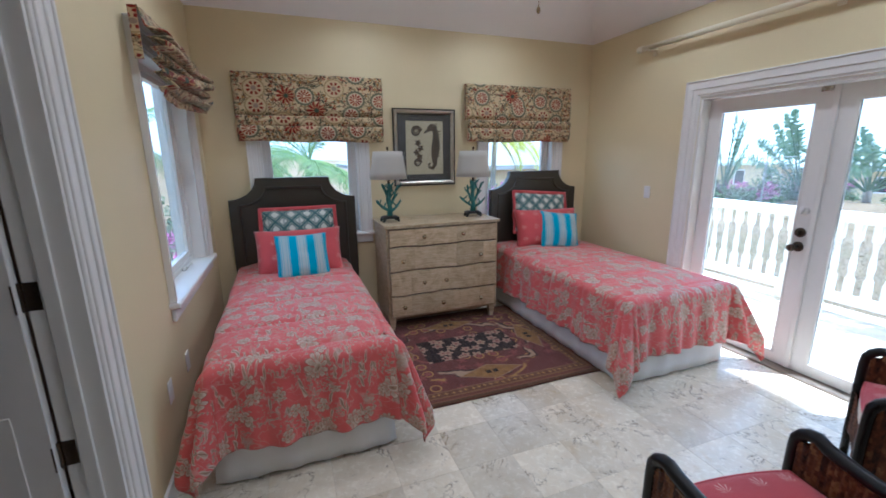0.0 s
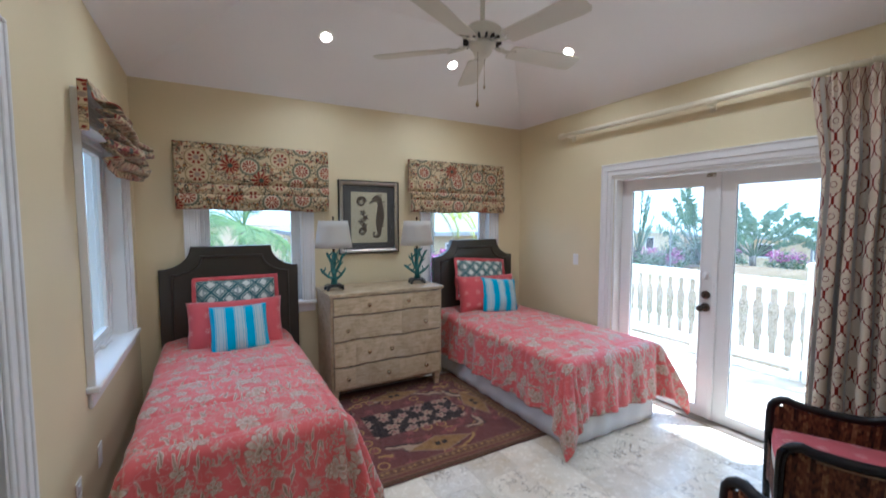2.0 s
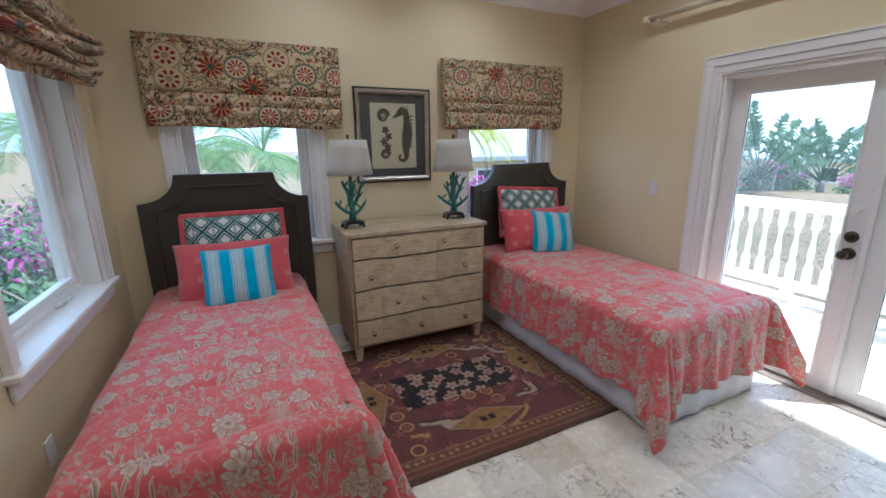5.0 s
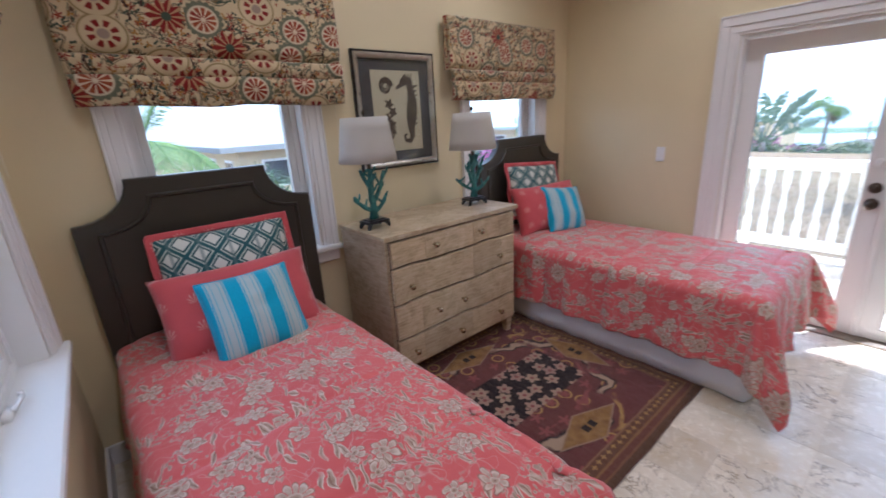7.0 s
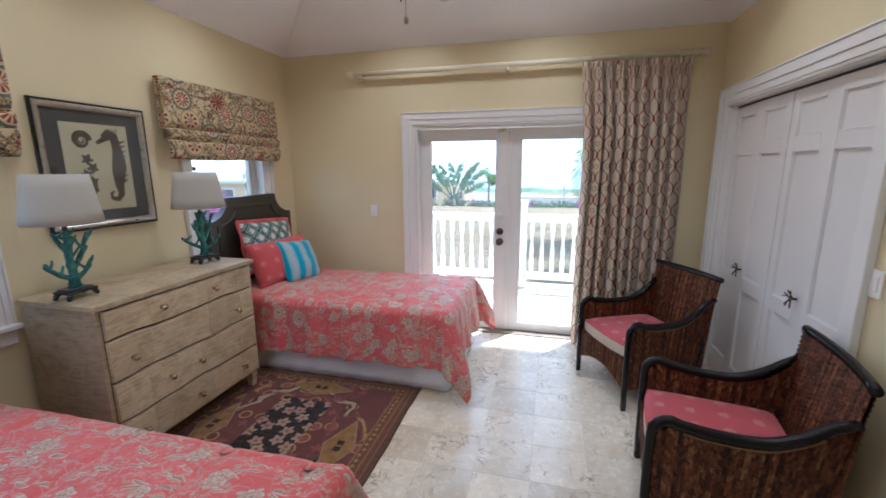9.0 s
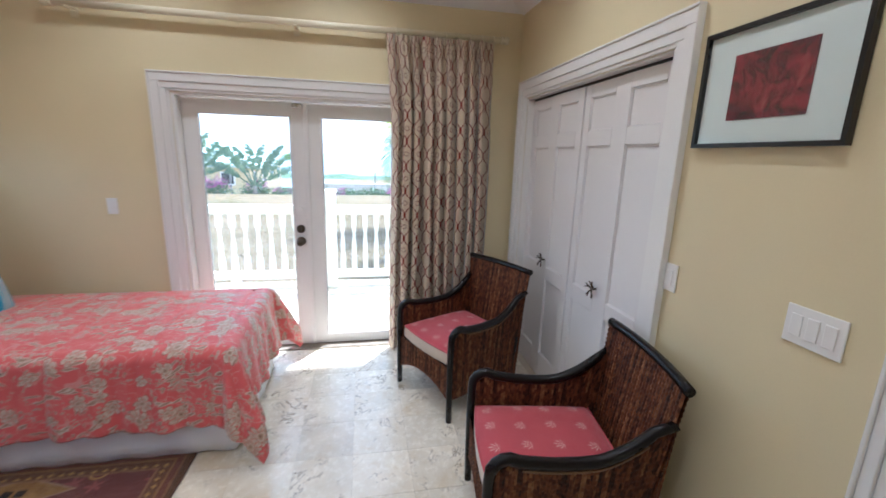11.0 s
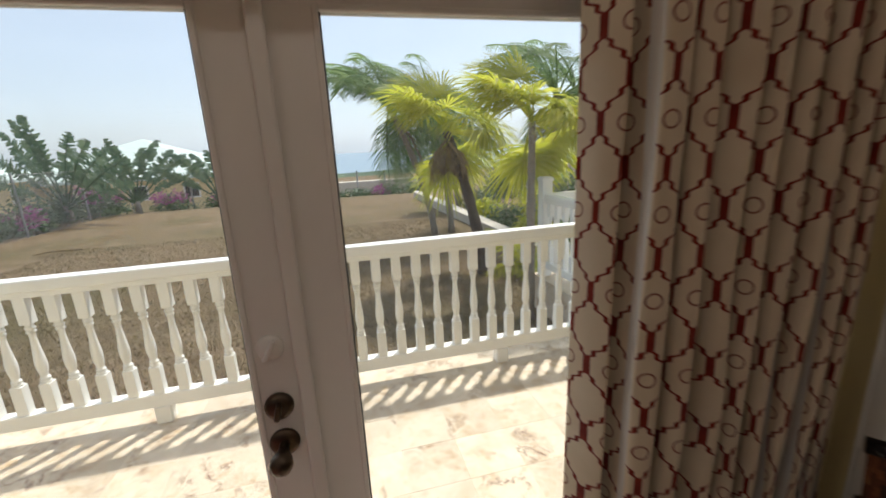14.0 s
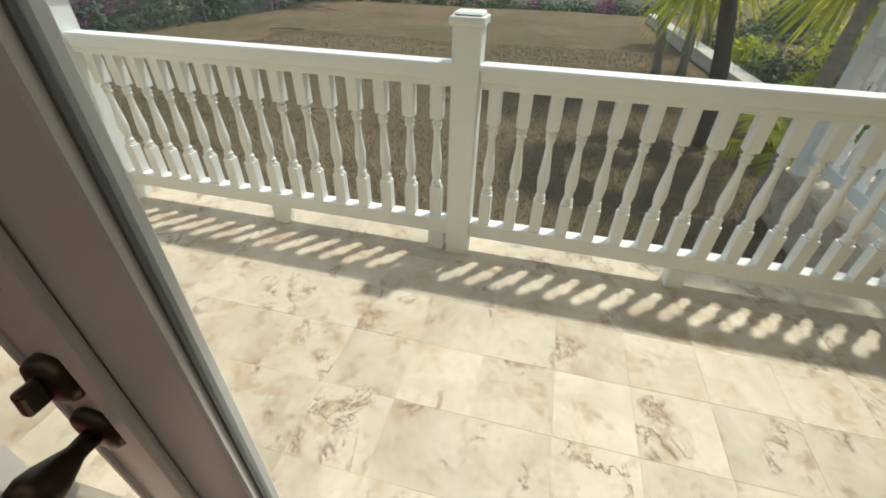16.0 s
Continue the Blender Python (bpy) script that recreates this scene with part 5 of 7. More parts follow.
for x in (-DW + 0.045, DW - 0.045):
    for y in (0.045, DD - 0.05):
        bm = bmesh.new()
        r = bmesh.ops.create_cone(bm, cap_ends=True, segments=4, radius1=0.026, radius2=0.042, depth=0.13)
        bmesh.ops.rotate(bm, verts=bm.verts, cent=(0, 0, 0), matrix=Matrix.Rotation(radians(45), 3, "Z"))
        part("leg", bm, M_WASH, dresser, m=pose(x, y, 0.065))

# coral lamps
def coral_lamp(m, seed):
    L = thing("table_lamp", "teal coral-branch table lamp with white drum shade on the dresser", "table lamp", m, "coral lamps")
    rv = random.Random(seed)
    bm = bmesh.new()
    box(bm, -0.075, 0.075, -0.052, 0.052, 0.030, 0.046, bev=0.006, seg=2)
    box(bm, -0.060, 0.060, -0.042, 0.042, 0.046, 0.054, bev=0.004)
    for x in (-0.062, 0.062):
        for y in (-0.040, 0.040):
            tube(bm, [(x * 0.9, y * 0.9, 0.034), (x * 1.08, y * 1.06, 0.018), (x * 1.14, y * 1.12, 0.008), (x * 1.22, y * 1.2, 0.005)], [0.014, 0.013, 0.011, 0.008], 8)
    part("base", bm, M_BLACKFR, L, "black carved wooden base")
    bm = bmesh.new()

    def branch(p, d, l, r, lvl):
        pts, q, dd = [p], p.copy(), d.copy()
        n = 5
        for i in range(n):
            dd = (dd + Vector((rv.uniform(-0.25, 0.25), rv.uniform(-0.16, 0.16), 0.16))).normalized()
            q = q + dd * l / n
            pts.append(q.copy())
        tube(bm, pts, [r * (1 - 0.42 * i / n) * (1 + 0.12 * rv.uniform(-1, 1)) for i in range(n + 1)], 8)
        bmesh.ops.create_icosphere(bm, subdivisions=1, radius=r * 0.66, matrix=Matrix.Translation(q))
        if lvl:
            for i in (2, 3, 4):
                s = 1 if (i + lvl) % 2 else -1
                branch(pts[i], Vector((s * rv.uniform(0.6, 1.0), rv.uniform(-0.5, 0.5), rv.uniform(0.35, 0.75))).normalized(), l * rv.uniform(0.3, 0.42), r * 0.6, lvl - 1)

    tube(bm, [(0, 0, 0.05), (0.004, 0, 0.12), (-0.006, 0, 0.22), (0, 0, 0.345)], [0.030, 0.021, 0.017, 0.012], 10)
    for dx, dz, l, z in ((-1.0, 0.25, 0.15, 0.10), (0.95, 0.30, 0.14, 0.09), (-0.75, 0.8, 0.18, 0.14), (0.7, 0.9, 0.20, 0.14), (0.3, 1.0, 0.15, 0.2), (-0.3, 1.0, 0.13, 0.22)):
        branch(Vector((0, 0, z)), Vector((dx, rv.uniform(-0.35, 0.35), dz)).normalized(), l, 0.0150, 1)
    part("coral_stem", bm, M_CORALT, L, "verdigris teal coral-branch stem", True)
    part("socket", tube(bmesh.new(), [(0, 0, 0.34), (0, 0, 0.43)], 0.012, 10), M_IRON, L, "dark bronze lamp socket")
    bm = bmesh.new()
    tube(bm, [(0, 0, 0.43), (0.05, 0, 0.50), (0.03, 0, 0.615), (0, 0, 0.625)], 0.002, 6)
    tube(bm, [(0, 0, 0.43), (-0.05, 0, 0.50), (-0.03, 0, 0.615), (0, 0, 0.625)], 0.002, 6)
    part("harp", bm, M_BRASS, L)
    z0, z1, r0, r1 = 0.385, 0.625, 0.165, 0.130
    bm = sheet(lambda u, v: Vector(((r0 + (r1 - r0) * v) * math.cos(u * 2 * math.pi), (r0 + (r1 - r0) * v) * math.sin(u * 2 * math.pi), z0 + (z1 - z0) * v)), 48, 4, lambda u, v: (u, v), True)
    part("shade", thicken(bm, 0.003), M_SHADE, L, "white tapered drum shade", True)
    bm = bmesh.new()
    for a in range(3):
        t = a * 2.094
        tube(bm, [(0, 0, 0.617), (r1 * math.cos(t), r1 * math.sin(t), 0.617)], 0.002, 6)
    lathe(bm, [(0.004, 0.615), (0.004, 0.635), (0.011, 0.645), (0.009, 0.660), (0.002, 0.665)], 10)
    part("finial", bm, M_IRON, L, "dark ball finial", True)
    return L


coral_lamp(pose(1.325, 4.33, DH, 0, 0, 4), 11)
coral_lamp(pose(2.155, 4.33, DH, 0, 0, -8), 23)

# seahorse print
pic = thing("picture", "seahorse and shell print, taupe mat, silver and black frame", "picture", pose(1.772, Y1 - 0.004, 1.650))
PW, PH = 0.318, 0.366


def ring_frame(w, h, a, b, d0, d1, bev=0.003):
    bm = bmesh.new()
    for s in (-1, 1):
        box(bm, *sorted((s * (w - a), s * (w - b))), -d1, -d0, -h + a, h - a, bev=bev)
        box(bm, -w + a, w - a, -d1, -d0, *sorted((s * (h - a), s * (h - b))), bev=bev)
    return bm


def mitred(w, h, prof):
    """A picture moulding swept round a rectangle: prof is (inset, depth) points."""
    bm = bmesh.new()
    loops = []
    for i, d in prof:
        loops.append([bm.verts.new((sx * (w - i), -d, sz * (h - i))) for sx, sz in ((-1, -1), (1, -1), (1, 1), (-1, 1))])
    for p, q in zip(loops, loops[1:]):
        for k in range(4):
            j = (k + 1) % 4
            bm.faces.new((p[k], p[j], q[j], q[k]))
    bmesh.ops.recalc_face_normals(bm, faces=bm.faces)
    return bm


part("outer_frame", mitred(PW, PH, [(0, 0.0), (0, 0.018), (0.004, 0.022), (0.010, 0.022), (0.012, 0.018)]), M_BLACKFR, pic, "black outer edge")
part("frame", mitred(PW, PH, [(0.012, 0.014), (0.013, 0.021), (0.020, 0.027), (0.030, 0.027), (0.040, 0.020), (0.046, 0.012), (0.048, 0.004)]), M_SILVER, pic, "worn silver-leaf moulding")
part("mat_board", boxed(-PW + 0.045, PW - 0.045, -0.006, -0.002, -PH + 0.045, PH - 0.045), M_MATBOARD, pic, "taupe mat board")
part("paper", boxed(-0.19, 0.19, -0.0085, -0.0062, -0.256, 0.252), M_PAPER, pic, "cream print paper")


def ink_stroke(bm, pts, rad, y=-0.0092):
    """A flat printed stroke in the picture's plane, as wide as rad on either side."""
    rows = []
    for i, (x, z) in enumerate(pts):
        a, b = pts[max(i - 1, 0)], pts[min(i + 1, len(pts) - 1)]
        d = Vector((b[0] - a[0], b[1] - a[1])).normalized()
        r = rad[i]
        rows.append([bm.verts.new((x + d.y * r * k, y, z - d.x * r * k)) for k in (-1, -0.4, 0.4, 1)])
    for p, q in zip(rows, rows[1:]):
        for k in range(3):
            bm.faces.new((p[k], p[k + 1], q[k + 1], q[k]))


bm = bmesh.new()
sp = [(0.035, 0.175), (0.07, 0.20), (0.105, 0.18), (0.112, 0.13), (0.118, 0.07), (0.115, 0.01), (0.105, -0.05), (0.10, -0.11), (0.105, -0.165), (0.08, -0.20), (0.045, -0.19), (0.04, -0.16), (0.06, -0.148)]
ink_stroke(bm, sp, [0.016, 0.030, 0.030, 0.026, 0.036, 0.046, 0.040, 0.028, 0.021, 0.017, 0.013, 0.010, 0.006])
ink_stroke(bm, [(0.075, 0.185), (0.03, 0.160), (-0.002, 0.142)], [0.022, 0.013, 0.009], -0.0094)
for i in range(9):
    z = 0.15 - i * 0.03
    ink_stroke(bm, [(0.135, z), (0.172 - 0.002 * i, z + 0.014)], [0.009, 0.002], -0.0094)
for i in range(4):
    ink_stroke(bm, [(0.085 + 0.012 * i, 0.20), (0.08 + 0.016 * i, 0.235)], [0.005, 0.002], -0.0094)
part("seahorse", bm, M_INK, pic, "sepia engraved seahorse")
bm = bmesh.new()
for cx, cz, k in ((-0.085, 0.155, 1.0), (-0.075, -0.145, 0.8)):
    ink_stroke(bm, [(cx + k * 0.050 * (1 - i / 30) * math.cos(i * 0.55), cz + k * 0.050 * (1 - i / 30) * math.sin(i * 0.55)) for i in range(26)], [0.013 * k * (1 - i / 34) for i in range(26)])
for cx, cz in ((-0.07, 0.045), (-0.045, -0.005), (-0.085, -0.045), (-0.055, -0.085)):
    for i in range(5):
        a = i * 1.257 + cx * 40
        ink_stroke(bm, [(cx, cz), (cx + 0.016 * math.cos(a), cz + 0.016 * math.sin(a)), (cx + 0.034 * math.cos(a + 0.2), cz + 0.034 * math.sin(a + 0.2))], [0.010, 0.011, 0.005], -0.0092 - 0.0001 * i)
part("shell", bm, M_INK, pic, "sepia engraved shells")
g = part("glazing", boxed(-PW + 0.04, PW - 0.04, -0.0135, -0.0115, -PH + 0.04, PH - 0.04), M_GLASS, pic, "picture glass")
g.visible_shadow = False

# red print on the closet wall
art = thing("picture", "small red leaf print with wide white mat and black frame", "picture", pose(1.515, Y0 + 0.004, 1.885, 0, 0, 180))
part("frame", mitred(0.262, 0.195, [(0, 0), (0, 0.022), (0.014, 0.022), (0.016, 0.006)]), M_BLACKFR, art, "thin black frame")
part("mat_board", boxed(-0.25, 0.25, -0.008, -0.004, -0.183, 0.183), M_WHITEMAT, art, "wide white mat")
part("print", boxed(-0.135, 0.135, -0.0105, -0.0082, -0.105, 0.105), M_REDPRINT, art, "red leaf print")
g = part("glazing", boxed(-0.248, 0.248, -0.0155, -0.0135, -0.181, 0.181), M_GLASS, art, "picture glass")
g.visible_shadow = False

# switches and outlets
def plate(m, gangs, label):
    w = 0.035 + 0.023 * (gangs - 1)
    s = thing("light_switch", label, "light switch", m)
    part("plate", boxed(-w, w, -0.007, 0, -0.058, 0.058, bev=0.003, seg=2), M_PLASTIC, s)
    for i in range(gangs):
        x = (i - (gangs - 1) / 2) * 0.046
        part("rocker", boxed(x - 0.0165, x + 0.0165, -0.011, -0.007, -0.033, 0.033, bev=0.0015), M_PLASTIC, s)
    return s


plate(pose(1.80, Y0 + 0.001, 1.17, 0, 0, 180), 1, "single white rocker light switch beside the closet")
plate(pose(1.235, Y0 + 0.001, 1.18, 0, 0, 180), 3, "three-gang white rocker light switch on yellow wall")
plate(pose(X1 - 0.001, 3.725, 1.21, 0, 0, -90), 1, "single white rocker light switch beside french doors")
for y, z in ((2.854, 0.45), (3.228, 0.43)):
    o = thing("outlet", "white wall outlet low on the yellow wall", "outlet", pose(X0 + 0.001, y, z, 0, 0, 90), "wall outlets")
    part("plate", boxed(-0.035, 0.035, -0.006, 0, -0.057, 0.057, bev=0.003, seg=2), M_PLASTIC, o)
    for dz in (-0.022, 0.022):
        part("socket", boxed(-0.017, 0.017, -0.0085, -0.006, dz - 0.014, dz + 0.014, bev=0.001), M_PLASTIC, o)

# rug
RX0, RX1, RY0, RY1 = 0.98, 2.575, 2.865, 4.32
RW, RL = RY1 - RY0, RX1 - RX0
def rug_f(u, v):
    x, y = RX0 + (RX1 - RX0) * u, RY0 + (RY1 - RY0) * v
    e = 0.006 * fbm(x * 2.5, y * 2.5, 3)
    ex = 1 if u in (0, 1) else 0
    return Vector((x + (0.006 * fbm(y * 3, 1.0) if ex else 0), y + 0.008 * fbm(x * 3, 7.0) * (1 if v in (0, 1) else 0), 0.013 + 0.004 * max(0, fbm(x * 4, y * 4))))
bm = sheet(rug_f, 70, 60, lambda u, v: ((v - 0.5) * RW, (u - 0.5) * RL))
thicken(bm, 0.010)
bmesh.ops.recalc_face_normals(bm, faces=bm.faces)
solo("rug", bm, rug_mat(RW, RL), "worn plum, brown and gold hand-knotted rug between the beds", "rug", smooth=True)

# roman blinds
def blind(m, w, h, seed, sloppy, label, drop=None):
    b = thing("roman_blind", label, "blind", m, "roman blinds")
    # profile from the top down: depth and height, with two stacked folds
    hf = h * 0.60
    prof = [(0.035, 0.0), (0.04, -0.01), (0.045, -hf * 0.5), (0.05, -hf + 0.03), (0.030, -hf), (0.024, -hf - 0.012), (0.060, -hf - 0.02), (0.066, -hf - 0.05), (0.052, -hf - 0.085), (0.030, -hf - 0.09), (0.058, -hf - 0.097), (0.068, -hf - 0.12), (0.064, -h + 0.03), (0.05, -h)]
    if sloppy > 0.5:
        # hauled up in uneven loose folds
        prof = [(0.035, 0.0), (0.045, -0.03), (0.055, -0.085)]
        for k in range(5):
            prof += [(0.105 + 0.02 * (k % 2), -0.100 - 0.050 * k), (0.112 + 0.02 * (k % 2), -0.118 - 0.050 * k), (0.050, -0.128 - 0.050 * k)]
        prof += [(0.07, -h + 0.02), (0.06, -h)]
        hf = 0.10
    seg = [0]
    for p, q in zip(prof, prof[1:]):
        seg.append(seg[-1] + math.hypot(q[0] - p[0], q[1] - p[1]))
    nv, nu = (60, 60) if sloppy < 0.5 else (120, 70)

    def at(v):
        d = v * seg[-1]
        for i in range(len(prof) - 1):
            if d <= seg[i + 1] + 1e-9:
                k = (d - seg[i]) / (seg[i + 1] - seg[i])
                return prof[i][0] + (prof[i + 1][0] - prof[i][0]) * k, prof[i][1] + (prof[i + 1][1] - prof[i][1]) * k
        return prof[-1]

    def f(u, v):
        d, z = at(v)
        x = (u - 0.5) * w
        low = max(0.0, (-z - hf * 0.8) / (h - hf * 0.8))
        wob = fbm(x * 2.2 + seed, z * 7, seed)
        sag = sloppy * 0.03 * low * math.sin(u * math.pi)
        if sloppy > 0.5:
            fold = (d - 0.05) * (0.45 + 0.75 * abs(math.sin(u * 3.6 + z * 9 + seed)) + 0.5 * fbm(x * 3, z * 14, seed))
            d2 = 0.05 + fold + 0.02 * low * wob + 0.03 * (1 - u) * low
        else:
            d2 = d + low * 0.017 * wob + 0.004 * fbm(x * 5, z * 5, seed)
        z2 = z - sag + low * 0.012 * fbm(x * 3, seed) + sloppy * low * (0.018 * math.sin(u * 4 + z * 20 + seed) + 0.012 * fbm(x * 4, z * 9, seed))
        return Vector((x * (1 - 0.015 * low * (1 - sloppy)), -max(0.02, d2), z2))
    bm = sheet(f, nu, nv, lambda u, v: (u * w + seed, -v * seg[-1] + seed))
    thicken(bm, 0.006)
    bmesh.ops.recalc_face_normals(bm, faces=bm.faces)
    part("fabric", bm, M_SUZANI, b, "cream linen printed with red, teal and gold medallions", True)
    part("headrail", boxed(-w / 2 + 0.003, w / 2 - 0.003, -0.036, 0.0, -0.035, -0.002), M_TRIM, b)
    for s in (-1, 1):
        def rf(u, v, s=s):
            return Vector((s * (w / 2 - 0.001), -0.002 - 0.036 * u, -0.002 - v * h * 0.62))
        part("return", thicken(sheet(rf, 1, 4, lambda u, v: (u * 0.04, v * h)), 0.003), M_SUZANI, b)
    tube_pts = [(w / 2 - 0.05, -0.012, -h * 0.6), (w / 2 - 0.05, -0.012, -h - 0.42)]
    part("cord", tube(bmesh.new(), tube_pts, 0.0018, 5), M_CREAMP, b)
    return b


blind(pose(0.735, Y1 - 0.028, 2.258), 1.235, 0.55, 0.3, 0.10, "cream roman blind with red and teal medallion print, half raised")
blind(pose(2.808, Y1 - 0.028, 2.258), 1.23, 0.55, 2.9, 0.10, "cream roman blind with red and teal medallion print, half raised")
blind(pose(X0 + 0.036, 3.70, 2.245, 0, 0, 90), 1.34, 0.36, 5.3, 1.0, "sloppily bunched roman blind with medallion print over the side window")

# curtain and rod
rod = thing("curtain_rod", "long cream wooden curtain rod with ball finials above doors", "curtain rod")
bm = tube(bmesh.new(), [(3.655, 0.90, 2.51), (3.655, 3.86, 2.51)], 0.022, 14)
part("pole", bm, M_CREAMP, rod, "", True)
for y, s in ((0.90, -1), (3.86, 1)):
    bm = lathe(bmesh.new(), [(0.018, 0), (0.03, 0.005), (0.03, 0.014), (0.018, 0.02), (0.026, 0.032), (0.030, 0.045), (0.024, 0.06), (0.004, 0.066)], 16)
    part("finial", bm, M_CREAMP, rod, "", True, m=pose(3.655, y, 2.51, -90 * s, 0, 0))
for y in (0.95, 2.40, 3.78):
    bm = boxed(3.63, 3.728, y - 0.012, y + 0.012, 2.478, 2.492, bev=0.002)
    box(bm, 3.716, 3.728, y - 0.022, y + 0.022, 2.44, 2.54, bev=0.002)
    part("bracket", bm, M_CREAMP, rod)

curtain = thing("curtain", "pleated cream curtain with red-brown trellis pattern, drawn aside", "curtain")
CN = 9


def curtain_f(u, v):
    # u across from the leading edge, v from the top down
    z = 2.475 - v * 2.467
    low = min(1.0, max(0.0, (v - 0.02) * 5))
    y = 1.772 - 0.035 * low + (0.965 - 1.765 + 0.03 * low) * (u + 0.010 * math.sin(v * 5 + u * 6))
    ph = (u * CN + 0.45 * fbm(u * 4.0, 3.0, 1)) * 2 * math.pi
    amp = 0.018 + 0.036 * low + 0.010 * fbm(u * 3, v * 2)
    pinch = (1 - low) * 0.010 * math.sin(ph * 3)
    x = 3.600 - amp * math.sin(ph + 0.8 * fbm(u * 2.0, v * 1.3, 5)) - 0.012 * math.sin(ph * 2.1 + v * 3) * low - pinch
    y += 0.013 * math.sin(2 * ph + 0.5 * fbm(u * 5, v * 2, 2)) * low * min(1.0, u * 10) + 0.010 * fbm(u * 4, v * 3, 9) * min(1.0, u * 12)
    # the leading edge turns back to the door frame
    x += low * 0.125 * math.exp(-(u / 0.045) ** 2)
    return Vector((min(x, 3.712), y, z + 0.005 * math.sin(ph * 2) * max(0.0, 1 - v * 12)))


ARC = [0.0]
for i in range(300):
    ARC.append(ARC[-1] + (curtain_f((i + 1) / 300, 0.45) - curtain_f(i / 300, 0.45)).length)
bm = sheet(curtain_f, 300, 70, lambda u, v: (ARC[round(u * 300)] + 0.02, -v * 2.46))
part("panel", bm, M_TRELLIS, curtain, "", True)
bm = sheet(lambda u, v: curtain_f(u, v) + Vector((0.004, -0.005 * math.exp(-(u / 0.06) ** 2), 0)), 160, 50)
part("lining", bm, M_LINING, curtain, "white cotton lining", True)
for i in range(9):
    y = 0.96 + i * 0.092
    bm = bmesh.new()
    tube(bm, [(3.655 + 0.030 * math.cos(a * 0.5236), y, 2.506 + 0.030 * math.sin(a * 0.5236)) for a in range(13)], 0.0035, 6)
    tube(bm, [(3.62, y, 2.472), (3.615, y, 2.45)], 0.002, 5)
    part("ring", bm, M_CREAMP, curtain, "", True)

# seagrass armchairs
def braid(u, v):
    """Height of the weave: upright plaits with slanting strands."""
    p = 0.019
    c = u / p
    k = math.floor(c)
    f = c - k
    side = 1 if f < 0.5 else -1
    g = abs(f - 0.5) * 2
    s = math.sin((v / 0.022 + (0.5 if side > 0 else 0.0) + side * g * 0.55 + 0.37 * (k % 3)) * 2 * math.pi)
    return 0.0055 * math.sqrt(max(0.0, math.sin(math.pi * f))) + 0.0044 * s * math.sin(math.pi * f)


def woven(f, nrm, w, h, flip=False, two=True):
    """A woven panel over f(u, v) with its normal, w by h metres."""
    nu, nv = int(w / 0.0055), int(h / 0.0075)
    bm = bmesh.new()
    uvl = bm.loops.layers.uv.new("UVMap")
    for sgn in ((1, -1) if two else (1,)):
        vs = [[bm.verts.new(f(i / nu, j / nv) + nrm(i / nu, j / nv) * (sgn * (0.006 + braid(i / nu * w, j / nv * h)))) for j in range(nv + 1)] for i in range(nu + 1)]
        for i in range(nu):
            for j in range(nv):
                q = [(i, j), (i + 1, j), (i + 1, j + 1), (i, j + 1)]
                fc = bm.faces.new([vs[a][b] for a, b in (q if sgn > 0 else q[::-1])])
                for lp, (a, b) in zip(fc.loops, q if sgn > 0 else q[::-1]):
                    lp[uvl].uv = (a / nu * w, b / nv * h)
    return bm


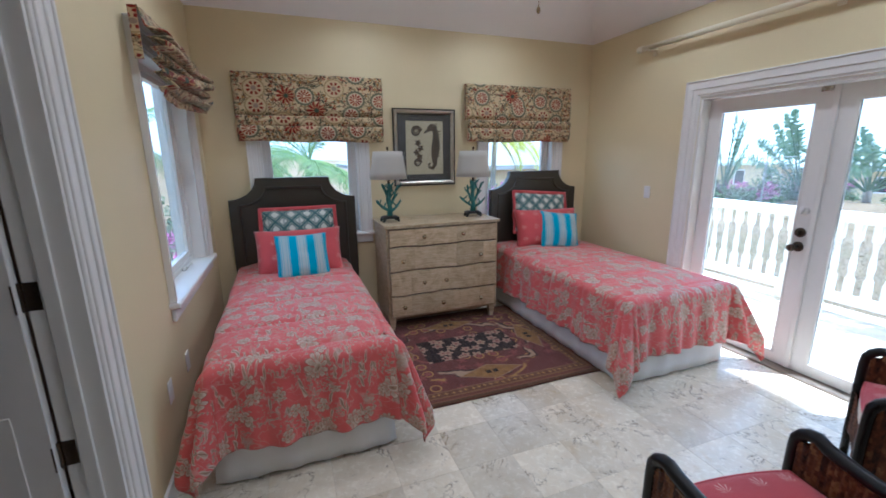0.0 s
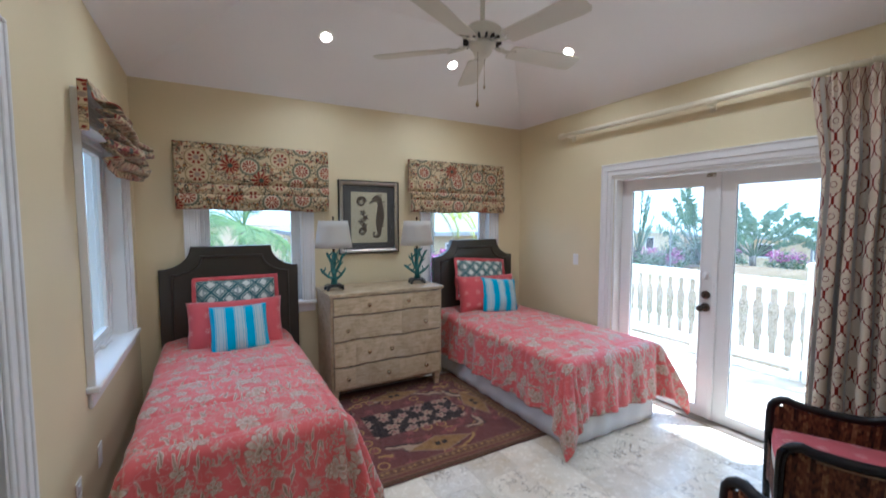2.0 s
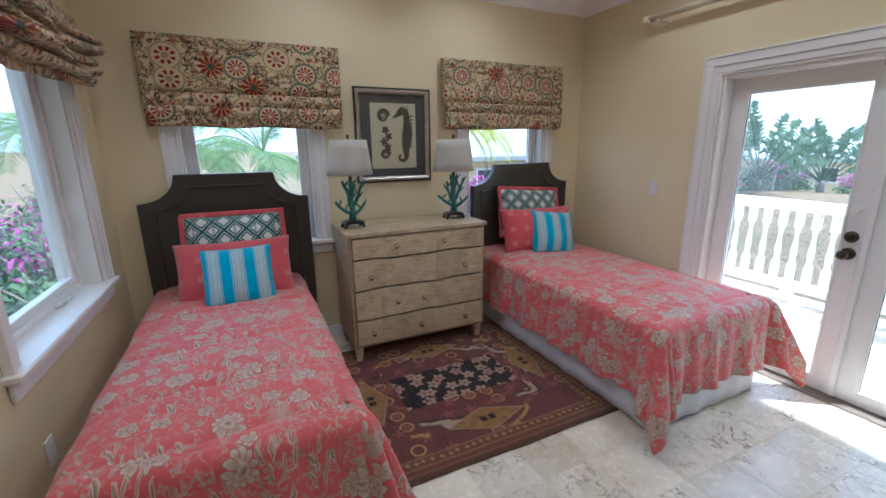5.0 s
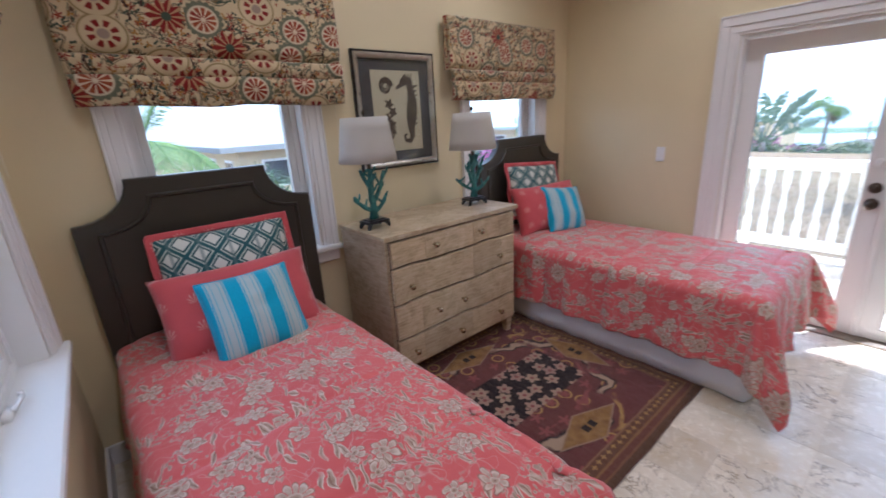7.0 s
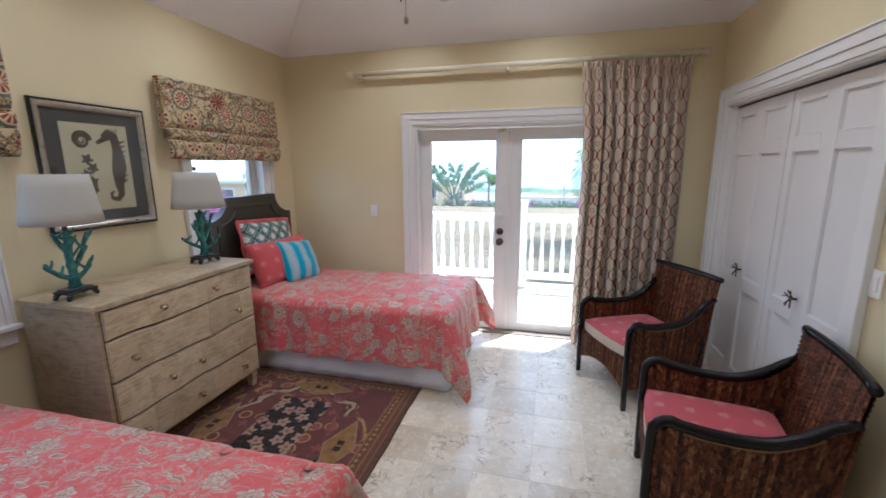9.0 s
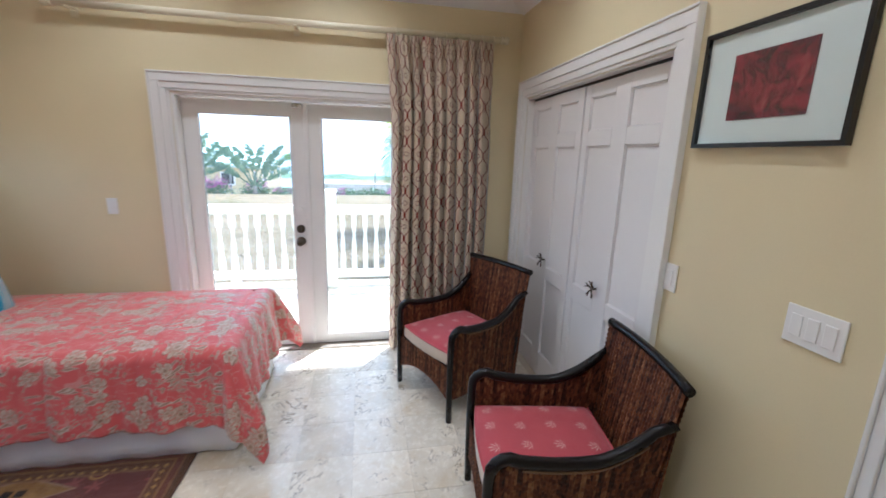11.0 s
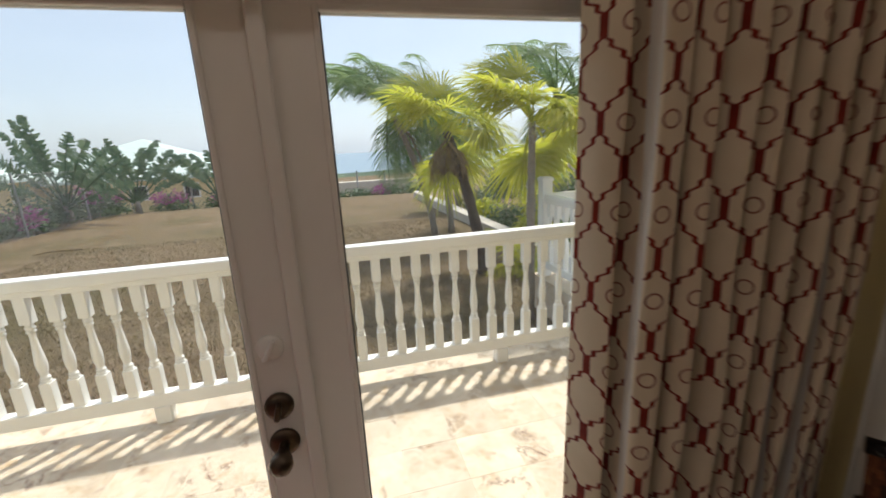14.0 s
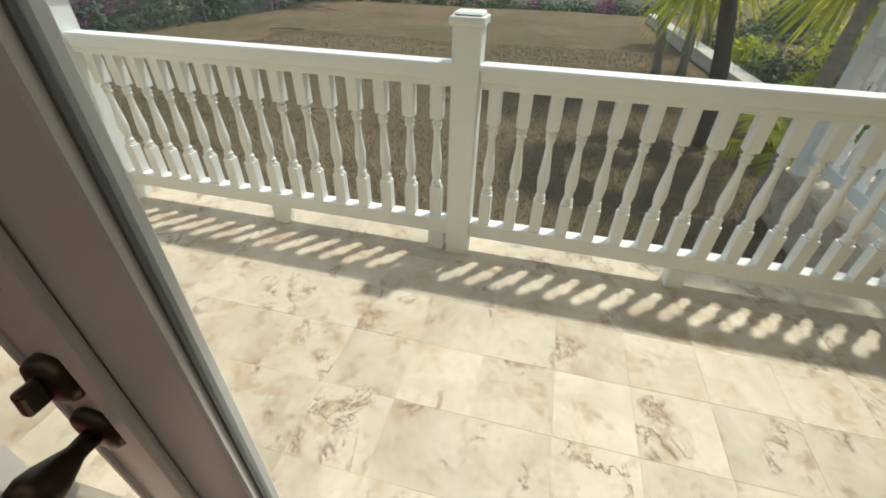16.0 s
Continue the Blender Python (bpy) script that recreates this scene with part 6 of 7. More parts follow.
def armchair(m, label):
    c = thing("armchair", label, "armchair", m, "woven armchairs")
    HWD = 0.295  # half width at the front

    def arm_z(t):
        # t from the front post (0) to the back (1)
        return 0.610 - 0.035 * math.sin(min(1, t / 0.8) * math.pi) * 0.6 - 0.02 * t + 0.11 * max(0, (t - 0.62) / 0.38) ** 2

    def arm_y(t):
        return 0.275 - 0.56 * t

    def half(t):
        return HWD - 0.025 * t

    for s in (-1, 1):
        # front leg, bend and arm in one bent rail
        pts = [(s * HWD, 0.298, 0.0), (s * HWD, 0.30, 0.15), (s * HWD, 0.302, 0.42), (s * HWD, 0.300, 0.52)]
        pts += [(s * HWD, 0.300 - 0.07 * (1 - math.cos(a)), 0.54 + 0.07 * math.sin(a)) for a in (0.4, 0.8, 1.2, 1.57)]
        pts += [(s * half(t), arm_y(t), arm_z(t)) for t in [0.14 + 0.86 * i / 14 for i in range(15)]]
        pts.append((s * 0.288, -0.352, 0.742))
        part("arm_rail", tube(bmesh.new(), pts, [0.018, 0.019, 0.020, 0.021] + [0.023] * 4 + [0.023] * 14 + [0.021, 0.018], 12), M_BLACKW, c, "black polished rail", True)
        # woven side
        def fs(u, v, s=s):
            y = 0.285 - 0.595 * u
            t = min(1, max(0, (0.275 - y) / 0.56))
            zt = arm_z(t) - 0.006 + 0.30 * max(0.0, u - 0.80) if u > 0.06 else 0.57
            zb = 0.15 - 0.03 * u
            return Vector((s * (half(t) - 0.004), y - 0.055 * u * v, zb + (zt - zb) * v))
        part("woven_side", woven(fs, lambda u, v, s=s: Vector((s, 0, 0)), 0.575, 0.45), M_WICKER, c, "braided brown seagrass", True)
        part("binding", tube(bmesh.new(), [(s * (half(t) + 0.012), arm_y(t) - 0.002, arm_z(t) - 0.027) for t in [0.16 + 0.80 * i / 14 for i in range(15)]], 0.0045, 6), M_RATTAN, c, "pale rattan cord", True)
        # rear leg
        part("leg", tube(bmesh.new(), [(s * 0.245, -0.255, 0.0), (s * 0.255, -0.27, 0.16), (s * 0.27, -0.30, 0.42)], [0.016, 0.018, 0.018], 10), M_BLACKW, c, "", True)
    # woven back, leaning and slightly hollow
    def fb(u, v):
        x = (u - 0.5) * 2
        wdt = 0.262 + 0.038 * v
        return Vector((x * wdt, -0.275 - 0.085 * v - 0.028 * (1 - x * x) * v, 0.13 + 0.745 * v))
    part("woven_back", woven(fb, lambda u, v: Vector((0, 1, 0.11)).normalized(), 0.58, 0.745), M_WICKER, c, "braided brown seagrass back", True)
    pts = []
    for i in range(13):
        x = (i / 12 - 0.5) * 2
        pts.append((x * 0.306, -0.360 - 0.028 * (1 - x * x), 0.880))
    part("top_rail", tube(bmesh.new(), pts, 0.020, 12), M_BLACKW, c, "black polished top rail", True)
    # front apron with an arched foot
    def fa(u, v):
        x = (u - 0.5) * 2
        zb = 0.145 + 0.075 * (1 - x * x)
        return Vector((x * 0.278, 0.292, zb + (0.365 - zb) * v))
    part("woven_apron", woven(fa, lambda u, v: Vector((0, 1, 0)), 0.55, 0.20), M_WICKER, c, "", True)
    part("apron_edge", tube(bmesh.new(), [((i / 10 - 0.5) * 0.55, 0.295, 0.142 + 0.075 * (1 - ((i / 10 - 0.5) * 2) ** 2)) for i in range(11)], 0.008, 8), M_WICKER, c)
    part("seat_frame", boxed(-0.268, 0.268, -0.28, 0.285, 0.33, 0.362, bev=0.006), M_BLACKW, c)

    # boxed seat cushion
    def cu(a, b):
        k = (1 - abs(a) ** 5) * (1 - abs(b) ** 5)
        return 0.443 + 0.034 * k ** 0.5
    n = 30
    bm = bmesh.new()
    uvl = bm.loops.layers.uv.new("UVMap")
    vs = [[bm.verts.new(((i / n * 2 - 1) * 0.262, 0.005 + (j / n * 2 - 1) * 0.275 + 0.022 * (1 - (i / n * 2 - 1) ** 2) * (j / n), cu(i / n * 2 - 1, j / n * 2 - 1))) for j in range(n + 1)] for i in range(n + 1)]
    for i in range(n):
        for j in range(n):
            q = [(i, j), (i + 1, j), (i + 1, j + 1), (i, j + 1)]
            fc = bm.faces.new([vs[a][b] for a, b in q])
            for lp, (a, b) in zip(fc.loops, q):
                lp[uvl].uv = (a / n * 0.53 + 0.07, b / n * 0.55 + 0.05)
    cush = part("seat_cushion", bm, M_SEAT, c, "coral linen with embroidered coral sprigs", True)
    rim = []
    for i in range(n + 1):
        rim.append(((i / n * 2 - 1) * 0.262, 0.005 - 0.275))
    for j in range(1, n + 1):
        rim.append((0.262, 0.005 + (j / n * 2 - 1) * 0.275))
    for i in range(1, n + 1):
        x = 1 - i / n * 2
        rim.append((x * 0.262, 0.005 + 0.275 + 0.022 * (1 - x * x)))
    for j in range(1, n):
        rim.append((-0.262, 0.005 + (1 - j / n * 2) * 0.275))
    bm = sheet(lambda u, v: Vector((rim[round(u * len(rim)) % len(rim)][0] * (1 + 0.012 * math.sin(v * math.pi)), rim[round(u * len(rim)) % len(rim)][1] * (1 + 0.012 * math.sin(v * math.pi)), 0.364 + 0.080 * v)), len(rim), 5, lambda u, v: (u * 2, v * 0.05), True)
    part("box_band", bm, M_PIPE, cush, "cream linen boxing", True)
    part("welt", tube(bmesh.new(), [(x, y, 0.444) for x, y in rim] + [(rim[0][0], rim[0][1], 0.444)], 0.005, 6), M_SEAT, cush, "", True)
    return c


chair = armchair(pose(3.0, 1.303, 0, 0, 0, 26.1), "dark woven seagrass armchair with black rails, coral seat, before the curtain")
chair2 = copy_thing(chair, pose(1.79, 1.188, 0, 0, 0, -9))
tagged(chair2, "dark woven seagrass armchair with black rails, coral seat, beside the closet")

# ceiling fan
fan = thing("ceiling_fan", "ivory five-blade ceiling fan with pull chain, at rest", "ceiling fan", pose(1.794, 2.672, FLAT[4] - 3.23))
part("canopy", lathe(bmesh.new(), [(0.028, 3.09), (0.045, 3.10), (0.068, 3.145), (0.075, 3.18), (0.072, 3.225), (0.03, 3.23)], 24), M_FAN, fan, "", True)
part("downrod", tube(bmesh.new(), [(0, 0, 2.725), (0, 0, 3.10)], 0.013, 12), M_FAN, fan, "", True)
part("motor", lathe(bmesh.new(), [(0.02, 2.755), (0.03, 2.740), (0.085, 2.735), (0.112, 2.715), (0.118, 2.680), (0.108, 2.660), (0.06, 2.647), (0.055, 2.637)], 28), M_FAN, fan, "", True)
vent = bmesh.new()
box(vent, 0.084, 0.1135, -0.006, 0.006, 2.641, 2.661, bev=0.001)
vent_me = mesh_of("vent_slot", vent)
vent_me.materials.append(M_BLACKFR)
for i in range(16):
    shared("vent_slot", vent_me, fan, pose(0, 0, 0, 0, 0, i * 22.5))
part("switch_housing", lathe(bmesh.new(), [(0.075, 2.643), (0.078, 2.623), (0.060, 2.610), (0.052, 2.585), (0.035, 2.567), (0.012, 2.559), (0.002, 2.558)], 24), M_FAN, fan, "", True)
iron = bmesh.new()
tube(iron, [(0.07, 0, 2.637), (0.12, 0, 2.622), (0.16, 0.012, 2.617), (0.215, 0.026, 2.619)], [0.011, 0.008, 0.009, 0.007], 8, 0.5)
tube(iron, [(0.12, 0, 2.622), (0.16, -0.014, 2.617), (0.215, -0.028, 2.617)], [0.008, 0.009, 0.007], 8, 0.5)
tube(iron, [(0.10, 0.014, 2.630), (0.13, 0.024, 2.623), (0.14, 0.010, 2.621)], 0.006, 8, 0.6)
tube(iron, [(0.10, -0.014, 2.630), (0.13, -0.024, 2.623), (0.14, -0.010, 2.621)], 0.006, 8, 0.6)
iron_me = mesh_of("blade_iron", iron, True)
iron_me.materials.append(M_FAN)
blade = bmesh.new()
pts = [(0.185, -0.052), (0.20, -0.058), (0.60, -0.072), (0.655, -0.066), (0.668, -0.045), (0.668, 0.045), (0.655, 0.066), (0.60, 0.072), (0.20, 0.058), (0.185, 0.052)]
lo = [blade.verts.new((x, y, 2.619 - y * 0.21)) for x, y in pts]
hi = [blade.verts.new((x, y, 2.625 - y * 0.21)) for x, y in pts]
blade.faces.new(lo[::-1])
blade.faces.new(hi)
for i in range(len(pts)):
    j = (i + 1) % len(pts)
    blade.faces.new((lo[i], lo[j], hi[j], hi[i]))
blade_me = mesh_of("blade", blade)
blade_me.materials.append(M_FAN)
for i in range(5):
    a = FAN_TURN + i * 72
    shared("blade_iron", iron_me, fan, pose(0, 0, 0, 0, 0, a))
    shared("blade", blade_me, fan, pose(0, 0, 0, 0, 0, a))
bm = tube(bmesh.new(), [(-0.045, -0.02, 2.585), (-0.047, -0.021, 2.30)], 0.0016, 6)
lathe(bm, [(0.002, 2.305), (0.008, 2.298), (0.010, 2.285), (0.007, 2.272), (0.001, 2.27)], 12, at=(-0.047, -0.021, 0))
part("pull_chain", bm, M_BRASS, fan, "thin pull chain with bronze bob", True)
bm = tube(bmesh.new(), [(0.035, 0.03, 2.585), (0.036, 0.031, 2.415)], 0.0013, 6)
lathe(bm, [(0.002, 2.420), (0.006, 2.413), (0.005, 2.400), (0.001, 2.395)], 12, at=(0.036, 0.031, 0))
part("pull_chain", bm, M_BRASS, fan, "", True)
# ---- outdoors: materials ----
def lawn_mat():
    n = Nodes("dry_lawn")
    o = n.uv(True)
    big = n.noise(o, 0.22, 5, 0.6)
    mid = n.noise(o, 2.4, 5, 0.65)
    fine = n.noise(n.scaled(o, (1, 1, 1)), 45, 4, 0.75)
    col = n.ramp(mid, (0.3, (0.15, 0.105, 0.06)), (0.55, (0.23, 0.165, 0.10)), (0.75, (0.31, 0.23, 0.145)))
    green = n.ramp(big, (0.48, 0.0), (0.66, 0.6))
    col = n.mix(green, col, (0.085, 0.085, 0.03))
    col = n.mix(n.math("MULTIPLY", n.ramp(fine, (0.38, 1.0), (0.56, 0.0)), 0.75), col, (0.055, 0.042, 0.026))
    n.bump(n.math("ADD", fine, mid), 0.8, 0.03)
    return n.done(col, 0.95, spec=0.1)


def leaf_mat(name, dark, light, trans=0.35):
    n = Nodes(name)
    o = n.uv(True)
    rnd = n.node("NewGeometry").outputs["Random Per Island"]
    f = n.math("MULTIPLY_ADD", n.noise(o, 1.6, 3), 0.5, n.math("MULTIPLY", rnd, 0.5))
    col = n.ramp(f, (0.25, dark), (0.75, light))
    n.done(col, 0.5, spec=0.35)
    tr, ad, out = n.node("BsdfTranslucent"), n.node("MixShader"), n.t.nodes["Material Output"]
    n.link(col, tr.inputs[0])
    ad.inputs[0].default_value = trans
    n.link(n.b.outputs[0], ad.inputs[1])
    n.link(tr.outputs[0], ad.inputs[2])
    n.link(ad.outputs[0], out.inputs[0])
    return n.mat


def bark_mat(name, a, b):
    n = Nodes(name)
    o = n.uv(True)
    rings = n.noise(n.scaled(o, (1, 1, 9)), 3.0, 4)
    fine = n.noise(n.scaled(o, (8, 8, 2)), 9, 4)
    n.bump(n.math("ADD", rings, fine), 0.7, 0.02)
    return n.done(n.ramp(n.math("MULTIPLY_ADD", rings, 0.6, n.math("MULTIPLY", fine, 0.4)), (0.3, a), (0.7, b)), 0.9)


M_LAWN = lawn_mat()
M_FROND = leaf_mat("palm_frond_green", (0.10, 0.18, 0.06), (0.25, 0.36, 0.12), 0.65)
M_FRONDY = leaf_mat("palm_frond_yellow_green", (0.33, 0.38, 0.03), (0.62, 0.60, 0.08), 0.7)
M_DEADF = leaf_mat("dry_frond", (0.13, 0.085, 0.04), (0.27, 0.19, 0.09))
M_HEDGE = leaf_mat("hedge_leaf", (0.04, 0.08, 0.035), (0.11, 0.17, 0.07), 0.3)
M_PINK = leaf_mat("bougainvillea_bract", (0.30, 0.05, 0.20), (0.50, 0.13, 0.36), 0.4)
M_TRAV = leaf_mat("paddle_leaf", (0.07, 0.135, 0.075), (0.19, 0.26, 0.15), 0.4)
M_BARK = bark_mat("palm_bark", (0.16, 0.13, 0.10), (0.32, 0.28, 0.23))
M_DBARK = bark_mat("shaggy_bark", (0.035, 0.024, 0.016), (0.10, 0.07, 0.045))
M_STONEW = paint("weathered_wall_render", (0.52, 0.47, 0.40), 0.9, 0.15, 0.4, 30)
M_METROOF = paint("pale_green_metal_roof", (0.50, 0.58, 0.53), 0.5, 0.06, 0.1, 12)
M_DARKGL = paint("dark_far_window", (0.03, 0.035, 0.04), 0.15)


def sea_mat():
    n = Nodes("hazy_sea")
    o = n.uv(True)
    f = n.noise(n.scaled(o, (1, 3, 1)), 0.02, 5)
    return n.done(n.ramp(f, (0.3, (0.13, 0.21, 0.27)), (0.7, (0.20, 0.28, 0.34))), 0.35)


# ---- ground, sea ----
def ground_z(x, y):
    z = -0.48
    far = max(0.0, x - 23.0)
    z -= 5.0 * (1 - math.exp(-far / 30)) + 20 * (1 - math.exp(-max(0, far - 40) / 160))
    z += 0.05 * fbm(x * 0.25, y * 0.25, 2) * min(1, max(0, x - 6) / 4)
    if y > 13:
        z -= 2.5 * (1 - math.exp(-(y - 13) / 20))
    return z


def spread(a, b, n, k):
    return [a + (b - a) * (math.sinh(k * (i / n * 2 - 1)) / math.sinh(k) * 0.5 + 0.5) for i in range(n + 1)]


gx = [v + 8 for v in spread(-3000, 3000, 130, 8.5)]
gy = [v + 4 for v in spread(-3000, 3000, 130, 8.5)]
bm = bmesh.new()
gv = [[bm.verts.new((x, y, ground_z(x, y))) for y in gy] for x in gx]
for i in range(len(gx) - 1):
    for j in range(len(gy) - 1):
        bm.faces.new((gv[i][j], gv[i + 1][j], gv[i + 1][j + 1], gv[i][j + 1]))
solo("ground", bm, M_LAWN, "dry brown lawn falling away towards the sea", "lawn", smooth=True, kind="structure")
bm = bmesh.new()
q = [bm.verts.new(p) for p in ((260, -3500, -23.5), (4500, -3500, -23.5), (4500, 3500, -23.5), (260, 3500, -23.5))]
bm.faces.new(q)
solo("water", bm, sea_mat(), "hazy grey-blue sea in the distance", "sea", kind="structure")
# low coast and pale roofs across the bay
bm = bmesh.new()
for i in range(60):
    y0, y1 = -500 + i * 26, -500 + (i + 1) * 26
    h0, h1 = [max(0.5, 5 + 7 * fbm(v * 0.006, 3.3) + 3 * fbm(v * 0.03, 1.1)) for v in (y0, y1)]
    a = [bm.verts.new(p) for p in ((420, y0, -24), (420, y1, -24), (440, y1, -24 + h1), (440, y0, -24 + h0), (520, y1, -24), (520, y0, -24))]
    bm.faces.new((a[0], a[1], a[2], a[3]))
    bm.faces.new((a[3], a[2], a[4], a[5]))
solo("backdrop", bm, M_HEDGE, "low wooded coast across the water", "coast", kind="structure")

# ---- roof over the room, unseen, with eaves added to block sun ----
bm = bmesh.new()
# overhang chosen to shorten the sun patch inside the french doors
OV = 0.72
rings = []
for lift in (0.0, 0.08):
    rings.append([bm.verts.new((x, y, 2.71 + lift)) for x, y in ((X0 - OV, Y0 - OV), (X1 + OV, Y0 - OV), (X1 + OV, Y1 + OV), (X0 - OV, Y1 + OV))] + [bm.verts.new((APEX.x, APEX.y, 3.70 + lift))])
for r, flip in ((rings[0], True), (rings[1], False)):
    for a in range(4):
        f = (r[a], r[(a + 1) % 4], r[4])
        bm.faces.new(f[::-1] if flip else f)
for a in range(4):
    bm.faces.new((rings[0][a], rings[0][(a + 1) % 4], rings[1][(a + 1) % 4], rings[1][a]))
solo("roof", bm, M_METROOF, "unseen pale metal hipped roof, eaves added to cut the sun", "roof", kind="structure")
wing = bmesh.new()
box(wing, X1 + TE, 5.64, -0.40, -0.10, -0.6, 3.3)
solo("wall_wing", wing, M_OUTWALL, "yellow stucco wall closing the terrace", "wall", kind="structure")

# ---- balustrades ----
def baluster_mesh():
    bm = bmesh.new()
    h = 0.725
    w = 0.030
    box(bm, -w, w, -w, w, 0.0, 0.185, bev=0.003)
    box(bm, -w, w, -w, w, h - 0.165, h, bev=0.003)
    prof = [(0.024, 0.125), (0.029, 0.130), (0.029, 0.138), (0.022, 0.144), (0.020, 0.150), (0.027, 0.156), (0.027, 0.164), (0.020, 0.170), (0.019, 0.185), (0.025, 0.22), (0.029, 0.26), (0.028, 0.30), (0.023, 0.36), (0.018, 0.43), (0.016, 0.48), (0.017, 0.505), (0.024, 0.512), (0.025, 0.520), (0.019, 0.526), (0.019, 0.535), (0.026, 0.541), (0.026, 0.550), (0.020, 0.557), (0.022, 0.575)]
    lathe(bm, [(r, 0.185 + (z - 0.125) * 0.833) for r, z in prof], 14)
    me = mesh_of("baluster", bm)
    for p in me.polygons:
        p.use_smooth = len(p.vertices) == 4 and 0.186 < p.center.z < 0.559
    me.materials.append(M_RAIL)
    return me


BAL = baluster_mesh()


def balustrade(x0, y0, x1, y1, z, n, label, feet=()):
    L = math.hypot(x1 - x0, y1 - y0)
    b = thing("balustrade", label, "balustrade", pose(x0, y0, z, 0, 0, math.degrees(math.atan2(y1 - y0, x1 - x0))), "terrace balustrades")
    bm = boxed(0, L, -0.047, 0.047, 0.955, 1.03, bev=0.012, seg=2)
    box(bm, 0, L, -0.036, 0.036, 0.925, 0.956, bev=0.003)
    part("top_rail", bm, M_RAIL, b)
    part("bottom_rail", boxed(0, L, -0.038, 0.038, 0.115, 0.205, bev=0.005), M_RAIL, b)
    for i in range(n):
        shared("baluster", BAL, b, pose(0.075 + (L - 0.15) * i / (n - 1), 0, 0.203))
    for f in feet:
        part("foot", boxed(f * L - 0.045, f * L + 0.045, -0.045, 0.045, 0.0, 0.116, bev=0.004), M_RAIL, b)
    return b


def rail_post(x, y, z, h=1.23, w=0.063):
    p = thing("railing_post", "square white painted railing post with a flat cap", "railing post", pose(x, y, z), "railing posts")
    part("shaft", boxed(-w, w, -w, w, 0, h - 0.05, bev=0.004), M_RAIL, p)
    bm = boxed(-w - 0.012, w + 0.012, -w - 0.012, w + 0.012, h - 0.05, h - 0.015, bev=0.006, seg=2)
    box(bm, -w, w, -w, w, h - 0.015, h, bev=0.008)
    part("cap", bm, M_RAIL, p)
    return p


TZ = -0.03
for y in (2.345, 4.63, -0.02):
    rail_post(5.60, y, TZ)
balustrade(5.60, 2.281, 5.60, 0.045, TZ, 16, "white turned-baluster railing along the terrace edge", (0.5,))
balustrade(5.60, 4.566, 5.60, 2.409, TZ, 15, "white turned-baluster railing along the terrace edge", (0.5, 0.97))
balustrade(5.536, 4.63, X1 + TE + 0.005, 4.63, TZ, 11, "white turned-baluster railing returning to the house", (0.05,))
# the next terrace
rail_post(7.40, -0.16, TZ)
balustrade(5.70, -0.16, 7.335, -0.16, TZ, 10, "white turned-baluster railing of the next terrace", (0.5,))
balustrade(7.40, -0.225, 7.40, -4.0, TZ, 24, "white turned-baluster railing of the next terrace", (0.3, 0.7))
solo("next_terrace", boxed(5.66, 7.52, -4.2, -0.06, -0.7, TZ), M_TILEOUT, "raised travertine base of the next terrace", "terrace", kind="structure")

# ---- garden ----
def frond(bm, base, az, el, length, droop, width, rnd, pairs=38, curl=0.0):
    """One feather frond: an arching rib with paired narrow leaflets."""
    d = Vector((math.cos(az) * math.cos(el), math.sin(az) * math.cos(el), math.sin(el)))
    side = Vector((-math.sin(az), math.cos(az), 0))
    pts, p, e = [], base.copy(), el
    n = 14
    for i in range(n + 1):
        pts.append(p.copy())
        e -= droop / n * (0.5 + i / n)
        p = p + Vector((math.cos(az) * math.cos(e), math.sin(az) * math.cos(e), math.sin(e))) * length / n
    tube(bm, pts, [0.022 * (1 - 0.85 * i / n) + 0.003 for i in range(n + 1)], 4)
    for k in range(pairs):
        t = 0.14 + 0.85 * (k + 0.5) / pairs
        f = t * n
        i = min(n - 1, int(f))
        q = pts[i].lerp(pts[i + 1], f - i)
        ax = (pts[i + 1] - pts[i]).normalized()
        up = side.cross(ax).normalized()
        l = width * (0.35 + 0.65 * math.sin(math.pi * min(1, 0.12 + t * 0.86))) * rnd.uniform(0.85, 1.1)
        for s in (-1, 1):
            o = (side * s * 0.80 + ax * 0.60 + up * rnd.uniform(0.10, 0.50)).normalized()
            w = ax * 0.013 + up * 0.008
            mid = q + o * l * 0.55
            tip = q + o * l * 0.95 - Vector((0, 0, l * (0.08 + 0.22 * rnd.random() + curl)))
            a, b, c, e2, g = bm.verts.new(q - w * 0.5), bm.verts.new(q + w * 0.5), bm.verts.new(mid + w), bm.verts.new(mid - w), bm.verts.new(tip)
            bm.faces.new((a, b, c, e2))
            bm.faces.new((e2, c, g))


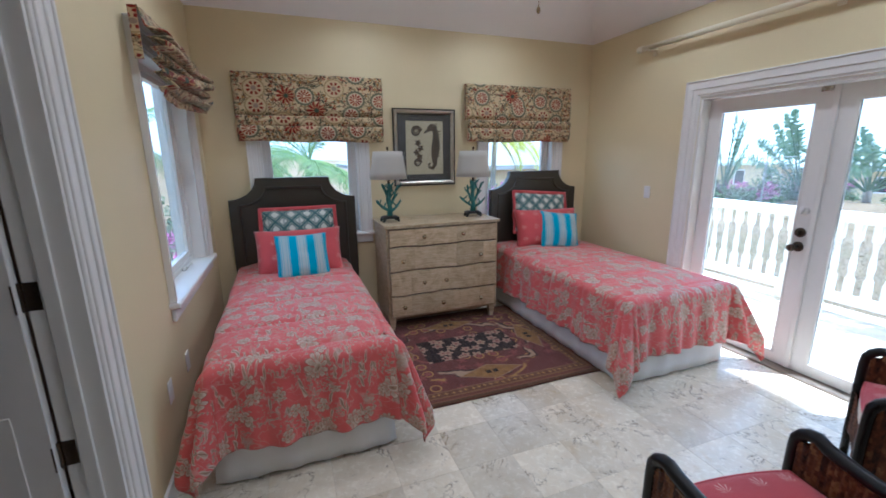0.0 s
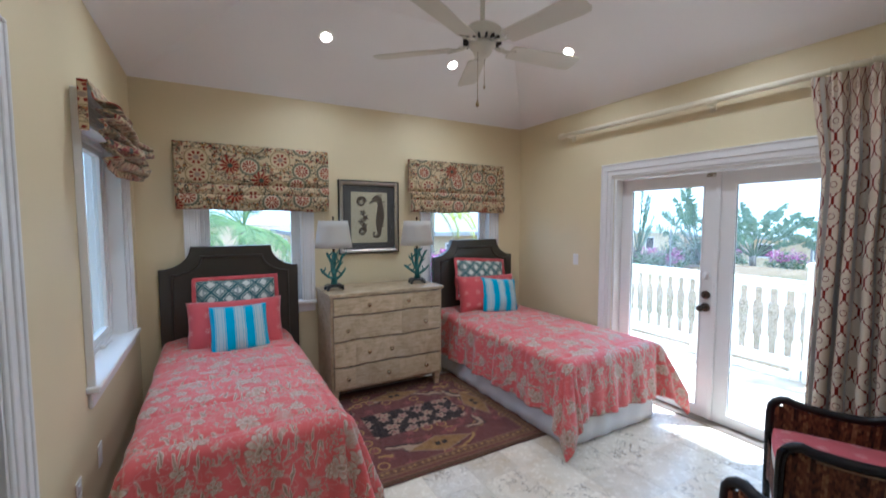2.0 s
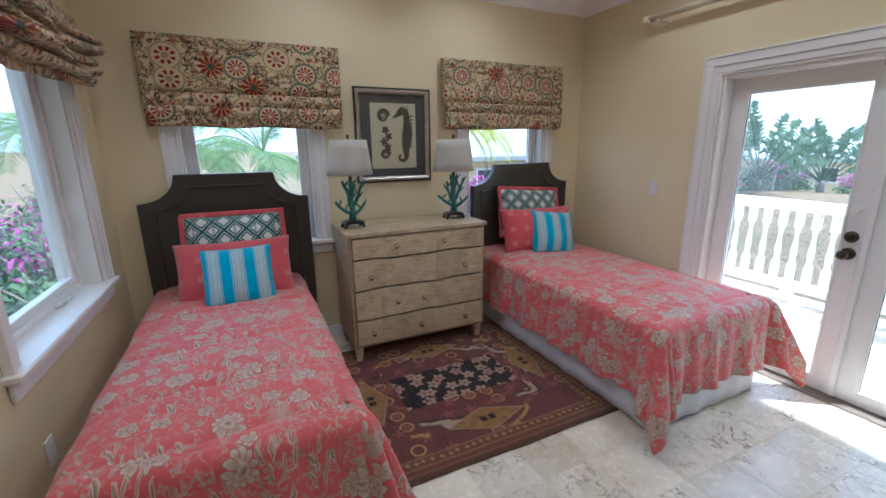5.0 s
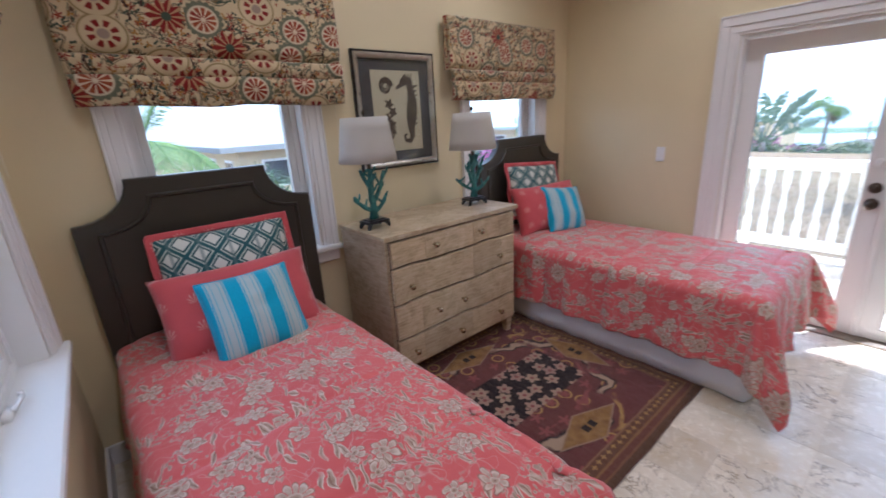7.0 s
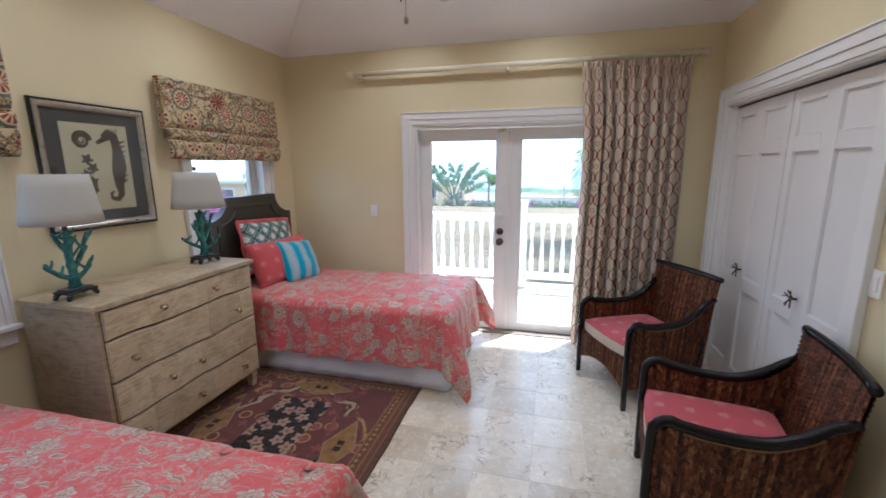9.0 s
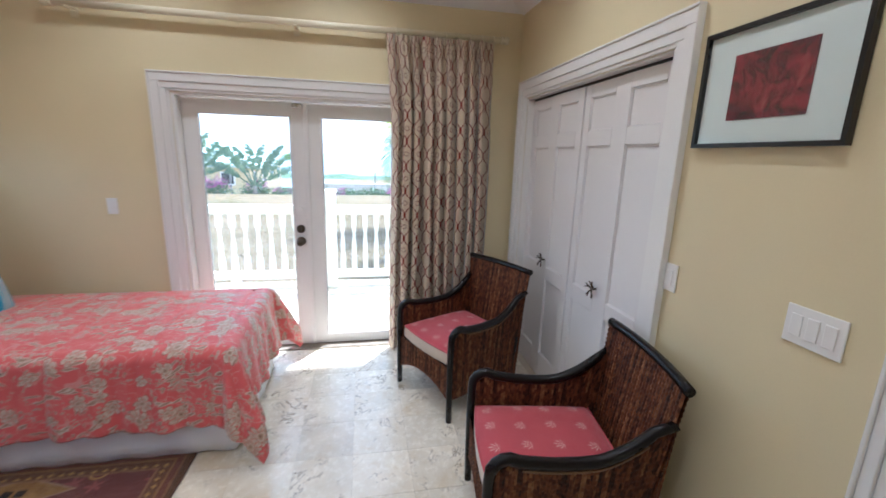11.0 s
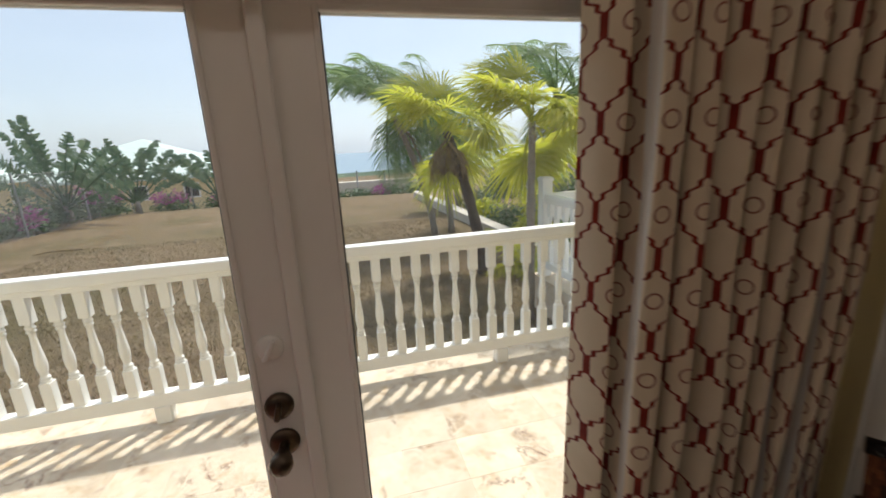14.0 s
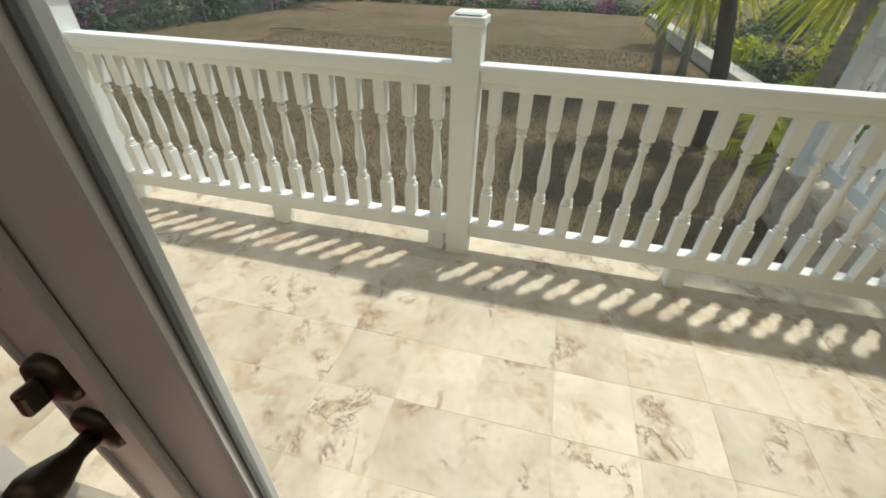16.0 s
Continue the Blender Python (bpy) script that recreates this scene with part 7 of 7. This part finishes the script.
def fan_frond(bm, base, az, el, reach, size, rnd):
    """A stalk that ends in a half wheel of narrow spiky leaflets."""
    side = Vector((-math.sin(az), math.cos(az), 0))
    pts, p, e = [], base.copy(), el
    for i in range(7):
        pts.append(p.copy())
        e -= 0.07
        p = p + Vector((math.cos(az) * math.cos(e), math.sin(az) * math.cos(e), math.sin(e))) * reach / 6
    tube(bm, pts, [0.014 - 0.0012 * i for i in range(7)], 4)
    ax = (pts[-1] - pts[-2]).normalized()
    up = side.cross(ax).normalized()
    hub = pts[-1]
    m = 30
    for k in range(m):
        a = (k / (m - 1) - 0.5) * 3.9 + rnd.uniform(-0.03, 0.03)
        o = (ax * math.cos(a) + side * math.sin(a) + up * (0.22 * abs(math.sin(a)) + rnd.uniform(-0.05, 0.12))).normalized()
        l = size * (0.72 + 0.28 * math.cos(a * 0.7)) * rnd.uniform(0.88, 1.08)
        w = o.cross(up).normalized() * 0.014
        mid = hub + o * l * 0.55
        tip = hub + o * l - Vector((0, 0, l * (0.10 + 0.20 * rnd.random())))
        a1, b1, c1, d1, g1 = bm.verts.new(hub - w * 0.3), bm.verts.new(hub + w * 0.3), bm.verts.new(mid + w), bm.verts.new(mid - w), bm.verts.new(tip)
        bm.faces.new((a1, b1, c1, d1))
        bm.faces.new((d1, c1, g1))


def palm(x, y, h, lean, mat, label, n=20, length=2.0, width=0.55, seed=1, trunk_r=0.09, bark=None, dead=2, droop=1.25, els=(-0.3, 1.4), fan=0.0):
    rnd = random.Random(seed)
    z = ground_z(x, y) - 0.05
    t = thing("palm_tree", label, "palm tree", pose(x, y, z), "garden palms")
    top = Vector((lean[0], lean[1], h))
    pts = [Vector((lean[0] * (k / 10) ** 1.6, lean[1] * (k / 10) ** 1.6, h * k / 10)) for k in range(11)]
    bm = tube(bmesh.new(), pts, [trunk_r * (1.35 - 0.5 * k / 10) * (1 + 0.06 * (-1) ** k) for k in range(11)], 10)
    part("trunk", bm, bark or M_BARK, t, "ringed grey-brown trunk", True)
    bm = bmesh.new()
    for i in range(n):
        e = els[0] + (els[1] - els[0]) * ((i * 0.618) % 1) ** 0.8
        if fan:
            fan_frond(bm, top, i * 2.39996 + rnd.uniform(-0.2, 0.2), e, length * rnd.uniform(0.75, 1.1), fan, rnd)
            continue
        frond(bm, top + Vector((0, 0, -0.05)), i * 2.39996 + rnd.uniform(-0.2, 0.2), e, length * rnd.uniform(0.8, 1.1), droop * rnd.uniform(0.8, 1.2), width, rnd)
    part("crown", bm, mat, t, "arching feathery fronds", kind="stuff")
    if dead:
        bm = bmesh.new()
        for i in range(dead):
            frond(bm, top - Vector((0, 0, 0.12)), i * 2.1 + seed, -0.7, length * 0.8, 0.9, width * 0.8, rnd, 22, 0.3)
        part("dry_fronds", bm, M_DEADF, t, "brown dry hanging fronds", kind="stuff")
    return t


palm(7.15, 0.16, 2.35, (0.04, -0.04), M_FRONDY, "bright yellow-green palm beside the terrace railing", 30, 0.55, 0.55, 3, 0.046, dead=0, els=(-0.7, 1.45), fan=0.60)
palm(9.1, 0.05, 2.35, (-0.05, 0.55), M_FRONDY, "leaning yellow-green palm with a shaggy trunk by the wall", 30, 0.70, 0.62, 8, 0.075, M_DBARK, dead=3, els=(-0.7, 1.45), fan=0.75)
palm(12.4, 0.10, 3.00, (-0.40, 0.95), M_FROND, "tall green palm at the edge of the lawn", 30, 2.0, 0.60, 5, 0.065, dead=1, droop=1.35, els=(-0.7, 1.35))
palm(12.5, -0.35, 3.10, (0.2, 0.35), M_FROND, "tall green palm at the edge of the lawn", 26, 2.0, 0.60, 12, 0.065, dead=1, droop=1.35, els=(-0.7, 1.35))
palm(11.2, -2.2, 3.1, (0.3, -0.4), M_FROND, "tall green palm behind the garden wall", 22, 2.3, 0.58, 15, 0.10, dead=3)
palm(13.0, -4.2, 3.4, (0.2, 0.1), M_FROND, "tall green palm behind the garden wall", 20, 2.3, 0.56, 25, 0.09, dead=2)
palm(16.5, -1.7, 2.2, (0.1, 0.2), M_FROND, "young palm at the far end of the garden wall", 16, 1.5, 0.42, 27, 0.07, dead=2)
palm(26.1, 5.8, 2.2, (0.1, 0.0), M_FROND, "small wind-blown palm at the end of the lawn", 16, 1.0, 0.36, 31, 0.07, dead=1, droop=2.0)
palm(1.0, 13.0, 2.0, (0.1, 0.0), M_FROND, "green palm outside the window behind the headboard", 22, 2.2, 0.58, 33, 0.10, dead=0)
palm(-0.9, 16.0, 2.6, (0.1, 0.0), M_FROND, "green palm outside the window behind the headboard", 20, 2.2, 0.58, 35, 0.10, dead=1)
palm(6.6, 12.6, 2.8, (0.1, 0.0), M_FRONDY, "bright palm outside the window beside the dresser", 18, 1.9, 0.55, 37, 0.08, dead=1)
palm(-4.0, 15.6, 2.9, (0.1, 0.0), M_FROND, "green palm outside the side window", 20, 2.0, 0.5, 51, 0.10, dead=0, droop=1.6)
bm = bmesh.new()
frond(bm, Vector((0, 0, 0.06)), 1.9, 0.10, 0.9, 0.2, 0.20, random.Random(61), 16)
solo("fallen_frond", bm, M_DEADF, "dry brown palm frond lying on the lawn", "palm frond", pose(14.60, 8.48, ground_z(14.60, 8.48)))
# a low clump of young fronds at the wall
bm = bmesh.new()
rnd = random.Random(71)
for i in range(18):
    frond(bm, Vector((0, 0, 0.05)), i * 2.4, rnd.uniform(0.5, 1.3), rnd.uniform(0.7, 1.1), 1.2, 0.36, rnd, 20)
solo("young_palm", bm, M_FRONDY, "low clump of yellow-green young palm fronds", "palm", pose(9.0, -0.75, -0.5))


def paddle_tree(x, y, h, spreadw, az, seed, label):
    """A fan of long stalks with torn paddle leaves."""
    rnd = random.Random(seed)
    t = thing("travellers_palm", label, "palm tree", pose(x, y, ground_z(x, y) - 0.05), "paddle-leaved palms")
    pl = Vector((math.cos(az), math.sin(az), 0))
    nr = Vector((-math.sin(az), math.cos(az), 0))
    part("trunk", tube(bmesh.new(), [(0, 0, 0), (0.03, 0, h * 0.08), (0, 0, h * 0.16)], [0.15, 0.12, 0.10], 8), M_BARK, t, "", True)
    bm = bmesh.new()
    N = 11
    for i in range(N):
        a = (i / (N - 1) - 0.5) * spreadw + rnd.uniform(-0.1, 0.1)
        d = (pl * math.sin(a) + Vector((0, 0, math.cos(a))) + nr * rnd.uniform(-0.2, 0.2)).normalized()
        L = h * rnd.uniform(0.72, 0.95)
        b0 = Vector((0, 0, h * 0.12))
        pts = [b0 + d * (L * k / 12) + Vector((0, 0, -0.10 * L * (k / 12) ** 3)) + pl * (math.copysign(1, a) * 0.08 * L * (k / 12) ** 3) for k in range(13)]
        tube(bm, pts, [0.035 * (1 - 0.8 * k / 12) + 0.006 for k in range(13)], 5)
        sd = d.cross(nr).normalized()
        for k in range(26):
            u = 0.36 + 0.64 * k / 26
            f = u * 12
            j = min(11, int(f))
            q = pts[j].lerp(pts[j + 1], f - j)
            w = h * 0.085 * math.sin(math.pi * min(1, (u - 0.3) / 0.72)) ** 0.6 * rnd.uniform(0.7, 1.1)
            for s in (-1, 1):
                if rnd.random() < 0.12:
                    continue
                o = (sd * s + d * 0.45 - Vector((0, 0, 0.25)) + nr * rnd.uniform(-0.35, 0.35)).normalized()
                ww = d * (L * 0.64 / 26 * 0.55)
                v = [bm.verts.new(q - ww), bm.verts.new(q + ww), bm.verts.new(q + o * w + ww * 0.7), bm.verts.new(q + o * w * 0.9 - ww * 0.7)]
                bm.faces.new(v)
    part("crown", bm, M_TRAV, t, "fan of torn paddle leaves", kind="stuff")


paddle_tree(24.0, 7.6, 3.1, 1.9, 1.9, 41, "fan-shaped paddle-leaved palm at the end of the lawn")
paddle_tree(20.8, 11.9, 4.2, 2.2, 1.2, 43, "large wind-torn paddle-leaved palm by the fence")
paddle_tree(17.8, 13.0, 4.0, 2.0, 0.6, 45, "large paddle-leaved palm by the fence")
paddle_tree(14.6, 13.6, 4.4, 2.2, 0.5, 47, "large paddle-leaved palm by the fence")
paddle_tree(22.6, 10.4, 3.2, 1.8, 2.2, 49, "fan-shaped paddle-leaved palm by the fence")


def leafy(bm, c, r, n, size, rnd):
    for _ in range(n):
        v = Vector((rnd.gauss(0, 1), rnd.gauss(0, 1), rnd.gauss(0, 1))).normalized()
        k = rnd.uniform(0.55, 1.05)
        p = Vector((c[0] + v.x * r[0] * k, c[1] + v.y * r[1] * k, c[2] + abs(v.z) * r[2] * k))
        a = Vector((rnd.gauss(0, 1), rnd.gauss(0, 1), rnd.gauss(0, 0.7))).normalized() * size * rnd.uniform(0.6, 1.3)
        b = a.cross(v + Vector((0, 0, 0.3))).normalized() * size * 0.45
        q = [bm.verts.new(p - a), bm.verts.new(p + b), bm.verts.new(p + a), bm.verts.new(p - b)]
        bm.faces.new(q)


def bush(x, y, r, label, name="bush", pink=0.0, seed=1, mat=None, size=0.06, n=700, z=None):
    rnd = random.Random(seed)
    b = thing(name, label, "bush", pose(x, y, ground_z(x, y) if z is None else z), "garden bushes")
    bm = bmesh.new()
    for k in range(4):
        c = (rnd.uniform(-0.4, 0.4) * r[0], rnd.uniform(-0.4, 0.4) * r[1], 0)
        leafy(bm, c, [v * rnd.uniform(0.6, 0.95) for v in r], n // 4, size, rnd)
    part("leaves", bm, mat or M_HEDGE, b, kind="stuff")
    bm = bmesh.new()
    for k in range(5):
        a = k * 1.26
        tube(bm, [(0, 0, -0.05), (math.cos(a) * r[0] * 0.3, math.sin(a) * r[1] * 0.3, r[2] * 0.5), (math.cos(a) * r[0] * 0.6, math.sin(a) * r[1] * 0.6, r[2] * 0.85)], [0.02, 0.014, 0.006], 5)
    part("stems", bm, M_BARK, b)
    if pink:
        bm = bmesh.new()
        for k in range(5):
            c = (rnd.uniform(-0.6, 0.6) * r[0], rnd.uniform(-0.6, 0.6) * r[1], r[2] * rnd.uniform(0.2, 0.5))
            leafy(bm, c, (r[0] * 0.35, r[1] * 0.35, r[2] * 0.5), int(n * pink / 5), size * 0.8, rnd)
        part("blossom", bm, M_PINK, b, "magenta bracts", kind="stuff")
    return b


rnd = random.Random(9)
x = 9.5
k = 0
while x < 24:
    y = 12.5 - 0.07 * (x - 14) + rnd.uniform(-0.2, 0.4)
    pk = (0.0, 0.9, 0.2, 0.7, 0.0)[k % 5]
    bush(x, y, (1.0, 0.8, rnd.uniform(0.9, 1.6)), "bougainvillea bush with magenta bracts along the fence" if pk else "dark green hedge bush along the fence", "bougainvillea" if pk else "bush", pk, 100 + k, None, 0.085, 900)
    x += 1.15
    k += 1
for i, (x, y, h, pk) in enumerate(((24.3, 9.6, 1.1, 0.5), (24.8, 7.8, 1.0, 0.3), (25.0, 6.2, 0.6, 0.1), (25.3, 4.6, 0.7, 0.0), (25.4, 3.0, 0.6, 0.2), (25.2, 1.4, 0.6, 0.0), (24.8, -0.2, 0.7, 0.3), (24.4, -1.8, 0.7, 0.0))):
    bush(x, y, (1.0, 1.0, h), "low scrubby bush at the end of the lawn", "bush", pk, 200 + i, None, 0.085, 700)
for i, (x, y, r) in enumerate(((11.2, -1.8, 0.7), (12.6, -1.9, 0.8), (10.0, -1.7, 0.55), (9.2, -2.0, 0.6), (14.6, -2.0, 0.7), (16.4, -2.4, 0.9), (13.6, -3.2, 1.0))):
    bush(x, y, (r, r, r * 1.1), "yellow-green shrub behind the low garden wall", "shrub", 0, 300 + i, M_FRONDY if i % 2 == 0 else M_HEDGE, 0.06, 900)
for i, (x, y, h, pk) in enumerate(((0.3, 10.2, 1.3, 0.0), (2.0, 9.4, 1.3, 0.5), (3.6, 9.8, 1.2, 1.4), (5.2, 9.2, 1.5, 1.6), (6.6, 9.6, 1.3, 0.2), (-1.8, 10.5, 1.5, 0.0), (8.2, 11.0, 1.4, 0.6), (4.6, 17.5, 1.9, 0.0), (6.6, 18.0, 2.0, 0.3), (8.8, 17.8, 1.9, 0.0))):
    bush(x, y, (1.0, 0.8, h), "flowering bush outside the windows" if pk else "green bush outside the windows", "bougainvillea" if pk else "bush", pk, 400 + i, None, 0.08, 900)
for i, (x, y, h) in enumerate(((10.2, -2.9, 1.3), (12.6, -3.6, 1.7), (15.2, -4.6, 1.8), (18.5, -4.2, 1.6), (14.2, -6.8, 2.2), (21.5, -5.5, 1.7))):
    bush(x, y, (1.3, 1.1, h), "dense green bush behind the garden wall", "bush", 0, 480 + i, M_HEDGE if i % 2 else M_FROND, 0.08, 1000)
for i, (x, y, h, pk) in enumerate(((-1.75, 8.0, 1.25, 0.35), (-2.5, 9.6, 1.35, 0.4), (-3.4, 11.2, 1.3, 0.3), (-1.3, 7.0, 0.9, 0.0), (-5.5, 19.0, 1.8, 0.0), (-7.5, 24.0, 2.2, 0.0))):
    bush(x, y, (0.9, 0.8, h), "flowering bush outside the side window" if pk else "green bush outside the side window", "bougainvillea" if pk else "bush", pk, 450 + i, None, 0.07, 800)

# low garden wall beside the lawn
bm = bmesh.new()
v0, v1 = Vector((8.4, -1.25)), Vector((20.5, -1.0))
box(bm, 0, (v1 - v0).length, -0.13, 0.13, -0.7, 0.0, bev=0.01)
box(bm, 0, (v1 - v0).length, -0.16, 0.16, 0.0, 0.06, bev=0.01)
solo("garden_wall", bm, M_STONEW, "low weathered rendered wall beside the lawn", "garden wall", pose(v0.x, v0.y, -0.27, 0, 0, math.degrees(math.atan2(v1.y - v0.y, v1.x - v0.x))))

# chain-link fence
fence = thing("fence", "galvanised chain-link fence with steel posts along the lawn", "fence", pose(9.0, 12.2, 0, 0, 0, -4))
FL = 15.0
for i in range(6):
    part("post", tube(bmesh.new(), [(i * 3.0, 0, -0.9), (i * 3.0, 0, 1.45)], 0.03, 8), M_STEEL, fence)
part("top_wire", tube(bmesh.new(), [(0, 0, 1.38), (FL, 0, 1.38)], 0.008, 5), M_STEEL, fence)
bm = bmesh.new()
i = -2.0
while i < FL:
    for s in (0, 1):
        a, b = (i, i + 1.9) if s else (i + 1.9, i)
        p, q = Vector((a, 0.004 * s, -0.52)), Vector((b, 0.004 * s, 1.38))
        d = (q - p)
        lo, hi = max(0.0, min(a, b)), min(FL, max(a, b))
        if hi > lo:
            p2, q2 = p + d * ((lo - a) / (b - a)), p + d * ((hi - a) / (b - a))
            tube(bm, [p2, q2], 0.0028, 3)
    i += 0.085
part("mesh", bm, M_STEEL, fence, "woven wire mesh", kind="stuff")
for i, (x, y) in enumerate(((24.5, 8.9), (26.4, 4.4), (25.9, 1.2), (27.0, -0.4))):
    solo("fence_post", tube(bmesh.new(), [(0, 0, -0.6), (0.02, 0, 1.5)], 0.04, 8), M_STEEL, "thin grey boundary post at the end of the lawn", "post", pose(x, y, ground_z(x, y)), group="boundary posts")


# neighbouring houses
def house(x0, x1, y0, y1, z, eave, peak, label, m=None, roof=None):
    h = thing("house", label, "house", pose(0, 0, 0) if m is None else m, "neighbouring houses")
    part("wall", boxed(x0, x1, y0, y1, z, eave), M_OUTWALL, h)
    bm = bmesh.new()
    ov = 0.8
    hx = (x1 - x0) / 2 + ov
    hy = (y1 - y0) / 2 + ov
    c = Vector(((x0 + x1) / 2, (y0 + y1) / 2, 0))
    rg = max(0, hy - hx), max(0, hx - hy)
    for dz in (0.0, 0.22):
        b = [bm.verts.new((c.x + sx * hx, c.y + sy * hy, eave + dz)) for sx, sy in ((-1, -1), (1, -1), (1, 1), (-1, 1))]
        if dz == 0.0:
            bm.faces.new(b[::-1])
            low = b
    r0, r1 = (bm.verts.new((c.x - rg[1], c.y - rg[0], peak)), bm.verts.new((c.x + rg[1], c.y + rg[0], peak)))
    if hx > hy:
        bm.faces.new((b[0], b[1], r1, r0))
        bm.faces.new((b[1], b[2], r1))
        bm.faces.new((b[2], b[3], r0, r1))
        bm.faces.new((b[3], b[0], r0))
    else:
        bm.faces.new((b[0], b[1], r0))
        bm.faces.new((b[1], b[2], r1, r0))
        bm.faces.new((b[2], b[3], r1))
        bm.faces.new((b[3], b[0], r0, r1))
    for a in range(4):
        bm.faces.new((low[a], low[(a + 1) % 4], b[(a + 1) % 4], b[a]))
    part("roof", bm, roof or M_METROOF, h, "pale hipped roof")
    for k in range(4):
        yy = y0 + (y1 - y0) * (k + 0.5) / 4
        w = part("window", boxed(x0 - 0.05, x0 + 0.05, yy - 0.6, yy + 0.6, eave - 1.6, eave - 0.4), M_TRIM, h)
        part("pane", boxed(x0 - 0.07, x0 - 0.051, yy - 0.5, yy + 0.5, eave - 1.5, eave - 0.5), M_DARKGL, w)
        xx = x0 + (x1 - x0) * (k + 0.5) / 4
        w = part("window", boxed(xx - 0.6, xx + 0.6, y0 - 0.05, y0 + 0.05, eave - 1.6, eave - 0.4), M_TRIM, h)
        part("pane", boxed(xx - 0.5, xx + 0.5, y0 - 0.07, y0 - 0.051, eave - 1.5, eave - 0.5), M_DARKGL, w)
    return h


house(41, 56, 12.0, 27, -7, 0.1, 3.6, "yellow house with pale green hipped roof beyond the lawn")
house(26, 40, 24, 36, -5, 0.6, 4.2, "yellow house with pale green hipped roof beyond the fence")
house(4.85, 16.85, 20.8, 32.8, -4, 0.8, 3.4, "house with grey shingled hipped roof beyond the garden", roof=M_SHINGLE)
bm = bmesh.new()
box(bm, 70, 72, -20, 9, -9, -3.2)
for i in range(10):
    box(bm, 69.9, 70.0, -19 + i * 2.8, -16.6 + i * 2.8, -6, -3.6)
solo("boundary_wall", bm, M_STONEW, "long pale wall below the lawn towards the sea", "wall")

# short dry grass beyond the railing
bm = bmesh.new()
rnd = random.Random(77)
for _ in range(80000):
    x = 5.9 + 9 * rnd.random() ** 1.7
    y = rnd.uniform(-0.6, 9.0)
    z = ground_z(x, y)
    a = rnd.uniform(0, 6.28)
    l = rnd.uniform(0.02, 0.06)
    w = rnd.uniform(0.003, 0.007)
    dx, dy = math.cos(a), math.sin(a)
    t = rnd.uniform(-0.04, 0.04)
    bm.faces.new((bm.verts.new((x - dx * w, y - dy * w, z)), bm.verts.new((x + dx * w, y + dy * w, z)), bm.verts.new((x + t + rnd.uniform(-0.02, 0.02), y + t, z + l))))
solo("grass", bm, leaf_mat("dry_grass_blade", (0.11, 0.085, 0.04), (0.26, 0.20, 0.10), 0.2), "short dry brown grass beside the terrace", "grass", kind="stuff")
# ---- floors of separate tiles ----
floor = solo("floor", boxed(-2.3, X1 + 0.1, -1.42, 4.85, -0.12, -0.0012), M_GROUT, "honed cream travertine tile floor", "floor", kind="structure")
terrace = solo("terrace", boxed(X1 + 0.1, 5.82, -0.2, 4.98, -0.6, -0.0312), M_GROUT, "weathered cream travertine terrace", "terrace", kind="structure")
TS = 0.305


def tile_mesh(name, w, l, mat):
    bm = boxed(-w / 2, w / 2, -l / 2, l / 2, -0.012, 0.0, bev=0.0006)
    me = mesh_of(name, bm)
    me.materials.append(mat)
    return me


def tile_floor(parent, x0, x1, y0, y1, ox, oy, z, mat, seed):
    rnd = random.Random(seed)
    cache = {}
    i0, i1 = math.floor((x0 - ox) / TS), math.ceil((x1 - ox) / TS)
    j0, j1 = math.floor((y0 - oy) / TS), math.ceil((y1 - oy) / TS)
    for i in range(i0, i1):
        for j in range(j0, j1):
            a0, a1 = max(x0, ox + i * TS), min(x1, ox + (i + 1) * TS)
            b0, b1 = max(y0, oy + j * TS), min(y1, oy + (j + 1) * TS)
            w, l = a1 - a0 - 0.0012, b1 - b0 - 0.0012
            if w < 0.01 or l < 0.01:
                continue
            key = (round(w, 3), round(l, 3))
            if key not in cache:
                cache[key] = tile_mesh("tile", w, l, mat)
            turn = rnd.choice((0, 180))
            shared("tile", cache[key], parent, pose((a0 + a1) / 2, (b0 + b1) / 2, z + rnd.uniform(-0.0004, 0.0004), 0, 0, turn))


tile_floor(floor, X0, X1 + 0.0, Y0, Y1, 2.09, 2.025, 0.0, M_TILE, 3)
tile_floor(floor, X0 - 1.2, X0, 1.40, 2.42, 2.09, 2.025, 0.0, M_TILE, 4)
tile_floor(floor, 0.02, 1.10, -0.6, Y0, 2.09, 2.025, 0.0, M_TILE, 5)
tile_floor(terrace, X1 + 0.24, 5.78, -0.09, 4.95, 4.54, 2.064, -0.03, M_TILEOUT, 6)
